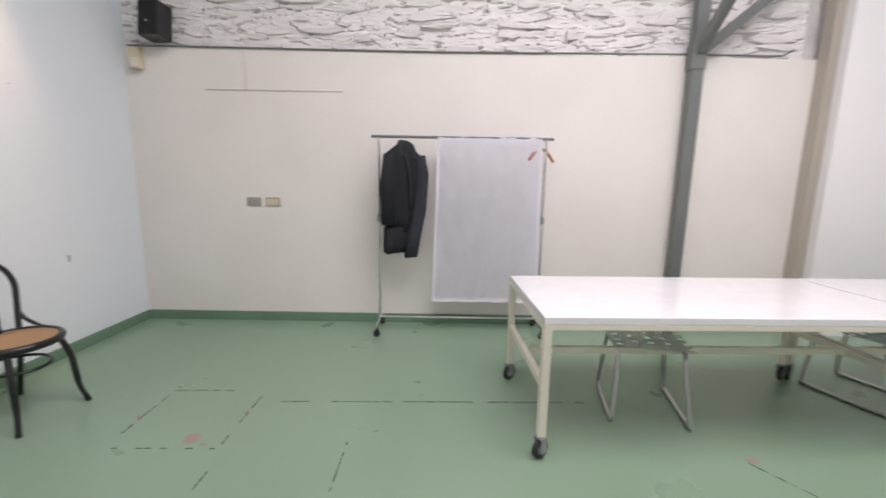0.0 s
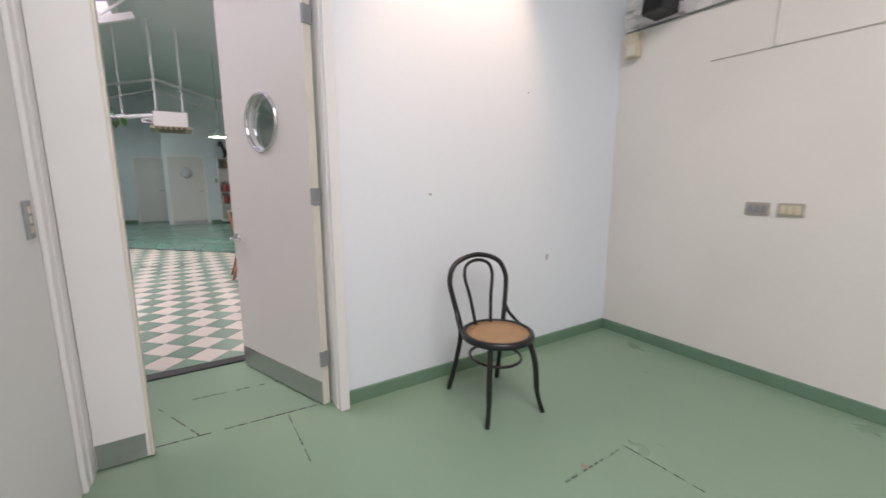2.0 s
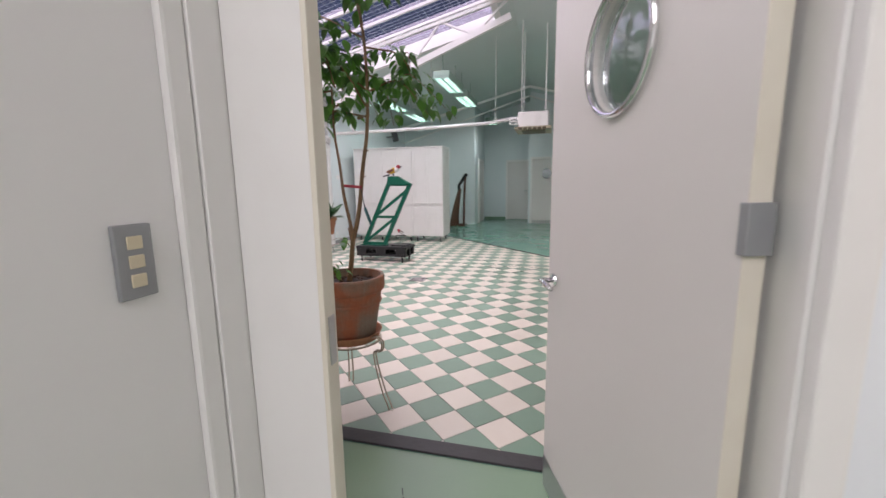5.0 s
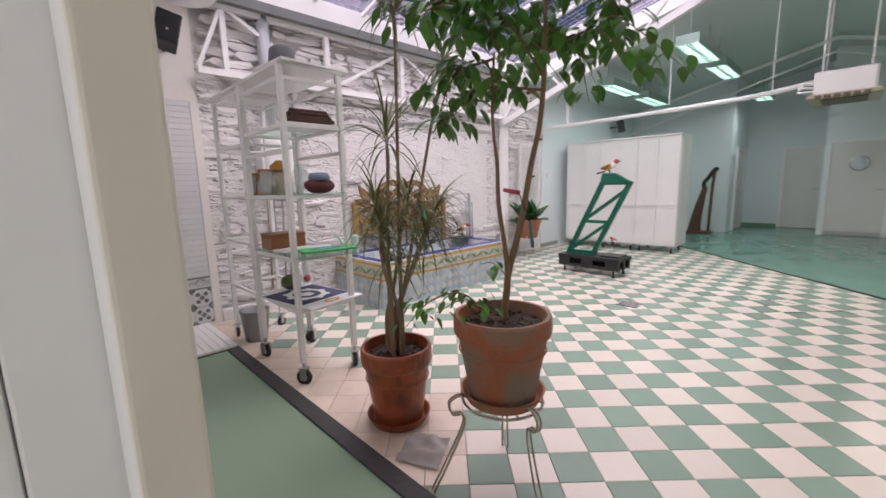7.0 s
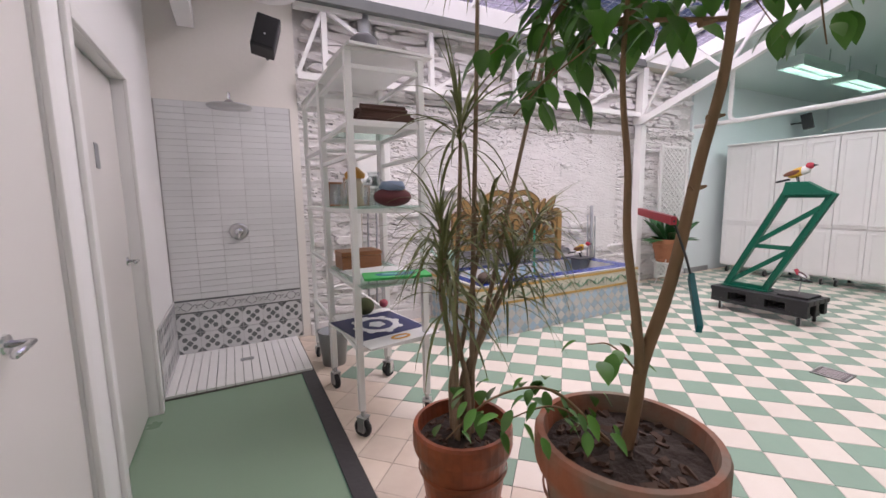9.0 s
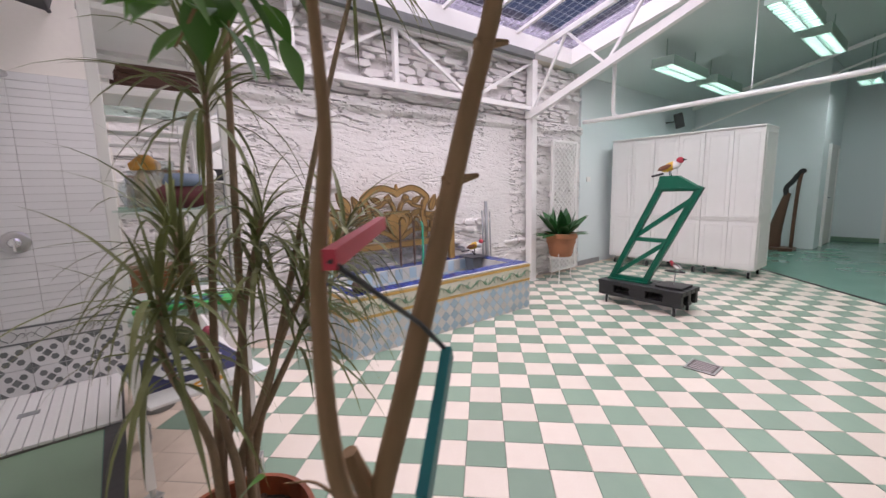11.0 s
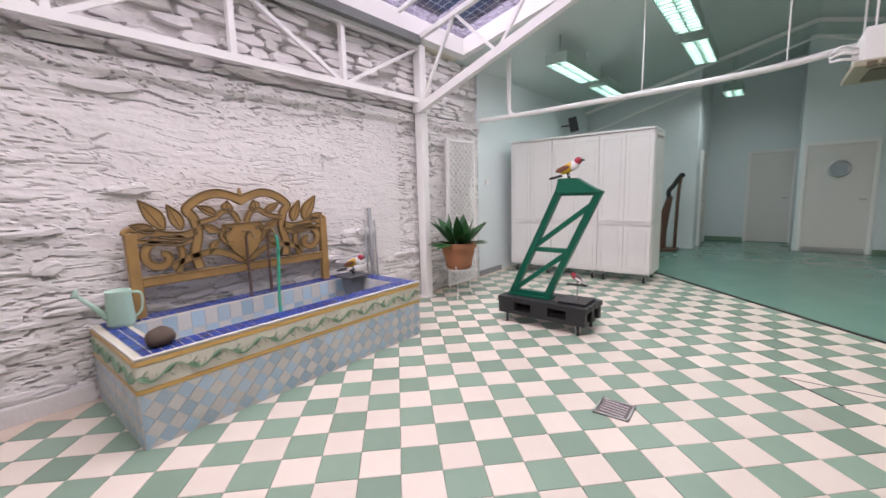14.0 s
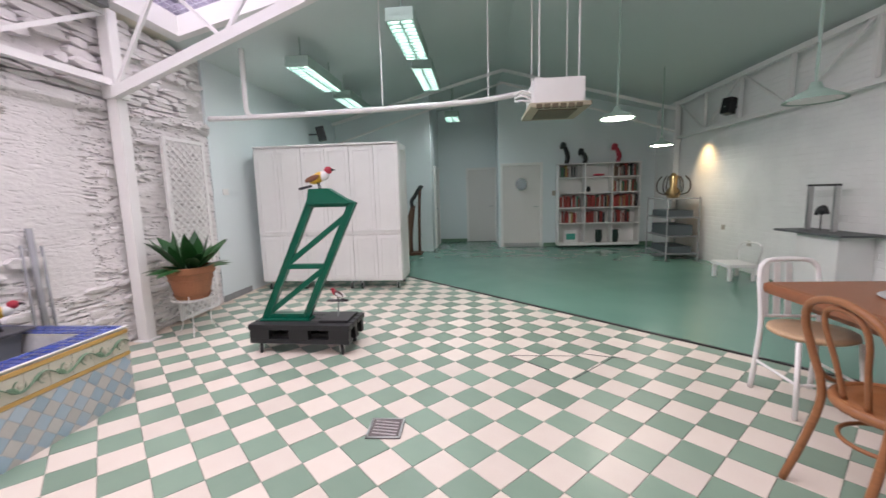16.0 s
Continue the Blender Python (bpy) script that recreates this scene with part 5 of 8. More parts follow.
for k in range(26):
    y = rng.uniform(-0.05, 0.05)
    z = 0.012 + rng.uniform(0, 0.085) * (1 - abs(y) * 8)
    part("twig", tube([(-0.15 + rng.uniform(-0.03, 0.03) + z * 0.5, y, z), (0.15 + rng.uniform(-0.03, 0.03) - z * 0.5, y + rng.uniform(-0.02, 0.02), z)], rng.uniform(0.008, 0.014), 6), plain("dark_bark", (0.09, 0.045, 0.032), 0.85), bundle)
part("bundle_core", box((-0.14, -0.05, 0.0), (0.14, 0.05, 0.05), 0.01), plain("dark_bark", (0.09, 0.045, 0.032)), bundle)
put("wooden_box", pose(BX + 0.24, BY + 0.14, 0.881), [("box_body", box((-0.13, -0.10, 0), (0.13, 0.10, 0.085), 0.005), M["wood"]), ("lid", box((-0.133, -0.103, 0.087), (0.133, 0.103, 0.115), 0.005), M["wood"])], "red-brown wooden box with a flat lid", "box", False)
for k in range(6):
    sheet = part("paper_sheet", box((-0.15, -0.105, 0), (0.15, 0.105, 0.004), 0.001), PRINT_WHITE)
    sheet.matrix_world = pose(BX + 0.21 + rng.uniform(-0.03, 0.03), BY + 0.33 + 0.035 * k, 0.881 + 0.0045 * k, 0, 0, rng.uniform(-20, 20))
    tagged(sheet, "white printed sheet on the glass shelf", "paper", "sheets on the glass shelf")
pic = thing("green_picture_board", pose(BX + 0.19, BY + 0.72, 0.909, 0, 0, -12), "green board with a blue painted leaf shape", "picture board")
part("board", box((-0.18, -0.09, 0), (0.18, 0.09, 0.014), 0.002), plain("bright_green_print", (0.05, 0.42, 0.10)), pic)
part("blue_shape", lathe([(0, 0.0), (0.12, 0.0), (0.11, 0.002), (0, 0.003)], 24, pose(0.0, 0, 0.0135) @ Matrix.Diagonal((1, 0.4, 1, 1))), plain("blue_print", (0.03, 0.14, 0.28)), pic)
part("light_shape", lathe([(0, 0.0), (0.06, 0.0), (0, 0.002)], 20, pose(0.02, 0, 0.0165) @ Matrix.Diagonal((1, 0.3, 1, 1))), plain("mint_print", (0.2, 0.55, 0.42)), pic)
sign = thing("navy_emblem_board", pose(BX + 0.20, BY + 0.45, 0.534, 0, 0, 10) @ Matrix.Diagonal((1.08, 1.25, 1, 1)), "navy and white board with a round white emblem", "sign board")
part("board", box((-0.21, -0.23, 0), (0.21, 0.24, 0.012), 0.002), PRINT_WHITE, sign)
part("navy_field", box((-0.20, -0.225, 0.012), (0.20, 0.13, 0.0135)), NAVY, sign)
part("emblem_ring", lathe([(0.09, 0.0), (0.125, 0.0), (0.125, 0.002), (0.09, 0.002)], 32, pose(0, -0.045, 0.0135)), PRINT_WHITE, sign)
for k in range(8):
    part("emblem_lobe", lathe([(0, 0.002), (0.022, 0.002), (0.022, 0.0), (0, 0.0)], 12, pose(0.125 * math.cos(k * 0.785), -0.045 + 0.125 * math.sin(k * 0.785), 0.0138)), PRINT_WHITE, sign)
part("emblem_core", lathe([(0, 0.002), (0.05, 0.002), (0.05, 0.0), (0, 0.0)], 5, pose(0, -0.045, 0.0135)), PRINT_WHITE, sign)
part("yellow_mark", tube([(0.05 * math.cos(a / 8 * math.pi), 0.185 + 0.022 * math.sin(a / 8 * math.pi), 0.014) for a in range(16)], 0.008, 6, True, 0.3), plain("orange_print", (0.70, 0.32, 0.02)), sign)
put("moss_pot", pose(BX + 0.20, BY + 0.10, 0.534), [("moss", ball(0.07, 0.07, 0.06, pose(0, 0, 0.06)), plain("moss", (0.10, 0.11, 0.05), 0.9)), ("red_flower", ball(0.03, 0.03, 0.03, pose(-0.13, 0.03, 0.07)), plain("pink_flower", (0.5, 0.1, 0.14)))], "mossy clump with a pink flower", "plant")
put("grey_bucket", pose(-4.03, -2.86, 0.012), [("bucket_body", lathe([(0, 0.0), (0.09, 0.0), (0.12, 0.27), (0.125, 0.275), (0.113, 0.275), (0.085, 0.01), (0, 0.01)], 26), plain("grey_zinc", (0.30, 0.31, 0.31), 0.45, 0.3))], "grey metal bucket beside the shower", "bucket")
put("top_basket", pose(BX + 0.16, BY + 0.20, 2.090), [("basket", lathe([(0, 0), (0.07, 0), (0.10, 0.10), (0.085, 0.22), (0.05, 0.25), (0, 0.25)], 18), plain("dark_grey_clay", (0.10, 0.10, 0.105), 0.8))], "dark grey rounded vessel on top of the rack", "vessel")

# ---- water heater with flue ----
heater = thing("water_heater", pose(-4.63, WALL_S, 0), "white wall-mounted water heater with dials and a flue", "water heater")
part("case", box((-0.17, 0.0, 1.43), (0.17, 0.19, 1.96), 0.012), M["white_paint"], heater)
part("dial_panel", box((-0.09, 0.19, 1.455), (0.09, 0.194, 1.545), 0.002), M["black"], heater)
for x in (-0.07, 0.07):
    d = part("dial", lathe([(0.045, 0.0), (0.045, 0.012), (0.03, 0.02), (0, 0.02)], 20, pose(x, 0.193, 1.50, -90, 0, 0)), M["white_paint"], heater, "white round dial", True)
    part("dial_centre", lathe([(0.016, 0.0), (0.014, 0.012), (0, 0.012)], 14, pose(x, 0.212, 1.50, -90, 0, 0)), M["black"], d)
part("flue", tube([(0.02, 0.11, 1.95), (0.02, 0.11, 2.6), (0.02, 0.11, 3.1)], 0.062, 16), plain("galvanised_flue", (0.50, 0.52, 0.53), 0.4, 0.6), heater, "grey metal flue pipe", True)
for x, mat in ((-0.11, "wire"), (-0.04, "grey_metal"), (0.05, "grey_metal"), (0.12, "wire")):
    part("water_pipe", tube([(x, 0.09, 1.43), (x, 0.09, 1.1), (x + rng.uniform(-0.03, 0.03), 0.05, 0.25)], 0.011, 8), M[mat], heater)
shelf_base = structure("stone_plinth", box((-5.28, WALL_S - 0.02, 0), (-3.98, WALL_S + 0.05, 0.13), 0.015), M["stone_white"], "low whitewashed plinth at the foot of the stone wall", "trim")

# ---- fluorescent ceiling lights ----
def ceiling_light(x, y, z, length, width=0.30):
    t = thing("fluorescent_light", pose(x, y, z), "green metal louvred fluorescent light hung from the ceiling", "ceiling light", "fluorescent lights")
    part("housing", box((-length / 2, -width / 2, 0.015), (length / 2, width / 2, 0.10), 0.006), M["lamp_green"], t)
    for s in (-1, 1):
        part("tube", box((-length / 2 + 0.03, s * width / 4 - 0.034, 0.006), (length / 2 - 0.03, s * width / 4 + 0.034, 0.014)), M["lamp_glow"], t, "lit fluorescent tube")
    n = round(length / 0.10)
    for k in range(n + 1):
        part("louvre", box((-length / 2 + k * length / n - 0.010, -width / 2, -0.035), (-length / 2 + k * length / n + 0.010, width / 2, 0.012)), M["lamp_green"], t)
    for s in (-1, 0, 1):
        part("louvre_rail", box((-length / 2, s * (width / 2 - 0.005) - 0.005, -0.036), (length / 2, s * (width / 2 - 0.005) + 0.005, 0.014)), M["lamp_green"], t)
    top = roof_z(y) - z
    for s in (-1, 1):
        part("hanger", tube([(s * length * 0.4, 0, 0.10), (s * length * 0.4, 0, top + 0.01)], 0.008, 6), M["lamp_green"], t)


ceiling_light(-10.10, -1.08, 3.2, 1.25)
ceiling_light(-11.75, -1.08, 3.2, 1.25)
ceiling_light(-10.72, -2.50, 3.0, 1.25)
ceiling_light(-12.40, -2.50, 3.0, 1.25)
ceiling_light(-14.4, -0.85, 3.05, 0.6)

# ---- white duct pipe and the air conditioner ----
duct = thing("white_duct_pipe", pose(0, 0, 0), "long white suspended pipe under the ceiling", "pipe")
part("pipe", tube(curve_pts([(-9.95, -3.62, 2.36), (-9.95, -3.20, 2.355), (-9.94, -2.4, 2.36), (-9.93, -1.40, 2.375), (-9.93, -0.5, 2.40), (-9.93, -0.1, 2.43), (-9.93, 0.2, 2.47), (-9.9, 0.42, 2.48)], 6), 0.032, 10), M["white_paint"], duct, smooth=True)
part("drop", tube(curve_pts([(-9.95, -3.12, 3.16), (-9.95, -3.12, 2.6), (-9.95, -3.11, 2.42), (-9.95, -3.05, 2.36)], 6), 0.03, 10), M["white_paint"], duct, smooth=True)
part("hanger", tube([(-9.93, -1.4, 2.37), (-9.93, -1.4, roof_z(-1.4))], 0.007, 6), M["white_paint"], duct)
part("hanger", tube([(-9.93, -0.15, 2.42), (-9.93, -0.15, roof_z(-0.15))], 0.007, 6), M["white_paint"], duct)
ac = thing("air_conditioner", pose(-9.75, 0.56, 2.20), "white suspended air conditioner with brown louvres", "air conditioner")
part("case", box((-0.35, -0.26, 0.04), (0.35, 0.26, 0.30), 0.02), M["white_paint"], ac)
part("base_frame", box((-0.40, -0.31, 0.0), (0.40, 0.31, 0.045), 0.01), plain("beige_plastic", (0.42, 0.38, 0.28)), ac)
for k in range(6):
    part("vent_slat", box((0.36, -0.24 + k * 0.08, -0.012), (0.405, -0.18 + k * 0.08, 0.03), 0.003), plain("brown_slat", (0.12, 0.10, 0.06)), ac)
part("intake_grille", box((-0.25, -0.2, -0.012), (0.25, 0.2, 0.004), 0.003), plain("brown_slat", (0.12, 0.10, 0.06)), ac)
for x in (-0.3, 0.3):
    for y in (-0.2, 0.2):
        part("hanger", tube([(x, y, 0.29), (x, y, roof_z(0.56 + y) - 2.21 + 0.01)], 0.008, 6), M["white_paint"], ac)
for k in range(3):
    part("hose", tube(curve_pts([(0.1, -0.26, 0.2 - 0.04 * k), (0.16, -0.36, 0.22 - 0.05 * k), (0.05, -0.42, 0.2 - 0.03 * k), (-0.15, -0.4, 0.24)], 5), 0.012, 6), M["white_paint"], ac, smooth=True)

# ---- pendant lamps ----
def pendant(x, y, z, lit=True):
    t = thing("pendant_lamp", pose(x, y, z), "pale green enamel pendant lamp on a rod", "pendant lamp", "enamel pendant lamps")
    part("shade", lathe([(0.20, 0.0), (0.195, 0.012), (0.11, 0.06), (0.05, 0.09), (0.03, 0.14), (0.0, 0.14), (0.0, 0.132), (0.025, 0.13), (0.045, 0.08), (0.105, 0.052), (0.19, 0.002)], 28), M["lamp_green"], t, smooth=True)
    part("bulb", lathe([(0, 0.0), (0.17, 0.005), (0.16, 0.010), (0, 0.012)], 24), M["bulb_glow"] if lit else M["white_paint"], t, "lit frosted disc" if lit else "")
    part("rod", tube([(0, 0, 0.13), (0, 0, roof_z(y) - z + 0.01)], 0.010, 8), M["lamp_green"], t)


pendant(-9.98, 1.32, 2.15)
pendant(-12.5, 2.88, 2.08)
pendant(-8.5, 2.31, 1.98, False)

# ---- loudspeakers ----
def loudspeaker(m, size=1.0, reach=0.20):
    t = thing("loudspeaker", m, "black wall-mounted loudspeaker tilted into the room", "loudspeaker", "wall loudspeakers")
    s = size
    part("cabinet", box((-0.09 * s, -0.08 * s, -0.14 * s), (0.09 * s, 0.08 * s, 0.14 * s), 0.012), M["black"], t)
    part("grille", box((-0.08 * s, 0.08 * s, -0.13 * s), (0.08 * s, 0.086 * s, 0.13 * s), 0.004), plain("speaker_cloth", (0.012, 0.012, 0.013), 0.95), t)
    part("badge", lathe([(0, 0.003), (0.008, 0.003), (0.008, 0), (0, 0)], 12, pose(0, 0.0865 * s, -0.03 * s, -90, 0, 0)), M["steel"], t)
    part("bracket", tube([(0, -0.07 * s, 0), (0, -reach * s, 0.03)], 0.014, 8), M["black"], t)


loudspeaker(pose(-13.15, -3.44, 2.63, 12, 0, 20), 1.0, 0.24)
loudspeaker(pose(-12.1, 3.72, 2.62, 12, 0, 200), 0.9)
loudspeaker(pose(-3.72, -3.30, 2.62, 14, -14, -8), 0.98, 0.42)

# ---- doors of the far end ----
def flush_door(name, m, w, h, label, porthole=False, lever=True):
    t = thing(name, m, label, "door")
    t["kind"] = "structure"
    part("leaf", box((0.0, 0, 0.01), (w, 0.04, h), 0.003), M["door_paint"], t)
    for lo, hi in (((-0.06, -0.005, 0), (0, 0.055, h + 0.06)), ((w, -0.005, 0), (w + 0.06, 0.055, h + 0.06)), ((0, -0.005, h), (w, 0.055, h + 0.06))):
        part("casing", box(lo, hi, 0.004), M["white_paint"], t)
    if porthole:
        part("porthole_ring", lathe([(0.13, 0.0), (0.16, 0.0), (0.155, 0.012), (0.135, 0.014)], 28, pose(w / 2, 0.04, 1.55, -90, 0, 0)), M["steel"], t, smooth=True)
        part("porthole_glass", lathe([(0, 0.004), (0.133, 0.004), (0.133, 0.0), (0, 0.0)], 28, pose(w / 2, 0.04, 1.55, -90, 0, 0)), plain("grey_mirror_glass", (0.35, 0.40, 0.41), 0.08, 0.6), t)
        part("kick_plate", box((0.02, 0.04, 0.02), (w - 0.02, 0.043, 0.10)), M["steel"], t)
    if lever:
        part("lever", tube([(w - 0.06, 0.04, 1.0), (w - 0.06, 0.075, 1.0), (w - 0.16, 0.075, 1.0)], 0.009, 8), M["chrome"], t)
    return t


flush_door("door_round_window", pose(-15.205, 0.31, 0, 0, 0, 90) @ Matrix.Diagonal((1, -1, 1, 1)), 0.90, 2.0, "white flush door with a round window", True)
flush_door("door_recess", pose(-16.505, -0.58, 0, 0, 0, 90) @ Matrix.Diagonal((1, -1, 1, 1)), 0.74, 2.0, "plain pale flush door in the recess")
flush_door("door_recess_side", pose(-16.0, -1.405, 0), 0.8, 2.0, "narrow pale flush door in the side wall")
plate = part("wall_switch", box((-15.2, 1.50, 1.25), (-15.185, 1.58, 1.37), 0.003), M["socket_grey"])
tagged(plate, "small grey wall switch beside the round-window door", "switch")
plate = part("wall_switch", box((-10.25, WALL_S + 0.02, 1.42), (-10.14, WALL_S + 0.035, 1.50), 0.003), M["white_paint"])
tagged(plate, "small white wall switch on the cool-white wall", "switch")

# ---- bookcase ----
rng = random.Random(21)
BOOK_Y = 1.59
bookcase = thing("bookcase", pose(-15.17, BOOK_Y, 0), "white open bookcase on castors, partly filled with books", "bookcase")
BW, BH, BD = 1.86, 1.98, 0.32
COLS = [0.0, BW / 3, 2 * BW / 3, BW]
ROWS = [0.10, 0.58, 0.95, 1.30, 1.66, BH]
for y in COLS:
    part("upright", box((0, y - 0.012, 0.08), (BD, y + 0.012, BH), 0.002), M["white_paint"], bookcase)
for z in ROWS:
    part("shelf", box((0, 0.012, z - 0.014), (BD - 0.003, BW - 0.012, z + 0.010), 0.002), M["white_paint"], bookcase)
part("back_panel", box((-0.012, 0, 0.09), (0, BW, BH)), M["white_paint"], bookcase)
part("plinth", box((0.01, 0.0, 0.055), (BD, BW, 0.082), 0.002), M["white_paint"], bookcase)
for y in (0.1, BW / 2, BW - 0.1):
    castor(bookcase, BD - 0.06, y, 0.025, 0.057)
    castor(bookcase, 0.06, y, 0.025, 0.057)
SPINES = [plain("book_red", (0.30, 0.035, 0.03)), plain("book_black", (0.03, 0.03, 0.035)), plain("book_white", (0.62, 0.60, 0.56)), plain("book_brown", (0.16, 0.09, 0.06)), plain("book_grey", (0.28, 0.27, 0.27)), plain("book_ochre", (0.36, 0.26, 0.10)), plain("book_green", (0.05, 0.14, 0.09))]
FILL = {(1, 0): 0.7, (1, 1): 0.75, (1, 2): 0.7, (2, 0): 0.85, (2, 1): 0.95, (2, 2): 0.9, (3, 2): 0.95, (3, 0): 0.0, (3, 1): 0.0, (4, 0): 0.7, (4, 2): 0.9}
for (row, col), share in FILL.items():
    y, z = COLS[col] + 0.02, ROWS[row] + 0.011
    end = y + (BW / 3 - 0.05) * share
    while y < end:
        w, h = rng.uniform(0.018, 0.045), rng.uniform(0.19, 0.29)
        warm = rng.random() < (0.6 if row in (1, 2) else 0.15)
        mat = SPINES[0] if warm else rng.choice(SPINES[1:])
        bk = part("book", box((0, 0, 0), (rng.uniform(0.16, 0.22), w - 0.002, h), 0.003), mat)
        bk.matrix_world = pose(-15.17 + 0.06, BOOK_Y + y, z)
        tagged(bk, {0: "red book standing on the bookcase shelf", 1: "black book standing on the bookcase shelf", 2: "white book standing on the bookcase shelf"}.get(SPINES.index(mat), "muted coloured book standing on the shelf"), "book", "books in the bookcase")
        y += w
put("butterfly_box", pose(-15.0, BOOK_Y + 0.32, ROWS[0] + 0.011), [("card", box((-0.02, -0.16, 0), (0.02, 0.16, 0.30), 0.003), PRINT_WHITE), ("wing", add_plate(bmesh.new(), [(-0.12, 0.06), (0.0, 0.14), (0.12, 0.06), (0.10, 0.22), (0.02, 0.17), (-0.02, 0.17), (-0.10, 0.22)], -0.022, -0.026) and box((0.021, -0.11, 0.07), (0.025, 0.11, 0.22), 0.002), plain("teal_print", (0.04, 0.30, 0.24)))], "white framed card with a teal butterfly", "picture", False)
for y in (0.98, 1.36):
    put("dark_vase", pose(-15.0, BOOK_Y + y, ROWS[0] + 0.011), [("vase_body", lathe([(0, 0), (0.06, 0), (0.085, 0.12), (0.075, 0.27), (0.085, 0.30), (0.07, 0.30), (0, 0.28)], 16), plain("dark_green_glass", (0.03, 0.05, 0.045), 0.2))], "dark ceramic vase on the lowest shelf", "vase")
put("shelf_ornament", pose(-15.0, BOOK_Y + 0.72, ROWS[3] + 0.011), [("ornament_body", ball(0.07, 0.05, 0.07, pose(0, 0, 0.07)), M["black"])], "small black ornament on the shelf", "ornament")
put("red_ornament", pose(-15.0, BOOK_Y + 0.95, ROWS[4] + 0.011), [("ornament_body", ball(0.05, 0.14, 0.03, pose(0, 0, 0.04)), RED)], "low red ornament on the shelf", "ornament")


def stump_figure(y, h, mat, label):
    bm = tube(curve_pts([(0, 0, 0), (0.0, 0.03, h * 0.3), (0, 0.0, h * 0.6), (0, -0.06, h * 0.85), (0, -0.14, h * 0.9)], 6), [0.05] * 6 + [0.055] * 6 + [0.05] * 6 + [0.085] * 6 + [0.05], 10)
    ob = part("animal_figure", bm, mat, None, "", True)
    ob.matrix_world = pose(-15.0, BOOK_Y + y, BH + 0.010)
    tagged(ob, label, "figure")


stump_figure(0.20, 0.48, M["black"], "black curved sculpture on top of the bookcase")
stump_figure(0.62, 0.30, M["black"], "smaller black curved sculpture on the bookcase")
stump_figure(1.38, 0.40, RED, "red lacquered figure on top of the bookcase")

# ---- harp ----
harp = thing("harp", pose(-14.15, -1.86, 0), "dark brown wooden harp standing by the cupboards", "harp")
part("sound_box", tube(curve_pts([(0, -0.10, 0.04), (0, -0.07, 0.35), (0, 0.0, 0.75), (0, 0.08, 1.12)], 5), [0.15 - 0.0065 * k for k in range(16)], 12, flat=0.7), M["dark_wood"], harp, smooth=True)
part("pillar", tube(curve_pts([(0, 0.20, 0.04), (0, 0.21, 0.7), (0, 0.23, 1.25), (0, 0.26, 1.52)], 5), 0.032, 10), M["dark_wood"], harp, smooth=True)
part("neck", tube(curve_pts([(0, 0.06, 1.08), (0, 0.05, 1.22), (0, 0.13, 1.33), (0, 0.20, 1.45), (0, 0.27, 1.54)], 5), 0.045, 10), M["black_wood"], harp, smooth=True)
part("crown", ball(0.05, 0.06, 0.05, pose(0, 0.27, 1.53)), M["black_wood"], harp, smooth=True)
part("foot", box((-0.17, -0.26, 0), (0.17, 0.26, 0.06), 0.012), M["dark_wood"], harp)
for k in range(9):
    u = k / 8
    part("string", tube([(0, -0.06 + 0.1 * u, 0.35 + 0.5 * u), (0, 0.22 - 0.14 * u, 1.30 - 0.2 * u)], 0.0015, 4), M["steel"], harp)

# ---- wire shelf with lantern by the north column ----
wr = thing("wire_shelf", pose(-13.3, 3.47, 0), "grey metal shelf unit beside the column", "shelf unit")
for x in (-0.45, 0.45):
    for y in (-0.28, 0.28):
        part("post", tube([(x, y, 0.0), (x, y, 1.18)], 0.014, 8), M["grey_metal"], wr)
for z in (0.12, 0.45, 0.80, 1.15):
    part("shelf", box((-0.46, -0.29, z - 0.01), (0.46, 0.29, z + 0.01), 0.003), M["grey_metal"], wr)
for z, h in ((0.46, 0.2), (0.81, 0.12), (0.13, 0.12)):
    put("grey_crate", pose(-13.3, 3.47, z), [("crate_body", box((-0.36, -0.22, 0), (0.36, 0.22, h), 0.01), plain("slate_plastic", (0.10, 0.12, 0.13)))], "dark grey crate on the metal shelf", "crate", False)
ln = thing("metal_lantern", pose(-13.3, 3.47, 1.16), "brass and dark metal caged lantern on the shelf", "lantern")
part("lantern_body", lathe([(0, 0.0), (0.10, 0.0), (0.14, 0.10), (0.06, 0.22), (0.08, 0.40), (0.03, 0.48), (0, 0.48)], 14), plain("dull_brass", (0.28, 0.2, 0.1)), ln, smooth=True)
for k in range(6):
    c, s = math.cos(k * 1.047), math.sin(k * 1.047)
    part("cage_arm", tube(curve_pts([(c * 0.08, s * 0.08, 0.05), (c * 0.26, s * 0.26, 0.12), (c * 0.28, s * 0.28, 0.3), (c * 0.2, s * 0.2, 0.42)], 4), 0.012, 6), plain("dark_bronze", (0.05, 0.035, 0.02), 0.4, 0.6), ln)

# ---- wall shelf with a framed sculpture, small bench ----
pl = thing("white_plinth", pose(-9.95, 3.61, 0), "white wall plinth with a dark slate top", "plinth")
part("body", box((-0.28, -0.08, 0), (0.30, 0.285, 0.78), 0.006), M["white_paint"], pl)
part("slate_top", box((-0.55, -0.16, 0.78), (0.42, 0.285, 0.805), 0.004), plain("dark_slate", (0.10, 0.105, 0.11)), pl)
fs = thing("framed_sculpture", pose(-10.12, 3.70, 0.806) @ Matrix.Diagonal((0.80, 0.86, 0.92, 1)), "open steel frame with a small dark figure inside", "sculpture")
for x in (-0.23, 0.23):
    part("frame_post", box((x - 0.02, -0.03, 0), (x + 0.02, 0.03, 0.56), 0.003), M["steel"], fs)
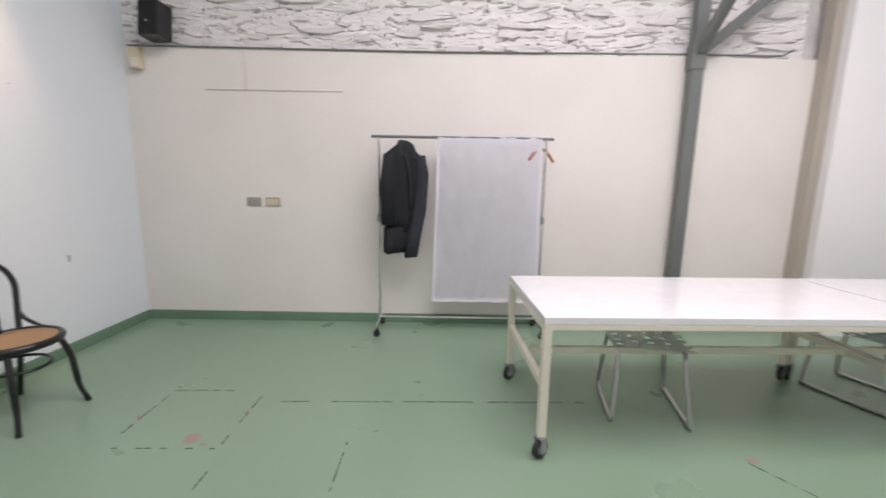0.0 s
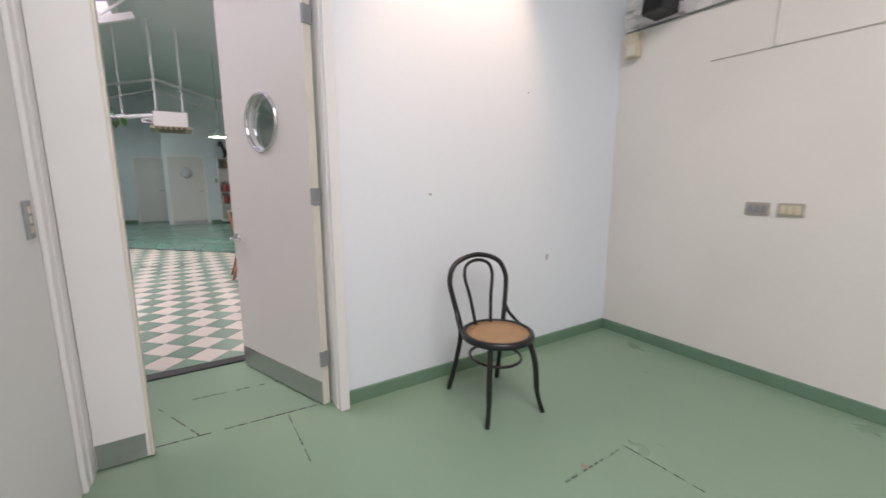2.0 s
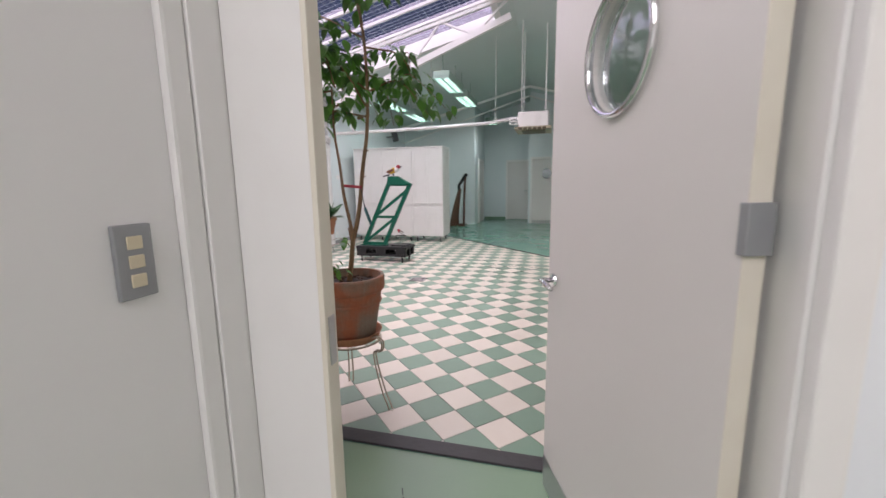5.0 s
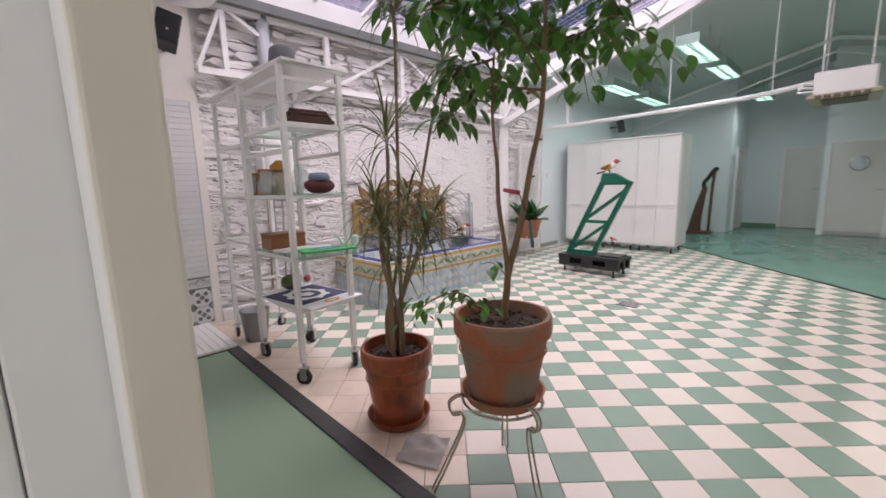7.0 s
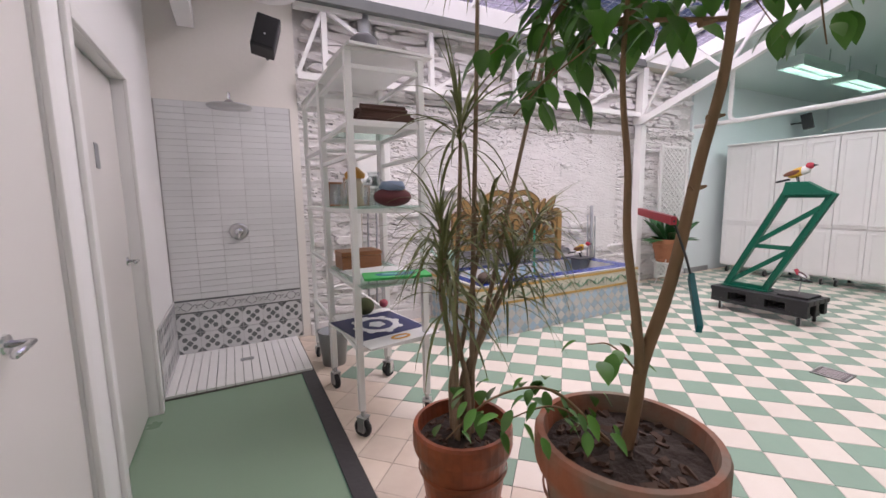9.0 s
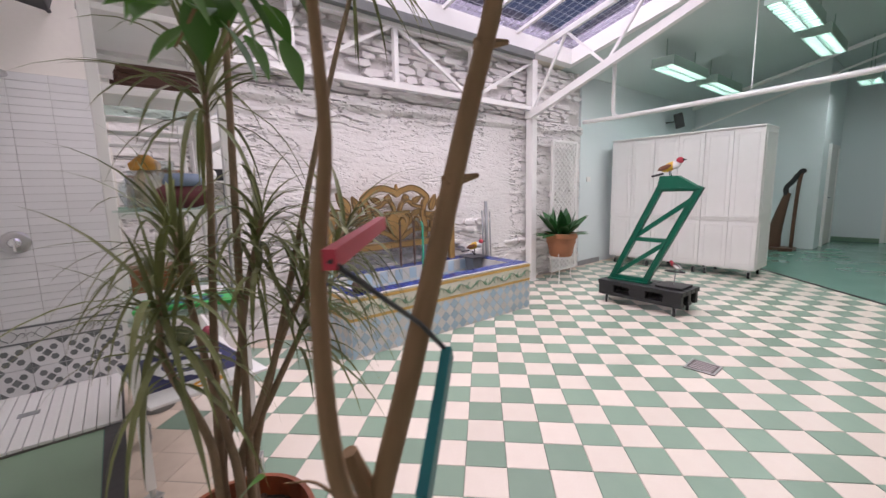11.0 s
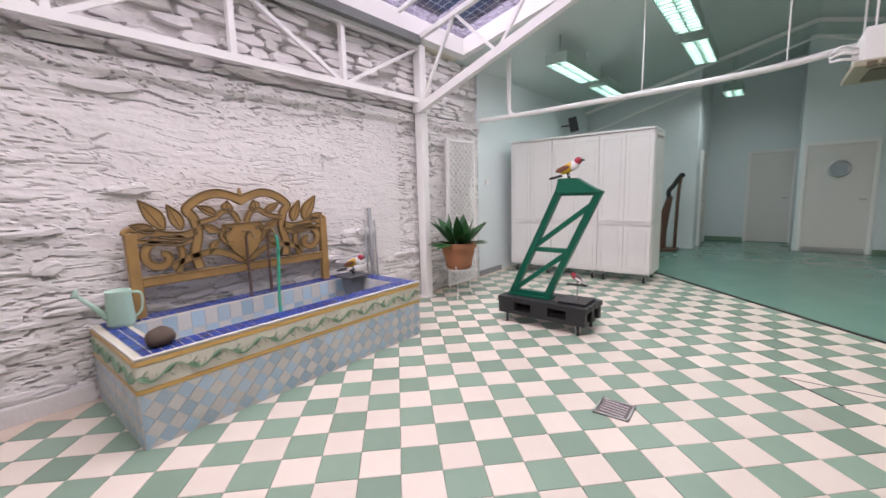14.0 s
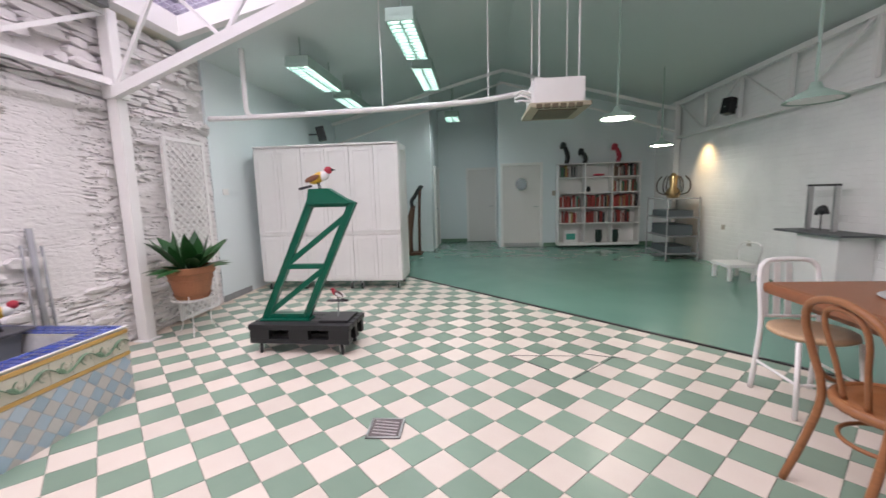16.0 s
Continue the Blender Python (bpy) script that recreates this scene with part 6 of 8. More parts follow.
part("frame_top", box((-0.25, -0.035, 0.56), (0.25, 0.035, 0.585), 0.003), M["black"], fs)
part("figure", add_tube(ball(0.07, 0.04, 0.05, pose(0, 0, 0.25)), curve_pts([(-0.10, 0, 0.20), (-0.05, 0, 0.28), (0.05, 0, 0.30), (0.11, 0, 0.22)], 4), 0.022, 8), M["black"], fs, smooth=True)
part("rod", tube([(0, 0, 0), (0, 0, 0.22)], 0.008, 6), M["black"], fs)
bench = thing("low_white_bench", pose(-11.25, 3.45, 0), "low white stool with thick legs and a back rail", "stool")
part("seat", box((-0.24, -0.20, 0.19), (0.24, 0.20, 0.24), 0.01), M["white_paint"], bench)
for x in (-0.19, 0.19):
    for y in (-0.16, 0.16):
        part("leg", lathe([(0.028, 0), (0.03, 0.1), (0.026, 0.2)], 12, pose(x, y, 0)), M["white_paint"], bench)
part("back_rail", tube(curve_pts([(-0.22, 0.18, 0.24), (-0.22, 0.22, 0.48), (0.0, 0.25, 0.52), (0.22, 0.22, 0.48), (0.22, 0.18, 0.24)], 6), 0.014, 8), M["white_paint"], bench, smooth=True)
for x, z in ((-12.4, 0.62), (-11.7, 0.42)):
    plate = part("wall_socket", box((x, WALL_N - 0.012, z), (x + 0.09, WALL_N, z + 0.08), 0.003), M["socket_grey"])
    tagged(plate, "grey socket plate on the white brick wall", "socket", "sockets on the brick wall")

# ---- dining corner: table, bentwood chairs, white metal chair ----
dt = thing("dining_table", pose(-6.75, 2.15, 0), "red-brown wooden table with thick rounded edge", "table")
bm = box((-0.9, -0.68, 0.685), (0.9, 0.68, 0.757), 0.028)
part("tabletop", bm, M["table_wood"], dt)
part("apron", box((-0.75, -0.52, 0.61), (0.75, 0.52, 0.70), 0.005), M["table_wood"], dt)
for x in (-0.55, 0.55):
    part("leg", lathe([(0.10, 0), (0.11, 0.04), (0.065, 0.12), (0.06, 0.5), (0.09, 0.60), (0.09, 0.62)], 18, pose(x, 0.0, 0.012)), M["table_wood"], dt, smooth=True)
dish = part("serving_tray", lathe([(0, 0.006), (0.19, 0.006), (0.20, 0.012), (0.205, 0.010), (0.19, 0), (0, 0)], 30), plain("pale_grey_tray", (0.42, 0.43, 0.44), 0.3))
dish.matrix_world = pose(-7.15, 1.95, 0.756)
tagged(dish, "round pale grey tray on the wooden table", "tray")


def bentwood(m, wood, seat_mat, label, group):
    """A bentwood chair; the seat's front looks along -y, the back stands at +y."""
    t = thing("bentwood_chair", m, label, "chair", group)
    ring = [(0.20 * math.cos(a / 14 * math.pi), 0.20 * math.sin(a / 14 * math.pi), 0.445) for a in range(28)]
    part("seat_ring", tube(ring, 0.019, 8, True, 1.2), M[wood], t, smooth=True)
    part("seat", lathe([(0, 0.447), (0.12, 0.449), (0.185, 0.458), (0.187, 0.45), (0, 0.438)], 30), M[seat_mat], t, "woven cane seat" if seat_mat == "cane" else "pressed wooden seat", True)
    for s in (-1, 1):
        part("front_leg", tube(curve_pts([(s * 0.13, -0.13, 0.435), (s * 0.155, -0.165, 0.30), (s * 0.165, -0.18, 0.12), (s * 0.19, -0.205, 0.0)], 5), [0.017] * 10 + [0.014] * 6, 10), M[wood], t, smooth=True)
    hoop = [(-0.185, 0.28, 0.0), (-0.165, 0.215, 0.22), (-0.155, 0.175, 0.43), (-0.19, 0.205, 0.62), (-0.203, 0.23, 0.74), (-0.15, 0.252, 0.838), (0.0, 0.262, 0.88), (0.15, 0.252, 0.838), (0.203, 0.23, 0.74), (0.19, 0.205, 0.62), (0.155, 0.175, 0.43), (0.165, 0.215, 0.22), (0.185, 0.28, 0.0)]
    part("back_hoop", tube(curve_pts(hoop, 7), 0.016, 10), M[wood], t, smooth=True)
    inner = [(-0.055, 0.165, 0.455), (-0.075, 0.20, 0.62), (-0.10, 0.228, 0.75), (-0.078, 0.244, 0.822), (0.0, 0.25, 0.848), (0.078, 0.244, 0.822), (0.10, 0.228, 0.75), (0.075, 0.20, 0.62), (0.055, 0.165, 0.455)]
    part("inner_hoop", tube(curve_pts(inner, 7), 0.011, 8), M[wood], t, smooth=True)
    for s in (-1, 1):
        part("side_brace", tube(curve_pts([(s * 0.175, 0.195, 0.56), (s * 0.185, 0.16, 0.51), (s * 0.20, 0.10, 0.47), (s * 0.20, 0.03, 0.455)], 5), [0.014] * 5 + [0.011] * 5 + [0.009] * 6, 8), M[wood], t, smooth=True)
    ring = [(0.15 * math.cos(a / 12 * math.pi), 0.02 + 0.165 * math.sin(a / 12 * math.pi), 0.30) for a in range(24)]
    part("leg_ring", tube(ring, 0.009, 8, True), M[wood], t, smooth=True)
    return t


b1 = bentwood(pose(-6.66, 1.37, 0.011, 0, 0, 178), "wood", "wood", "warm brown bentwood chair at the wooden table", "brown chairs at the table")
copy_thing(b1, pose(-6.08, 1.47, 0.011, 0, 0, 186))
wc = thing("white_metal_chair", pose(-7.53, 1.69, 0.011, 0, 0, 88), "white tubular metal chair with a pale wooden seat", "chair")
part("seat", lathe([(0, 0.44), (0.19, 0.44), (0.215, 0.455), (0.21, 0.475), (0.15, 0.468), (0, 0.465)], 28), M["pale_wood"], wc, "pale wooden seat", True)
for s in (-1, 1):
    part("front_leg", tube([(s * 0.16, -0.14, 0.44), (s * 0.18, -0.19, 0.0)], 0.014, 10), M["white_paint"], wc, smooth=True)
    part("side_stretcher", tube([(s * 0.172, -0.17, 0.2), (s * 0.175, 0.18, 0.2)], 0.009, 8), M["white_paint"], wc)
part("back_frame", tube(curve_pts([(-0.18, 0.22, 0.0), (-0.17, 0.18, 0.44), (-0.17, 0.22, 0.75), (-0.15, 0.23, 0.83), (-0.09, 0.235, 0.86), (0.09, 0.235, 0.86), (0.15, 0.23, 0.83), (0.17, 0.22, 0.75), (0.17, 0.18, 0.44), (0.18, 0.22, 0.0)], 6), 0.016, 10), M["white_paint"], wc, smooth=True)
for x in (-0.07, 0.0, 0.07):
    part("back_slat", box((x - 0.02, 0.19, 0.50), (x + 0.02, 0.198, 0.85), 0.003, pose(0, 0, 0, -5, 0, 0) @ pose(0, 0.07, 0)), M["white_paint"], wc)
part("back_rail", tube([(-0.17, 0.19, 0.50), (0.17, 0.19, 0.50)], 0.010, 8), M["white_paint"], wc)
part("front_stretcher", tube([(-0.172, -0.17, 0.2), (0.172, -0.17, 0.2)], 0.009, 8), M["white_paint"], wc)
# cracked tile edges around a patched square in the court
for a, b in (((-8.25, -0.04), (-8.25, 0.52)), ((-8.25, -0.04), (-7.97, 0.24)), ((-8.24, 0.79), (-7.83, 0.38)), ((-8.30, 0.55), (-8.20, 0.88))):
    crack = part("floor_crack", bar(bmesh.new(), (*a, 0.0102), (*b, 0.0102), 0.007, 0.002), M["dark_strip"])
    tagged(crack, "dark open joint round a lifted tile patch", "crack", kind="structure")

# ---- corridor doors, plates ----
for nm, (y0, y1), lev in (("door_store", D1, -0.98), ("door_bath", D2, D2[0] + 0.09)):
    t = thing(nm, pose(WALL_E, y0, 0), "white flush corridor door with a chrome lever", "door")
    t["kind"] = "structure"
    w = y1 - y0
    deep = 0.055 if nm == "door_bath" else 0.01
    part("leaf", box((deep, 0.005, 0.012), (deep + 0.04, w - 0.005, 2.02), 0.002), M["door_paint"], t)
    for a, b in ((-0.06, 0.0), (w, w + 0.06)):
        if nm == "door_bath" or a < 0:
            part("casing", box((-0.022, a, 0), (0.0, b, 2.09), 0.006), M["white_paint"], t)
    part("casing_head", box((-0.022, 0.0, 2.03), (0.0, w, 2.09), 0.006), M["white_paint"], t)
    part("lever", tube([(deep, lev - y0, 1.0), (deep - 0.05, lev - y0, 1.0), (deep - 0.055, lev - y0 + 0.11, 1.0)], 0.009, 8), M["chrome"], t, "chrome lever", True)
    part("rose", lathe([(0, 0.008), (0.025, 0.006), (0.027, 0), (0, 0)], 16, pose(deep, lev - y0, 1.0, 0, -90, 0)), M["chrome"], t)
    pz = 1.56 if nm == "door_bath" else 1.735
    part("pictogram_plate", box((deep - 0.004, w * 0.5 - 0.03, pz - 0.06), (deep, w * 0.5 + 0.03, pz + 0.06), 0.001), M["grey_metal"], t)
for y, z, w, h in ((-0.63, 1.205, 0.19, 0.115), (-0.16, 1.175, 0.15, 0.13)):
    t = thing("switch_plate", pose(WALL_E, y, z), "steel switch plate with small buttons on the corridor wall", "switch", "corridor switch plates")
    part("plate", box((-0.008, -w / 2, -h / 2), (0.0, w / 2, h / 2), 0.002), plain("satin_nickel", (0.34, 0.31, 0.26), 0.4, 0.4), t)
    for k in (-0.03, 0.03):
        part("button", box((-0.012, k - 0.008, -0.012), (-0.008, k + 0.008, 0.012), 0.001), M["ivory"], t)
skirting("baseboard_corridor", (WALL_E - 0.012, D2[1] + 0.06, 0), (WALL_E, D1[0] - 0.06, 0.075), "black", "low black skirting in the corridor")

# ---- shower: tray, tiles, head, valve ----
tray = thing("shower_tray", pose(-3.85, -3.65, 0), "white slatted shower tray with a small drain", "shower tray")
part("base", box((0, 0, 0.0), (0.965, 0.85, 0.012), 0.002), M["grout"], tray)
for k in range(16):
    part("slat", box((k * 0.0603 + 0.002, 0.004, 0.012), (k * 0.0603 + 0.058, 0.846, 0.03), 0.003), M["white_paint"], tray)
part("drain_grate", box((0.40, 0.36, 0.03), (0.50, 0.42, 0.034), 0.002), M["grey_metal"], tray)
sh = thing("rain_shower", pose(-3.42, -3.65, 0), "chrome rain shower head on a wall arm", "shower head")
part("head", lathe([(0, 2.055), (0.15, 2.055), (0.155, 2.065), (0.05, 2.08), (0.02, 2.11), (0, 2.11)], 30, pose(0.0, 0.50, -0.03)), M["steel"], sh, smooth=True)
part("arm", tube(curve_pts([(0, 0, 2.13), (0, 0.20, 2.15), (0, 0.46, 2.14), (0, 0.50, 2.07)], 5), 0.011, 8), M["chrome"], sh, smooth=True)
part("flange", lathe([(0.03, 0), (0.03, 0.008), (0, 0.012)], 18, pose(0, 0, 2.13, -90, 0, 0)), M["chrome"], sh)
valve = thing("shower_valve", pose(-3.42, -3.636, 1.065), "round chrome shower valve on the tiled wall", "valve")
part("plate", lathe([(0.075, 0), (0.073, 0.012), (0.05, 0.016), (0, 0.016)], 28, pose(0, 0, 0, -90, 0, 0)), M["steel"], valve, smooth=True)
part("knob", lathe([(0.035, 0.012), (0.033, 0.05), (0, 0.055)], 20, pose(0, 0, 0, -90, 0, 0)), M["chrome"], valve, smooth=True)
part("grip", box((-0.008, 0.04, -0.06), (0.008, 0.055, 0.0), 0.003), M["chrome"], valve)
dish = thing("dish_lamp", pose(-3.68, -2.55, 2.62), "white shallow dish ceiling lamp", "ceiling lamp")
part("shade", lathe([(0.20, 0.03), (0.17, 0.0), (0.0, -0.01), (0.0, 0.0), (0.16, 0.012), (0.19, 0.035)], 28), M["white_paint"], dish, smooth=True)
part("stem", tube([(0, 0, 0.0), (0, 0, roof_z(-2.55) - 2.62 + 0.01)], 0.012, 8), M["white_paint"], dish)
structure("corridor_beam", box((-3.22, -3.64, 2.72), (-3.10, 0.6, 2.86), 0.006), M["white_wall"], "white boxed beam above the corridor", "beam")

# ---- double door between corridor and studio ----
door = thing("open_door", pose(-2.865, 1.245, 0, 0, 0, 200.5), "grey-white door with a round window, standing open", "door")
door["kind"] = "structure"
LW, DOOR_H = 0.90, 2.50
bm = bmesh.new()
HOLE, HZ = 0.155, 1.64
n = 40
ring = [(0.45 + HOLE * math.cos(a * 2 * math.pi / n), HZ + HOLE * math.sin(a * 2 * math.pi / n)) for a in range(n)]


def to_edge(x, z):
    dx, dz = x - 0.45, z - HZ
    s = min(((LW - 0.45) if dx > 0 else 0.45) / max(abs(dx), 1e-9), ((DOOR_H - HZ) if dz > 0 else (HZ - 0.008)) / max(abs(dz), 1e-9))
    return 0.45 + dx * s, HZ + dz * s


outer = [to_edge(*p) for p in ring]
for y in (0.0, 0.042):
    a = [bm.verts.new((x, y, z)) for x, z in ring]
    b = [bm.verts.new((x, y, z)) for x, z in outer]
    for i in range(n):
        j = (i + 1) % n
        (x0, z0), (x1, z1) = outer[i], outer[j]
        if abs(x0 - x1) > 1e-4 and abs(z0 - z1) > 1e-4:
            cx = LW if max(x0, x1) > LW - 1e-3 else 0.0
            cz = DOOR_H if max(z0, z1) > DOOR_H - 1e-3 else 0.008
            c = bm.verts.new((cx, y, cz))
            bm.faces.new((a[i], a[j], b[j], c, b[i]))
        else:
            bm.faces.new((a[i], a[j], b[j], b[i]))
    if y == 0.0:
        first = a
    else:
        for i in range(n):
            bm.faces.new((first[i], first[(i + 1) % n], a[(i + 1) % n], a[i]))
part("leaf", bm, M["door_paint"], door)
bm = box((0, 0.0005, 0.008), (LW, 0.0415, 0.009))
for lo, hi in (((-0.002, 0, 0.008), (0.0, 0.042, DOOR_H)), ((LW, 0, 0.008), (LW + 0.002, 0.042, DOOR_H)), ((0, 0, DOOR_H), (LW, 0.042, DOOR_H + 0.002))):
    add_box(bm, lo, hi)
part("leaf_edge", bm, M["cream_paint"], door)
for y, s in ((-0.004, -1), (0.046, 1)):
    part("porthole_ring", tube([(0.45 + 0.162 * math.cos(a / 20 * math.pi), y, HZ + 0.162 * math.sin(a / 20 * math.pi)) for a in range(40)], 0.014, 8, True, 0.7), M["chrome"], door, "chrome porthole ring", True)
    part("kick_plate", box((0.005, min(y, y - s * 0.002), 0.012), (LW - 0.005, max(y, y - s * 0.002), 0.15)), M["steel"], door, "brushed steel kick plate")
    part("lever", tube([(LW - 0.06, y, 0.93), (LW - 0.06, y + s * 0.05, 0.93), (LW - 0.17, y + s * 0.052, 0.925)], 0.010, 8), M["chrome"], door, "chrome lever handle", True)
    part("rose", lathe([(0.028, 0), (0.026, 0.008), (0, 0.010)], 18, pose(LW - 0.06, y, 0.93, -90 * s, 0, 0)), M["chrome"], door)
pane = part("porthole_pane", lathe([(0, 0.003), (0.158, 0.003), (0.158, 0), (0, 0)], 32, pose(0.45, 0.020, HZ, -90, 0, 0)), M["glass"], door)
for z in (0.29, 1.22, 2.13):
    part("hinge", box((-0.010, -0.005, z - 0.045), (0.010, 0.047, z + 0.045), 0.002), M["grey_metal"], door)
cas = thing("door_casing", pose(0, 0, 0), "white painted casing of the double door", "door frame")
cas["kind"] = "structure"
part("jamb", box((-2.93, 1.262, 0), (-2.77, 1.292, 2.56), 0.004), M["white_paint"], cas)
part("architrave", box((-2.79, 1.27, 0), (-2.735, 1.325, 2.62), 0.006), M["white_paint"], cas)
part("jamb", box((-2.93, 0.15, 0), (-2.777, 0.178, 2.56), 0.004), M["white_paint"], cas)
part("head", box((-2.93, 0.178, 2.53), (-2.77, 1.262, 2.56), 0.004), M["white_paint"], cas)
part("door_stop", box((-2.775, 0.15, 0), (-2.72, 0.172, 2.62), 0.008), M["white_paint"], cas)
fx = thing("fixed_door_leaf", pose(-2.90, 0.18, 0), "narrow fixed white door leaf with steel kick plate", "door")
fx["kind"] = "structure"
part("leaf", box((0, 0, 0.008), (0.042, 0.20, 2.5), 0.003), M["white_paint"], fx)
part("leaf_edge", box((-0.004, 0.20, 0.008), (0.046, 0.215, 2.5), 0.004), M["cream_paint"], fx, "aged cream meeting edge")
part("kick_plate", box((0.042, 0.004, 0.012), (0.045, 0.188, 0.13)), M["steel"], fx, "brushed steel kick plate")
part("strike_plate", box((0.008, 0.215, 0.88), (0.034, 0.218, 1.0), 0.001), M["steel"], fx)
sw = thing("light_switch", pose(-2.622, 0.15, 1.17), "narrow chrome switch plate with three rockers", "switch")
part("plate", box((-0.035, 0, -0.068), (0.035, 0.011, 0.068), 0.003), M["grey_metal"], sw)
for z in (-0.035, 0.0, 0.035):
    part("rocker", box((-0.014, 0.009, z - 0.012), (0.014, 0.014, z + 0.012), 0.002), M["ivory"], sw)

# ---- studio: black bentwood chair ----
bentwood(pose(-2.335, 2.08, 0, 0, 0, 83) @ Matrix.Scale(0.97, 4), "black_wood", "cane", "black bentwood chair with a woven cane seat by the wall", "")

# ---- clothes rail, coat, plastic sheet, hanger ----
rail = thing("clothes_rail", pose(0.14, 3.50, 0), "chrome clothes rail on small castors", "clothes rail")
for x in (-0.70, 0.72):
    part("upright", tube([(x, 0, 0.10), (x, 0, 1.0)], 0.013, 10), M["chrome"], rail)
    part("upper_upright", tube([(x, 0, 1.0), (x, 0, 1.70)], 0.010, 10), M["chrome"], rail)
    part("collar", lathe([(0.018, 0.98), (0.018, 1.04)], 12, pose(x, 0, 0)), M["grey_metal"], rail)
    part("foot_bar", tube([(x, -0.20, 0.095), (x, 0.15, 0.095)], 0.011, 8), M["chrome"], rail)
    for y in (-0.19, 0.14):
        castor(rail, x, y, 0.03, 0.09, "black")
part("hanging_bar", tube([(-0.76, 0, 1.70), (0.78, 0, 1.70)], 0.012, 10), M["dark_steel"], rail)
part("lower_bar", tube([(-0.70, 0, 0.12), (0.72, 0, 0.12)], 0.009, 8), M["chrome"], rail)


def hanger(x, m_extra=0.0):
    bm = tube(curve_pts([(0, 0, 1.70), (0.014, 0, 1.728), (0.03, 0, 1.70), (0.012, 0, 1.66), (0.012, 0, 1.62)], 5), 0.002, 6)
    return bm


hg = thing("wooden_hanger", pose(0.80, 3.50, -0.005, 0, 0, 25), "orange wooden coat hanger on the rail", "hanger")
part("hook", hanger(0), M["steel"], hg)
part("arms", tube(curve_pts([(-0.10, 0, 1.53), (-0.04, 0, 1.60), (0.012, 0, 1.625), (0.08, 0, 1.60), (0.16, 0, 1.52)], 5), 0.012, 8), plain("orange_wood", (0.45, 0.16, 0.06)), hg, smooth=True)
coat = thing("black_coat", pose(-0.35, 3.50, -0.01, 0, 0, 38) @ Matrix.Diagonal((0.80, 0.80, 1, 1)), "black wool coat hanging askew on the clothes rail", "coat")
DARK_WOOL = plain("dark_grey_wool", (0.022, 0.024, 0.032), 0.9)


def cloth(rows, folds, seed, mat, name):
    """A hanging closed shell: rows of (z, half width, half depth, offset x, offset y), with folds that deepen downwards."""
    bm, rings, n = bmesh.new(), [], 48
    for z, rx, ry, ox, oy in rows:
        low = max(0.0, (1.6 - z))
        ring = []
        for k in range(n):
            a = 2 * math.pi * k / n
            w = 1 + folds * low * math.sin(7 * a + seed) + 0.10 * noise.noise(Vector((3 * math.cos(a), 3 * math.sin(a), z * 3 + seed)))
            ring.append(bm.verts.new((ox + rx * math.cos(a) * w, oy + ry * math.sin(a) * w, z + 0.012 * noise.noise(Vector((a, z, seed))))))
        rings.append(ring)
    for a, b in zip(rings, rings[1:]):
        for k in range(n):
            bm.faces.new((a[k], a[(k + 1) % n], b[(k + 1) % n], b[k]))
    bm.faces.new(rings[0]), bm.faces.new(rings[-1])
    part(name, bm, mat, coat, smooth=True)


cloth([(1.655, 0.05, 0.05, 0.0, 0.0), (1.62, 0.11, 0.07, 0.0, 0.0), (1.57, 0.20, 0.095, 0.0, 0.0), (1.50, 0.235, 0.11, 0.0, 0.0), (1.30, 0.225, 0.115, 0.0, 0.0), (1.05, 0.215, 0.11, 0.01, 0.0), (0.92, 0.215, 0.11, 0.01, 0.0)], 0.10, 1.0, M["coat_black"], "coat_body")
cloth([(0.95, 0.15, 0.10, -0.08, -0.01), (0.80, 0.145, 0.095, -0.09, -0.01), (0.73, 0.14, 0.09, -0.09, -0.01)], 0.12, 2.0, M["coat_black"], "coat_tail")
cloth([(1.56, 0.055, 0.06, 0.17, -0.06), (1.40, 0.075, 0.07, 0.18, -0.09), (1.10, 0.08, 0.07, 0.12, -0.13), (0.85, 0.075, 0.06, 0.04, -0.15), (0.70, 0.075, 0.055, 0.0, -0.15)], 0.05, 3.0, DARK_WOOL, "sleeve")
cloth([(1.56, 0.055, 0.06, -0.19, -0.02), (1.30, 0.07, 0.07, -0.23, -0.04), (0.98, 0.07, 0.06, -0.22, -0.05)], 0.05, 4.0, M["coat_black"], "sleeve")
part("collar", tube(curve_pts([(-0.08, -0.08, 1.54), (-0.07, -0.04, 1.63), (0.0, 0.04, 1.66), (0.07, -0.04, 1.63), (0.09, -0.09, 1.52)], 5), 0.030, 8), DARK_WOOL, coat, smooth=True)
part("lapel", tube(curve_pts([(-0.05, -0.10, 1.56), (-0.01, -0.135, 1.36), (0.0, -0.14, 1.10)], 5), [0.03] * 6 + [0.018] * 5, 8, flat=0.4), DARK_WOOL, coat, smooth=True)
part("label_tag", box((0.19, -0.10, 1.50), (0.215, -0.09, 1.525), 0.002), PRINT_WHITE, coat)
part("hook", hanger(0), M["steel"], coat)
sheet = thing("plastic_sheet", pose(0.10, 3.45, 0), "milky plastic sheet draped over the clothes rail", "plastic sheet")
bm = bmesh.new()
nx, nz = 30, 30
grid = []
for j in range(nz + 1):
    z = 1.722 - (1.722 - 0.28) * j / nz
    grid.append([bm.verts.new((-0.16 - 0.03 * j / nz + (0.88 + 0.05 * j / nz) * i / nx, (0.05 if j == 0 else 0.026) - 0.02 * j / nz + 0.010 * math.sin(i * 0.8 + 0.3 * j) * (j / nz) + 0.006 * noise.noise(Vector((i * 0.35, j * 0.35, 2))), z)) for i in range(nx + 1)])
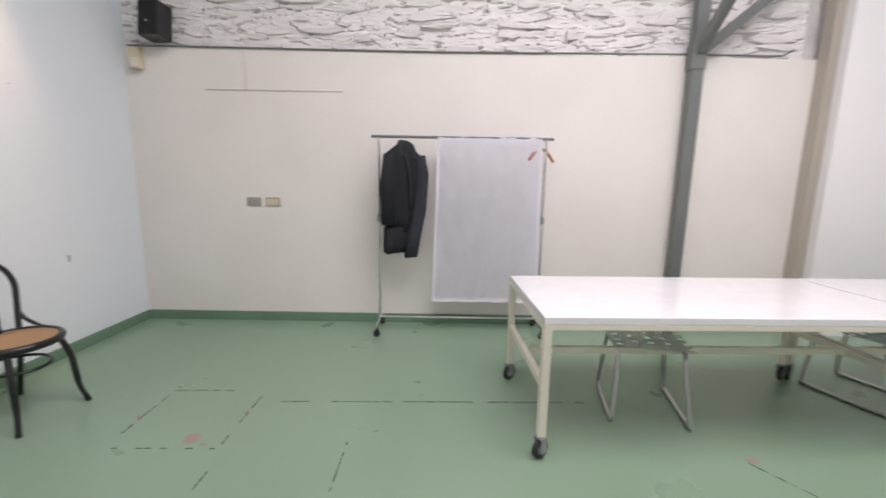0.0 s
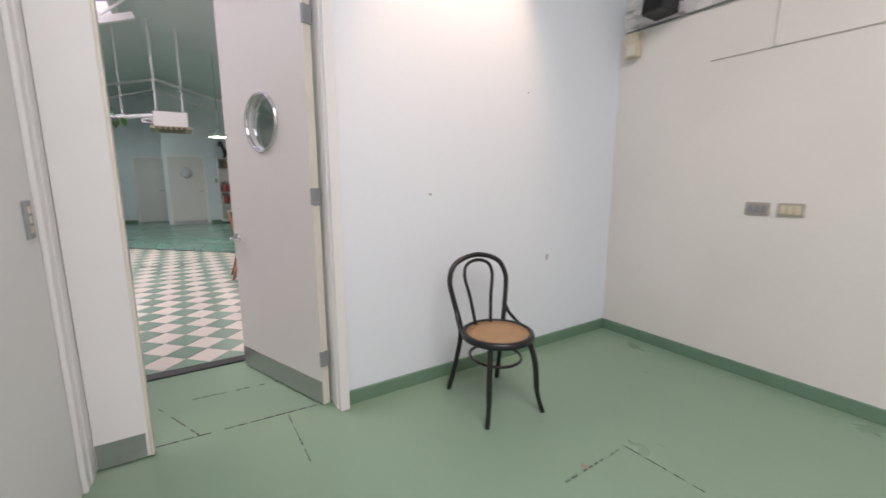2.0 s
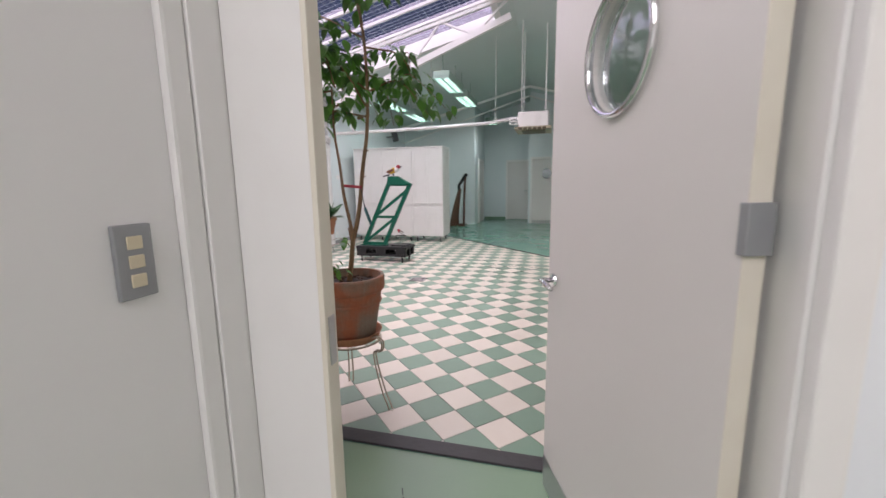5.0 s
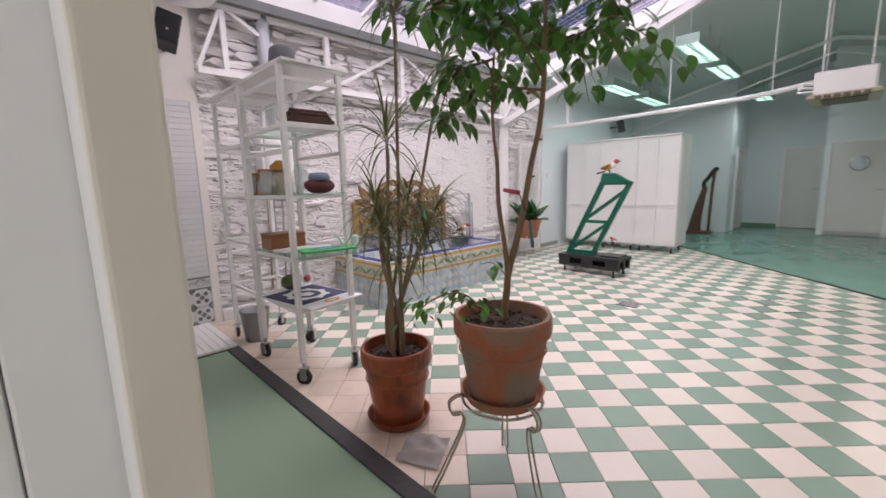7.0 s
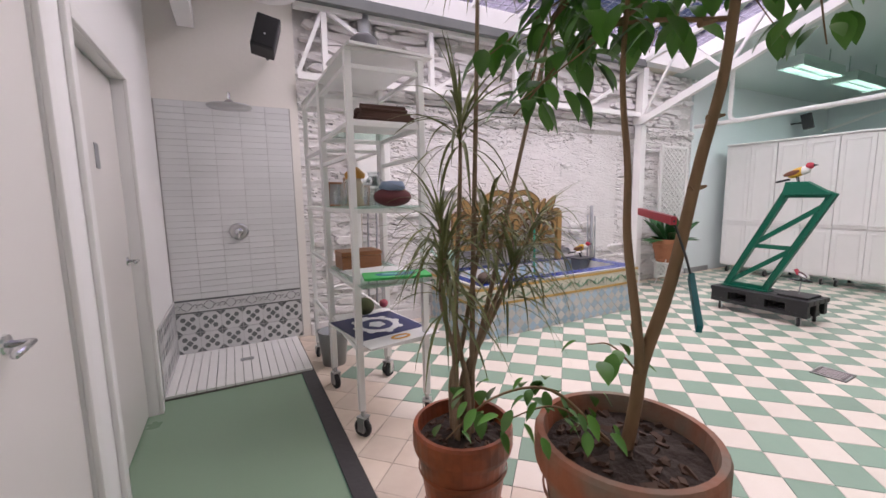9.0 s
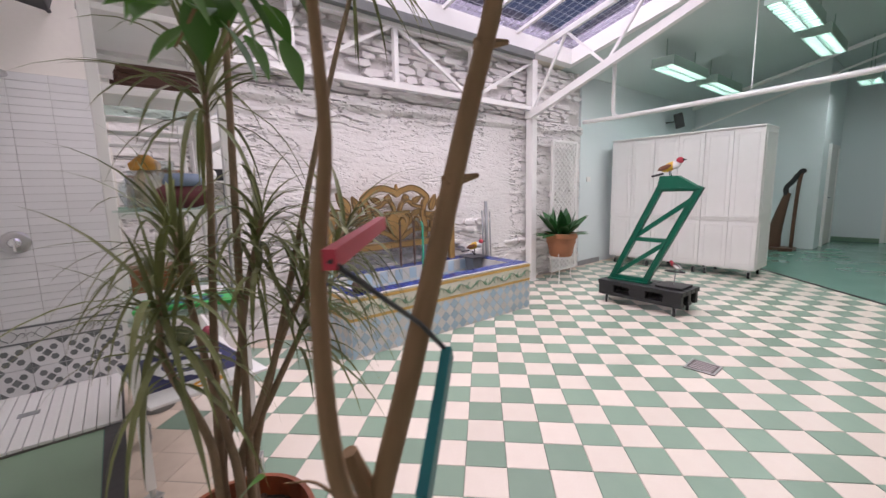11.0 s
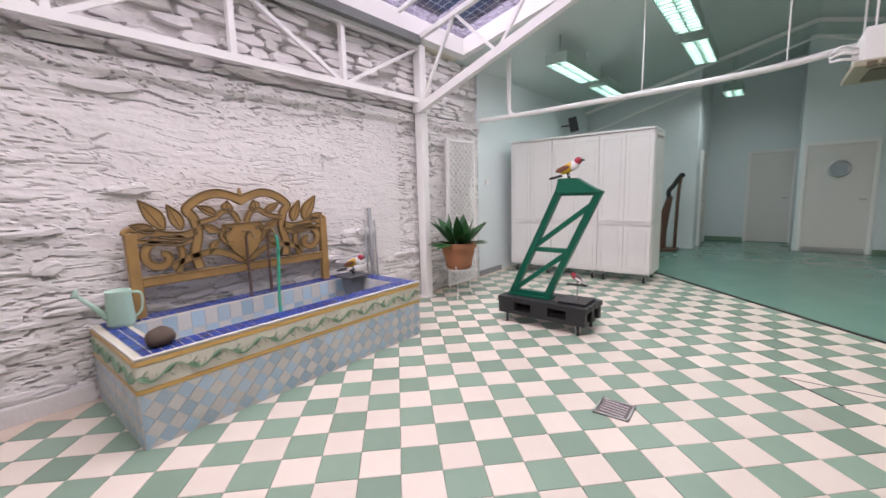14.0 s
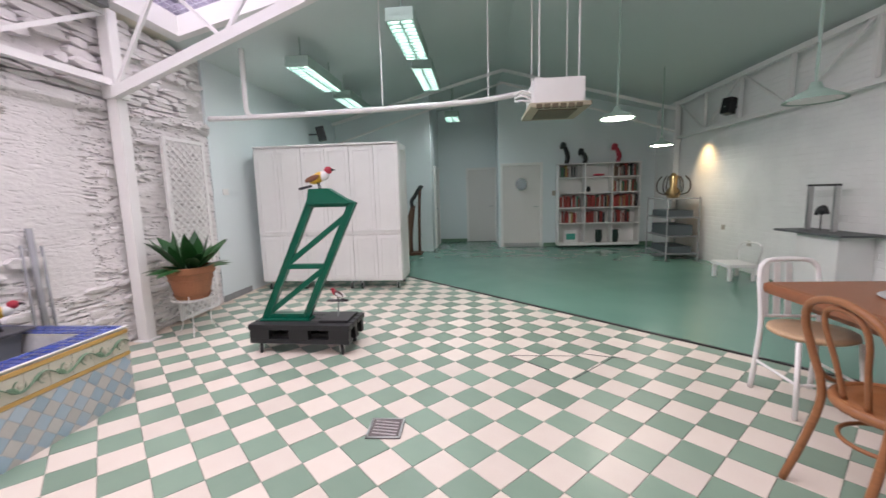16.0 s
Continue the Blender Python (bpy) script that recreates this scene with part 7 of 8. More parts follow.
for j in range(nz):
    for i in range(nx):
        bm.faces.new((grid[j][i], grid[j][i + 1], grid[j + 1][i + 1], grid[j + 1][i]))
bmesh.ops.solidify(bm, geom=bm.faces[:], thickness=0.002)
part("sheet", bm, M["plastic_sheet"], sheet, smooth=True)

# ---- work table on castors, chairs ----
def work_table(m):
    t = thing("work_table", m, "long white laminate work table on grey castors", "table", "white work tables")
    L, Wd = 1.95, 0.84
    part("tabletop", box((0, 0, 0.69), (L, Wd, 0.725), 0.003), plain("white_laminate", (0.80, 0.79, 0.80), 0.12), t)
    for lo, hi in (((0, 0, 0.662), (L, 0.035, 0.689)), ((0, Wd - 0.035, 0.662), (L, Wd, 0.689)), ((0, 0.035, 0.662), (0.035, Wd - 0.035, 0.689)), ((L - 0.035, 0.035, 0.662), (L, Wd - 0.035, 0.689))):
        part("apron", box(lo, hi, 0.003), M["cream_paint"], t)
    for x in (0.0, L - 0.04):
        for y in (0.0, Wd - 0.04):
            part("leg", box((x, y, 0.12), (x + 0.04, y + 0.04, 0.662), 0.003), M["cream_paint"], t)
            castor(t, x + 0.02, y + 0.02, 0.05, 0.122, "grey_metal", turn=35)
        part("end_stretcher", box((x + 0.005, 0.04, 0.36), (x + 0.035, Wd - 0.04, 0.40), 0.003), M["cream_paint"], t)
    part("long_stretcher", box((0.035, Wd / 2 - 0.015, 0.37), (L - 0.035, Wd / 2 + 0.015, 0.41), 0.003), M["cream_paint"], t)
    return t


wt = work_table(pose(0.465, 1.76, 0, 0, 0, 1.5))
copy_thing(wt, pose(2.43, 1.82, 0, 0, 0, 1.5))


def sled_chair(m, mat, label):
    t = thing("perforated_chair", m, label, "chair")
    bm = bmesh.new()
    top, g = [], 14
    for j in range(g + 1):
        for i in range(g + 1):
            x, y = -0.22 + 0.44 * i / g, -0.20 + 0.40 * j / g
            bm.verts.new((x, y, 0.43 + 0.10 * (x * x + y * y) * 2 - 0.01))
    bm.verts.ensure_lookup_table()
    for j in range(g):
        for i in range(g):
            if i % 3 == 1 and j % 3 == 1:
                continue
            q = j * (g + 1) + i
            bm.faces.new([bm.verts[q + k] for k in (0, 1, g + 2, g + 1)])
    bmesh.ops.solidify(bm, geom=bm.faces[:], thickness=0.014)
    part("seat", bm, mat, t, "perforated plastic seat")
    for s in (-1, 1):
        part("sled_leg", tube(curve_pts([(s * 0.16, 0.12, 0.44), (s * 0.17, 0.18, 0.40), (s * 0.20, 0.22, 0.05), (s * 0.21, 0.16, 0.013), (s * 0.21, -0.2, 0.013), (s * 0.20, -0.24, 0.05), (s * 0.17, -0.14, 0.42)], 6), 0.012, 8), M["steel"], t, smooth=True)
    return t


sled_chair(pose(1.22, 2.30, 0, 0, 0, -12), M["white_paint"], "white perforated plastic chair with sled legs")
sled_chair(pose(2.75, 2.45, 0, 0, 0, 20), plain("green_plastic", (0.0, 0.17, 0.09), 0.3), "green plastic chair with sled legs")

# ---- steel post with knee braces ----
post = thing("steel_post", pose(2.12, 3.62, 0), "grey painted steel post with knee braces", "post")
post["kind"] = "structure"
part("shaft", box((-0.05, -0.045, 0), (0.05, 0.045, 4.2), 0.008), M["dark_steel"], post)
for s, y in ((1, -0.02),):
    part("knee_brace", bar(bmesh.new(), (s * 0.03, y, 2.45), (s * 0.85, y, 3.15), 0.06, 0.075), M["dark_steel"], post)
part("gusset", box((-0.06, -0.05, 2.30), (0.06, 0.05, 2.50), 0.006), M["dark_steel"], post)
part("knee_brace", bar(bmesh.new(), (0, -0.04, 2.45), (0.02, -0.7, 3.1), 0.06, 0.075), M["dark_steel"], post)

# ---- wall things in the studio ----
loudspeaker(pose(-2.42, 3.60, 2.60, 6, 0, 172), 1.0)
bx = thing("alarm_box", pose(-2.66, 3.70, 2.33), "small cream plastic alarm box in the corner", "alarm box")
part("case", box((-0.05, -0.06, -0.09), (0.05, 0, 0.09), 0.010), M["ivory"], bx)
part("cover", box((-0.035, -0.068, -0.08), (0.035, -0.06, 0.0), 0.004), M["cream_paint"], bx)
for x in (-1.73, -1.56):
    so = thing("wall_socket", pose(x, 3.70, 1.125), "grey socket plate on the plaster wall", "socket", "pair of studio sockets")
    part("plate", box((-0.065, -0.010, -0.04), (0.065, 0, 0.04), 0.004), M["socket_grey"], so)
    for k in (-0.036, 0.0, 0.036):
        part("module", box((k - 0.015, -0.014, -0.026), (k + 0.015, -0.010, 0.026), 0.002), M["ivory"] if x > -1.6 else M["grey_metal"], so)
cab = part("wall_cable", tube([(-2.74, 3.69, 2.44), (-1.7, 3.692, 2.437), (0, 3.692, 2.432), (2.0, 3.692, 2.45), (2.9, 3.692, 2.45), (2.98, 3.68, 2.50)], 0.008, 6), M["dark_steel"])
tagged(cab, "dark cable run along the ledge of the wall", "cable")
cond = part("conduit", tube([(-1.74, 3.752, 3.4), (-1.74, 3.745, 2.45), (-1.74, 3.694, 2.42), (-1.74, 3.694, 2.10)], 0.008, 6), M["plaster"])
tagged(cond, "painted conduit running down the plaster wall", "conduit")
led = part("plaster_seam", box((-2.1, 3.696, 2.088), (-0.9, 3.702, 2.096)), plain("seam_grey", (0.45, 0.42, 0.38)))
tagged(led, "thin grey seam across the plaster wall", "seam", kind="structure")
# worn joints in the green floor
rng = random.Random(8)
SEAMS = [((-1.67, 1.80), (-1.11, 1.81)), ((-1.68, 2.36), (-1.31, 2.37)), ((-1.67, 1.80), (-1.68, 2.36)), ((-1.11, 1.81), (-1.11, 2.32)), ((-1.03, 2.25), (-0.17, 2.27)), ((-0.17, 2.27), (0.9, 2.29)), ((-1.07, 1.53), (-1.07, 1.65)), ((-0.48, 1.54), (-0.48, 1.94)), ((-2.93, 0.38), (-2.88, 1.26)), ((-2.87, 1.01), (-2.37, 1.015)), ((-3.57, 0.28), (-2.91, 0.587)), ((-3.35, 0.56), (-3.30, 1.2)), ((1.50, 1.76), (1.65, 1.54))]
for k, (a, b) in enumerate(SEAMS):
    bm = bmesh.new()
    a, b = Vector((*a, 0.0012)), Vector((*b, 0.0012))
    steps = 14
    for i in range(steps):
        if rng.random() < 0.28:
            continue
        p, q = a.lerp(b, i / steps), a.lerp(b, (i + rng.uniform(0.6, 1.0)) / steps)
        bar(bm, p, q, rng.uniform(0.002, 0.007), 0.0018)
    seam = part("floor_seam", bm, M["dark_strip"])
    tagged(seam, "dark worn joint in the green floor", "seam", kind="structure")
for x, y, r in ((-1.29, 1.89, 0.05), (-1.69, 2.07, 0.022), (-1.12, 2.13, 0.022), (-1.20, 1.84, 0.018), (1.54, 1.78, 0.03)):
    bm = bmesh.new()
    vs = [bm.verts.new((x + r * math.cos(a) * rng.uniform(0.5, 1.3), y + r * 0.7 * math.sin(a) * rng.uniform(0.5, 1.3), 0.0016)) for a in [k * 2 * math.pi / 11 for k in range(11)]]
    bm.faces.new(vs)
    sp = part("paint_chip", bm, plain("bare_floor", (0.34, 0.25, 0.21), 0.8))
    tagged(sp, "chipped bare patch in the green floor", "paint chip", kind="structure")
# marks on the wall by the chair
for y, z, w, h in ((1.905, 1.22, 0.02, 0.012), (2.95, 0.72, 0.02, 0.05), (2.7, 1.9, 0.012, 0.008)):
    mk = part("wall_mark", box((-2.791, y - w / 2, z - h / 2), (-2.787, y + w / 2, z + h / 2), 0.001), plain("grey_scuff", (0.45, 0.44, 0.43)))
    tagged(mk, "small grey scuff on the white wall", "scuff", kind="structure")
sp = thing("spotlight", pose(-2.2, 2.15, 3.3), "small ceiling spotlight aimed at the white wall", "spotlight")
part("can", lathe([(0.05, 0.02), (0.05, 0.16), (0.0, 0.17)], 18), M["white_paint"], sp, smooth=True)
part("stem", tube([(0, 0, 0.16), (0, 0, 0.91)], 0.01, 8), M["white_paint"], sp)

# ---- the tiled court: each tile an object of its own along the walk, the rest one joined sheet ----
P, U0, V0, EDGE_V, GRID = 0.2004, -0.037, 0.0284, 7.195, radians(45.4)
C1, S1 = math.cos(GRID), math.sin(GRID)
bm = bmesh.new()


def edge_x(y):
    return (y * C1 - EDGE_V) / S1


vs = [bm.verts.new(p) for p in ((-3.86, WALL_S, 0.003), (-3.86, WALL_N, 0.003), (edge_x(WALL_N), WALL_N, 0.003), (edge_x(WALL_S), WALL_S, 0.003))]
bm.faces.new(vs)
structure("tile_bed", bm, M["grout"], "grey cement bed under the court tiles", "floor")
structure("edge_strip", add_box(bmesh.new(), (-0.03, 0, 0), (0.0, 10.4, 0.011), 0.0, pose(edge_x(WALL_S + 0.6), WALL_S + 0.6, 0, 0, 0, math.degrees(GRID) - 90)), M["black"], "thin black strip where tiles meet the green floor", "threshold")


def tile_mesh(name, mat, h):
    bm = bmesh.new()
    s, c = P / 2 - 0.0012, 0.003
    ring = []
    for d, z in ((0, 0.0), (0, h - 0.0015), (c, h)):
        ring.append([bm.verts.new((sx * (s - d), sy * (s - d), z)) for sx, sy in ((-1, -1), (1, -1), (1, 1), (-1, 1))])
    for a, b in zip(ring, ring[1:]):
        for k in range(4):
            bm.faces.new((a[k], a[(k + 1) % 4], b[(k + 1) % 4], b[k]))
    bm.faces.new(ring[-1])
    return finish(bm, name, mat)


tile_floor = tagged(new("court_tiles"), "green and cream checkered cement tile floor", "tile floor", kind="structure")
kinds = {k: tile_mesh("tile_" + k, M["tile_" + k], 0.009) for k in ("green", "cream", "old")}
rest = {k: bmesh.new() for k in kinds}
rng = random.Random(5)
NEAR, CUT = [], []
for i in range(-75, 40):
    for j in range(-20, 60):
        u, v = U0 + (i + 0.5) * P, V0 + (j + 0.5) * P
        cut = min(v + P / 2, EDGE_V - 0.03)
        wide = (cut - v + P / 2) / P
        v = (cut + v - P / 2) / 2
        if wide < 0.1:
            continue
        x, y = u * C1 - v * S1, u * S1 + v * C1
        if not (WALL_S - 0.1 < y < WALL_N + 0.1 and x < -3.86 + 0.14 and v < EDGE_V - 0.02):
            continue
        if x > -3.862 - 0.142 or y < WALL_S + 0.19:
            CUT.append((x, y, wide, "old" if y < -0.42 else "green" if (i + j) % 2 else "cream"))
            continue
        kind = "green" if (i + j) % 2 else "cream"
        if y < -0.42 and x + 0.10 * y > -4.42 + 0.12 * math.sin(9 * y):
            kind = "old"
        near = math.hypot((x + 6.1) / 1.15, (y + 0.9)) + rng.uniform(-0.02, 0.02)
        NEAR.append((near, kind, x, y, wide))
NEAR.sort()
for n, (near, kind, x, y, wide) in enumerate(NEAR):
    m = pose(x, y, rng.uniform(-0.0006, 0.0006), rng.uniform(-0.25, 0.25), rng.uniform(-0.25, 0.25), 45.4 + rng.uniform(-0.3, 0.3)) @ Matrix.Diagonal((1, wide, 1, 1))
    if n < 300:
        ob = new("tile", kinds[kind])
        ob.parent = tile_floor
        ob.matrix_basis = m
    else:
        bm = rest[kind]
        s, c, h = P / 2 - 0.0012, 0.003, 0.009
        a = [bm.verts.new(m @ Vector((sx * s, sy * s, h - 0.0015))) for sx, sy in ((-1, -1), (1, -1), (1, 1), (-1, 1))]
        b = [bm.verts.new(m @ Vector((sx * (s - c), sy * (s - c), h))) for sx, sy in ((-1, -1), (1, -1), (1, 1), (-1, 1))]
        for k in range(4):
            bm.faces.new((a[k], a[(k + 1) % 4], b[(k + 1) % 4], b[k]))
        bm.faces.new(b)
for x, y, wide, kind in CUT:
    m = pose(x, y, 0, 0, 0, 45.4) @ Matrix.Diagonal((1, wide, 1, 1))
    s = P / 2 - 0.0015
    poly = clip_poly([(m @ Vector((sx * s, sy * s, 0))).xy[:] for sx, sy in ((-1, -1), (1, -1), (1, 1), (-1, 1))], -20, -3.862, WALL_S + 0.01, WALL_N)
    if len(poly) > 2:
        bm = rest[kind]
        low, high = [bm.verts.new((px, py, 0.002)) for px, py in poly], [bm.verts.new((px, py, 0.0088)) for px, py in poly]
        bm.faces.new(high)
        for k in range(len(poly)):
            bm.faces.new((low[k], low[(k + 1) % len(poly)], high[(k + 1) % len(poly)], high[k]))
for k, bm in rest.items():
    if len(bm.verts):
        tagged(part("tiles_further_off", bm, M["tile_" + k], tile_floor), kind="stuff")
    else:
        bm.free()

# ---- rough stone faces: displaced mortar, then single stones ----
def rough_face(name, x0, x1, y, z0, z1, sign, label, rough, ledge=None):
    """Uneven whitewashed rubble; sign: the side it looks to, rough(x, z): 0 smooth render to 1 open joints."""
    nx, nz = int((x1 - x0) / 0.015), int((z1 - z0) / 0.0095)
    verts = []
    for j in range(nz + 1):
        z = z0 + (z1 - z0) * j / nz
        for i in range(nx + 1):
            x = x0 + (x1 - x0) * i / nx
            r = rough(x, z)
            warp = noise.noise(Vector((x * 1.7, 9, z * 4)))
            course = noise.noise(Vector((x * 2.4 + warp, 1, z * 15 + 1.6 * warp)))
            small = noise.noise(Vector((x * 6 + warp, 4, z * 34 + warp)))
            d = 0.035 + 0.016 * noise.noise(Vector((x * 1.3, 0, z * 2.2))) + (0.0015 + 0.004 * r) * noise.noise(Vector((x * 17, 7, z * 38))) + 0.0015 * noise.noise(Vector((x * 43, 2, z * 70)))
            d += r * 0.014 * course + (0.3 + 0.7 * r) * 0.006 * small
            patch = noise.noise(Vector((x * 0.9, 5, z * 1.8)))
            d -= r * 0.055 * (small > -0.15) * min(1.0, max(0.0, (abs(course + 0.05) < 0.055) * (1 - abs(course + 0.05) / 0.055)))
            d -= (0.25 + 0.6 * r) * 0.024 * max(0.0, 1 - abs(small - 0.16) / 0.07) * (patch + 0.5 * warp > 0.05 - 0.5 * r)
            d -= 0.03 * (ledge is not None and z > ledge[1])
            if ledge and ledge[0] < z < ledge[1]:
                u = (z - ledge[0]) / (ledge[1] - ledge[0])
                d += 0.045 * min(1.0, u * 3) * min(1.0, (1 - u) * 6)
            verts.append((x, y + sign * d, z))
    w = nx + 1
    faces = [(j * w + i, j * w + i + 1, (j + 1) * w + i + 1, (j + 1) * w + i) for j in range(nz) for i in range(nx)]
    me = bpy.data.meshes.new(name)
    me.from_pydata(verts, [], faces)
    me.materials.append(M["stone_white"])
    return tagged(new(name, me), label, "wall", kind="structure")


def stone_mesh(seed):
    """A unit stone: width 1 along x, height 1 along z, its face at y = 1."""
    r = random.Random(seed)
    bm = bmesh.new()
    n = 9
    rings = []
    for inset, y in ((0.0, -0.6), (0.012, 0.6), (0.05, 0.92)):
        ring = []
        for k in range(n):
            a = 2 * math.pi * k / n + 0.2
            c, s = math.cos(a), math.sin(a)
            f = (abs(c) ** 4 + abs(s) ** 4) ** -0.25
            w = 0.5 - inset
            ring.append((c * f * w, y, s * f * w))
        rings.append(ring)
    jit = [(r.uniform(-0.06, 0.06), r.uniform(-0.14, 0.12)) for _ in range(n)]
    vs = [[bm.verts.new((x + jit[k][0], y + r.uniform(-0.15, 0.15) * (i == 2), z + jit[k][1])) for k, (x, y, z) in enumerate(ring)] for i, ring in enumerate(rings)]
    for a, b in zip(vs, vs[1:]):
        for k in range(n):
            bm.faces.new((a[k], a[(k + 1) % n], b[(k + 1) % n], b[k]))
    mid = bm.verts.new((r.uniform(-0.1, 0.1), 1.0, r.uniform(-0.1, 0.1)))
    for k in range(n):
        bm.faces.new((vs[2][k], vs[2][(k + 1) % n], mid))
    return finish(bm, "stone", M["stone_white"], False)


STONES = [stone_mesh(s) for s in range(14)]


def lay_stones(parent, x0, x1, y, z0, z1, sign, seed, singles, centre, share=None, tall=(0.045, 0.09)):
    """Courses of single stones; share(x, z) tells how many of them show through the whitewash."""
    r = random.Random(seed)
    placed = []
    z = z0
    while z < z1 - 0.03:
        h = r.uniform(*tall)
        x = x0 - r.uniform(0, 0.2)
        while x < x1:
            w = r.uniform(0.12, 0.46)
            proud = r.uniform(0.035, 0.062)
            cx, cz = x + w / 2, z + h / 2 + r.uniform(-0.008, 0.008)
            keep = share(cx, cz) if share else 0.95
            if x0 + w / 2 < cx < x1 - w / 2 and r.random() < keep:
                m = Matrix.Translation((cx, y, cz)) @ Matrix.Rotation(r.uniform(-0.05, 0.05), 4, 'Y') @ Matrix.Diagonal((w * 0.98, sign * proud, h * 0.96, 1))
                placed.append((abs(cx - centre[0]) + abs(cz - centre[1]), r.randrange(len(STONES)), m))
            x += w + r.uniform(0.004, 0.016)
        z += h
    placed.sort(key=lambda q: q[0])
    rest = bmesh.new()
    for n, (_, k, m) in enumerate(placed):
        if n < singles:
            ob = new("stone", STONES[k])
            ob.parent = parent
            ob.matrix_basis = m
        else:
            tmp = STONES[k].copy()
            tmp.transform(m)
            rest.from_mesh(tmp)
            bpy.data.meshes.remove(tmp)
    if len(rest.verts):
        tagged(part("stones_further_off", rest, M["stone_white"], parent), kind="stuff")
    else:
        rest.free()


def hall_rough(x, z):
    """Open joints high up, near the floor and towards both ends; smooth render above the basin."""
    ends = max(min(1.0, max(0.0, (x + 5.9) / 0.9)), min(1.0, max(0.0, (-8.1 - x) / 0.3)))
    low = min(1.0, max(0.0, (1.0 - z) / 0.3))
    high = min(1.0, max(0.0, (z - 1.9) / 0.2))
    return max(0.16, 0.75 * ends, low, high) if not (-8.25 < x < -7.75 and z > 0.6) else 0.08


rf = rough_face("stone_face_hall", -9.95, -3.98, WALL_S - 0.025, 0.0, 3.12, 1, "whitewashed rough stone face above the basin", hall_rough, (2.14, 2.30))
lay_stones(rf, -9.95, -3.98, WALL_S - 0.005, 0.02, 3.10, 1, 4, 300, (-6.5, 2.4), lambda x, z: 0.92 if z > 2.32 else (0.10 if 0.95 < z else 0.35) * hall_rough(x, z))
rf2 = rough_face("stone_face_studio", -2.79, 3.1, 3.765, 2.43, 3.4, -1, "whitewashed rough stone face above the ledge", lambda x, z: 0.7)
lay_stones(rf2, -2.79, 3.1, 3.755, 2.44, 3.35, -1, 9, 200, (0, 2.6), lambda x, z: 0.3, (0.04, 0.09))

# ---- shower wall tiles and patterned border ----
M["tile_white"] = material("white_glazed_tile", (0.66, 0.66, 0.66), 0.22, stain=0.15, stain_scale=4, per_object=0.03, per_island=0.03, bump=0.02)
M["tile_motif"] = material("grey_painted_motif", (0.15, 0.16, 0.16), 0.3, stain=0.3, stain_scale=20)
shower_tiles = tagged(new("shower_tiles"), "white glazed shower wall tiles with a patterned border", "wall tiles", kind="structure")
tw, th = 0.202, 0.0515
white_tile = finish(box((0.001, -0.002, 0.001), (tw - 0.001, 0.007, th - 0.001), 0.0015), "tile_white", M["tile_white"])
part("adhesive", box((-3.91, -3.652, 0.03), (WALL_E, -3.646, 2.15)), plain("pale_grout", (0.42, 0.41, 0.40), 0.9), shower_tiles)
part("adhesive", box((WALL_E - 0.006, -3.646, 0.03), (WALL_E, -2.80, 0.50)), plain("pale_grout", (0.42, 0.41, 0.40), 0.9), shower_tiles)
for j in range(32):
    for i in range(5):
        ob = new("tile", white_tile)
        ob.parent, ob.location = shower_tiles, (-3.90 + i * tw, -3.645, 0.50 + j * th)
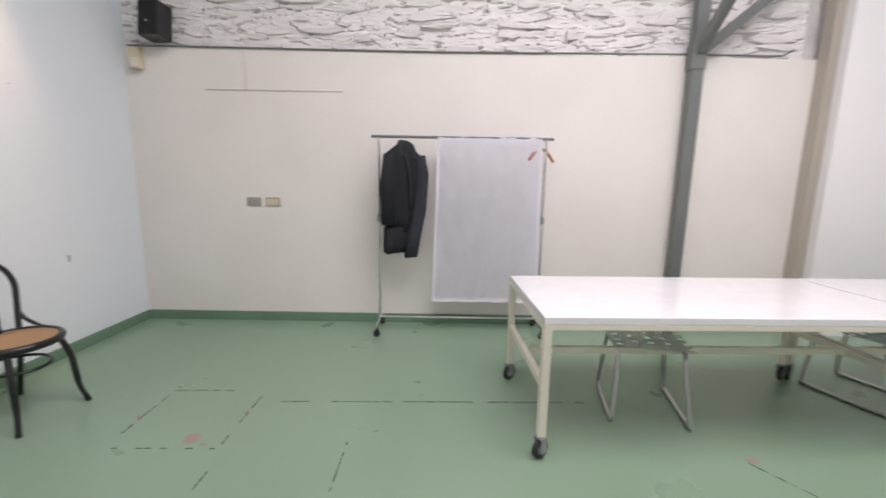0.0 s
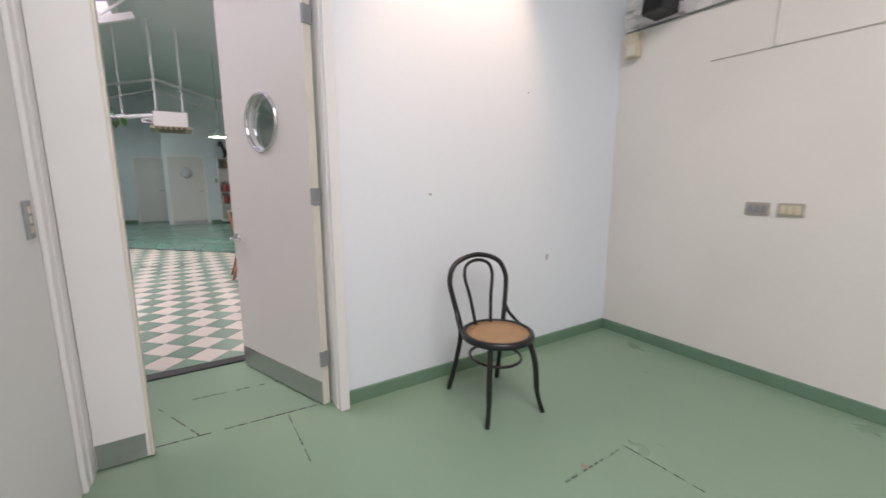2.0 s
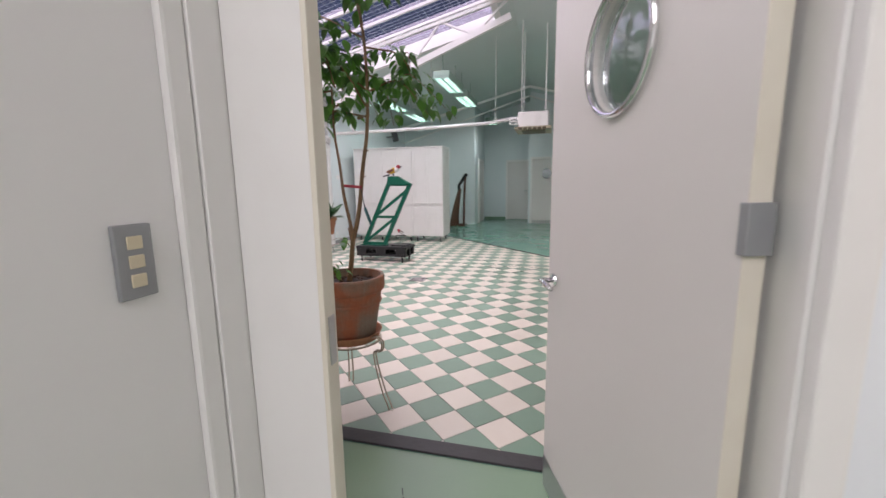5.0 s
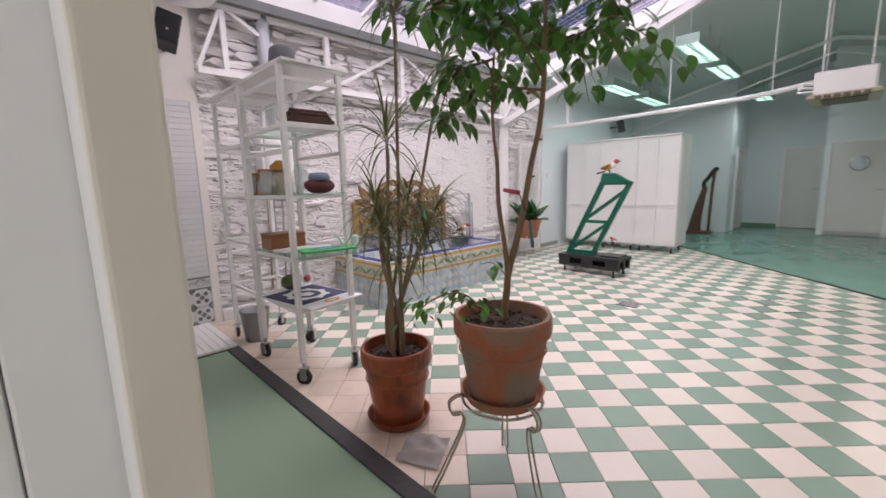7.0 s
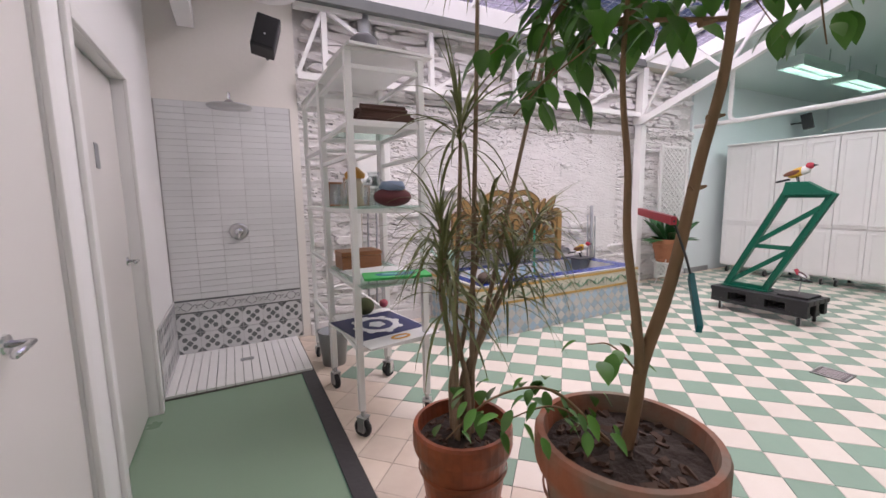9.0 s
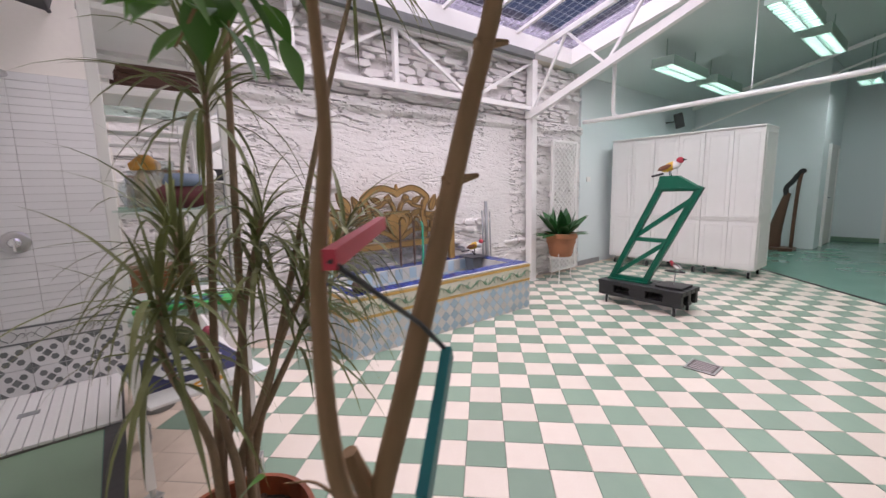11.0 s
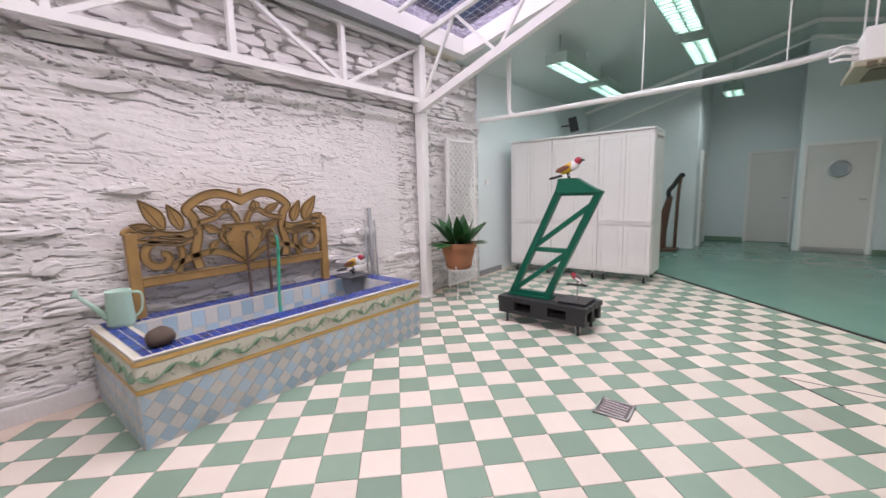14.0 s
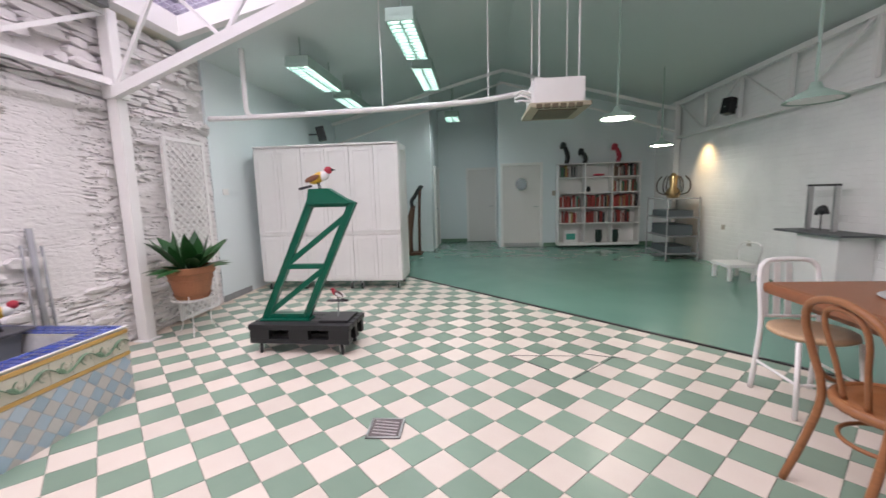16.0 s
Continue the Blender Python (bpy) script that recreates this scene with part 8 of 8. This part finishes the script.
for k in range(6):
    s = 1.01 / 6
    x = -3.90 + k * s
    for z0, z1 in ((0.03, 0.205), (0.205, 0.38)):
        part("pattern_tile", box((x + 0.001, -3.648, z0 + 0.001), (x + s - 0.001, -3.638, z1 - 0.001), 0.001), M["tile_white"], shower_tiles)
        bm = bmesh.new()
        c = ((x + s / 2), (z0 + z1) / 2)
        for a in range(4):
            dx, dz = 0.05 * math.cos(a * math.pi / 2 + 0.785), 0.05 * math.sin(a * math.pi / 2 + 0.785)
            add_plate(bm, [(c[0] + dx + 0.022 * math.cos(b * math.pi / 3), c[1] + dz + 0.022 * math.sin(b * math.pi / 3)) for b in range(6)], -3.638, -3.636)
        add_plate(bm, [(c[0] - 0.028, c[1]), (c[0], c[1] - 0.028), (c[0] + 0.028, c[1]), (c[0], c[1] + 0.028)], -3.638, -3.636)
        for sx in (-1, 1):
            for sz in (-1, 1):
                add_plate(bm, [(c[0] + sx * s / 2.05, c[1] + sz * 0.085), (c[0] + sx * s / 2.05, c[1] + sz * 0.045), (c[0] + sx * (s / 2 - 0.04), c[1] + sz * 0.085)], -3.638, -3.636)
        part("motif", bm, M["tile_motif"], shower_tiles)
    part("border_tile", box((x + 0.001, -3.648, 0.381), (x + s - 0.001, -3.636, 0.499), 0.001), M["tile_white"], shower_tiles)
    bm = bmesh.new()
    cx, cz = x + s / 2, 0.44
    for sx in (-1, 1):
        add_tube(bm, [(px, -3.635, pz) for px, pz in ((cx + sx * (0.006 + 0.034 * math.sin(a / 10 * math.pi)), cz - 0.035 + 0.075 * a / 10) for a in range(11))], 0.006, 5, flat=0.4)
        add_tube(bm, [(cx + sx * 0.062 + 0.016 * math.cos(a), -3.635, cz + 0.016 * math.sin(a)) for a in [q * 0.6 for q in range(9)]], 0.005, 5, flat=0.4)
    add_box(bm, (x, -3.636, 0.486), (x + s, -3.634, 0.499)), add_box(bm, (x, -3.636, 0.381), (x + s, -3.634, 0.392))
    part("motif", bm, M["tile_motif"], shower_tiles)
for k in range(5):
    s = 0.84 / 5
    y = -3.64 + k * s
    for z0, z1 in ((0.03, 0.205), (0.205, 0.38), (0.38, 0.50)):
        part("side_tile", box((WALL_E - 0.012, y + 0.001, z0 + 0.001), (WALL_E - 0.004, y + s - 0.001, z1 - 0.001), 0.001), M["tile_white"], shower_tiles)
        bm = bmesh.new()
        for a in range(4):
            add_box(bm, (WALL_E - 0.014, y + s / 2 + 0.045 * math.cos(a * 1.571 + 0.785) - 0.018, (z0 + z1) / 2 + 0.035 * math.sin(a * 1.571 + 0.785) - 0.015), (WALL_E - 0.0125, y + s / 2 + 0.045 * math.cos(a * 1.571 + 0.785) + 0.018, (z0 + z1) / 2 + 0.035 * math.sin(a * 1.571 + 0.785) + 0.015))
        part("motif", bm, M["tile_motif"], shower_tiles)
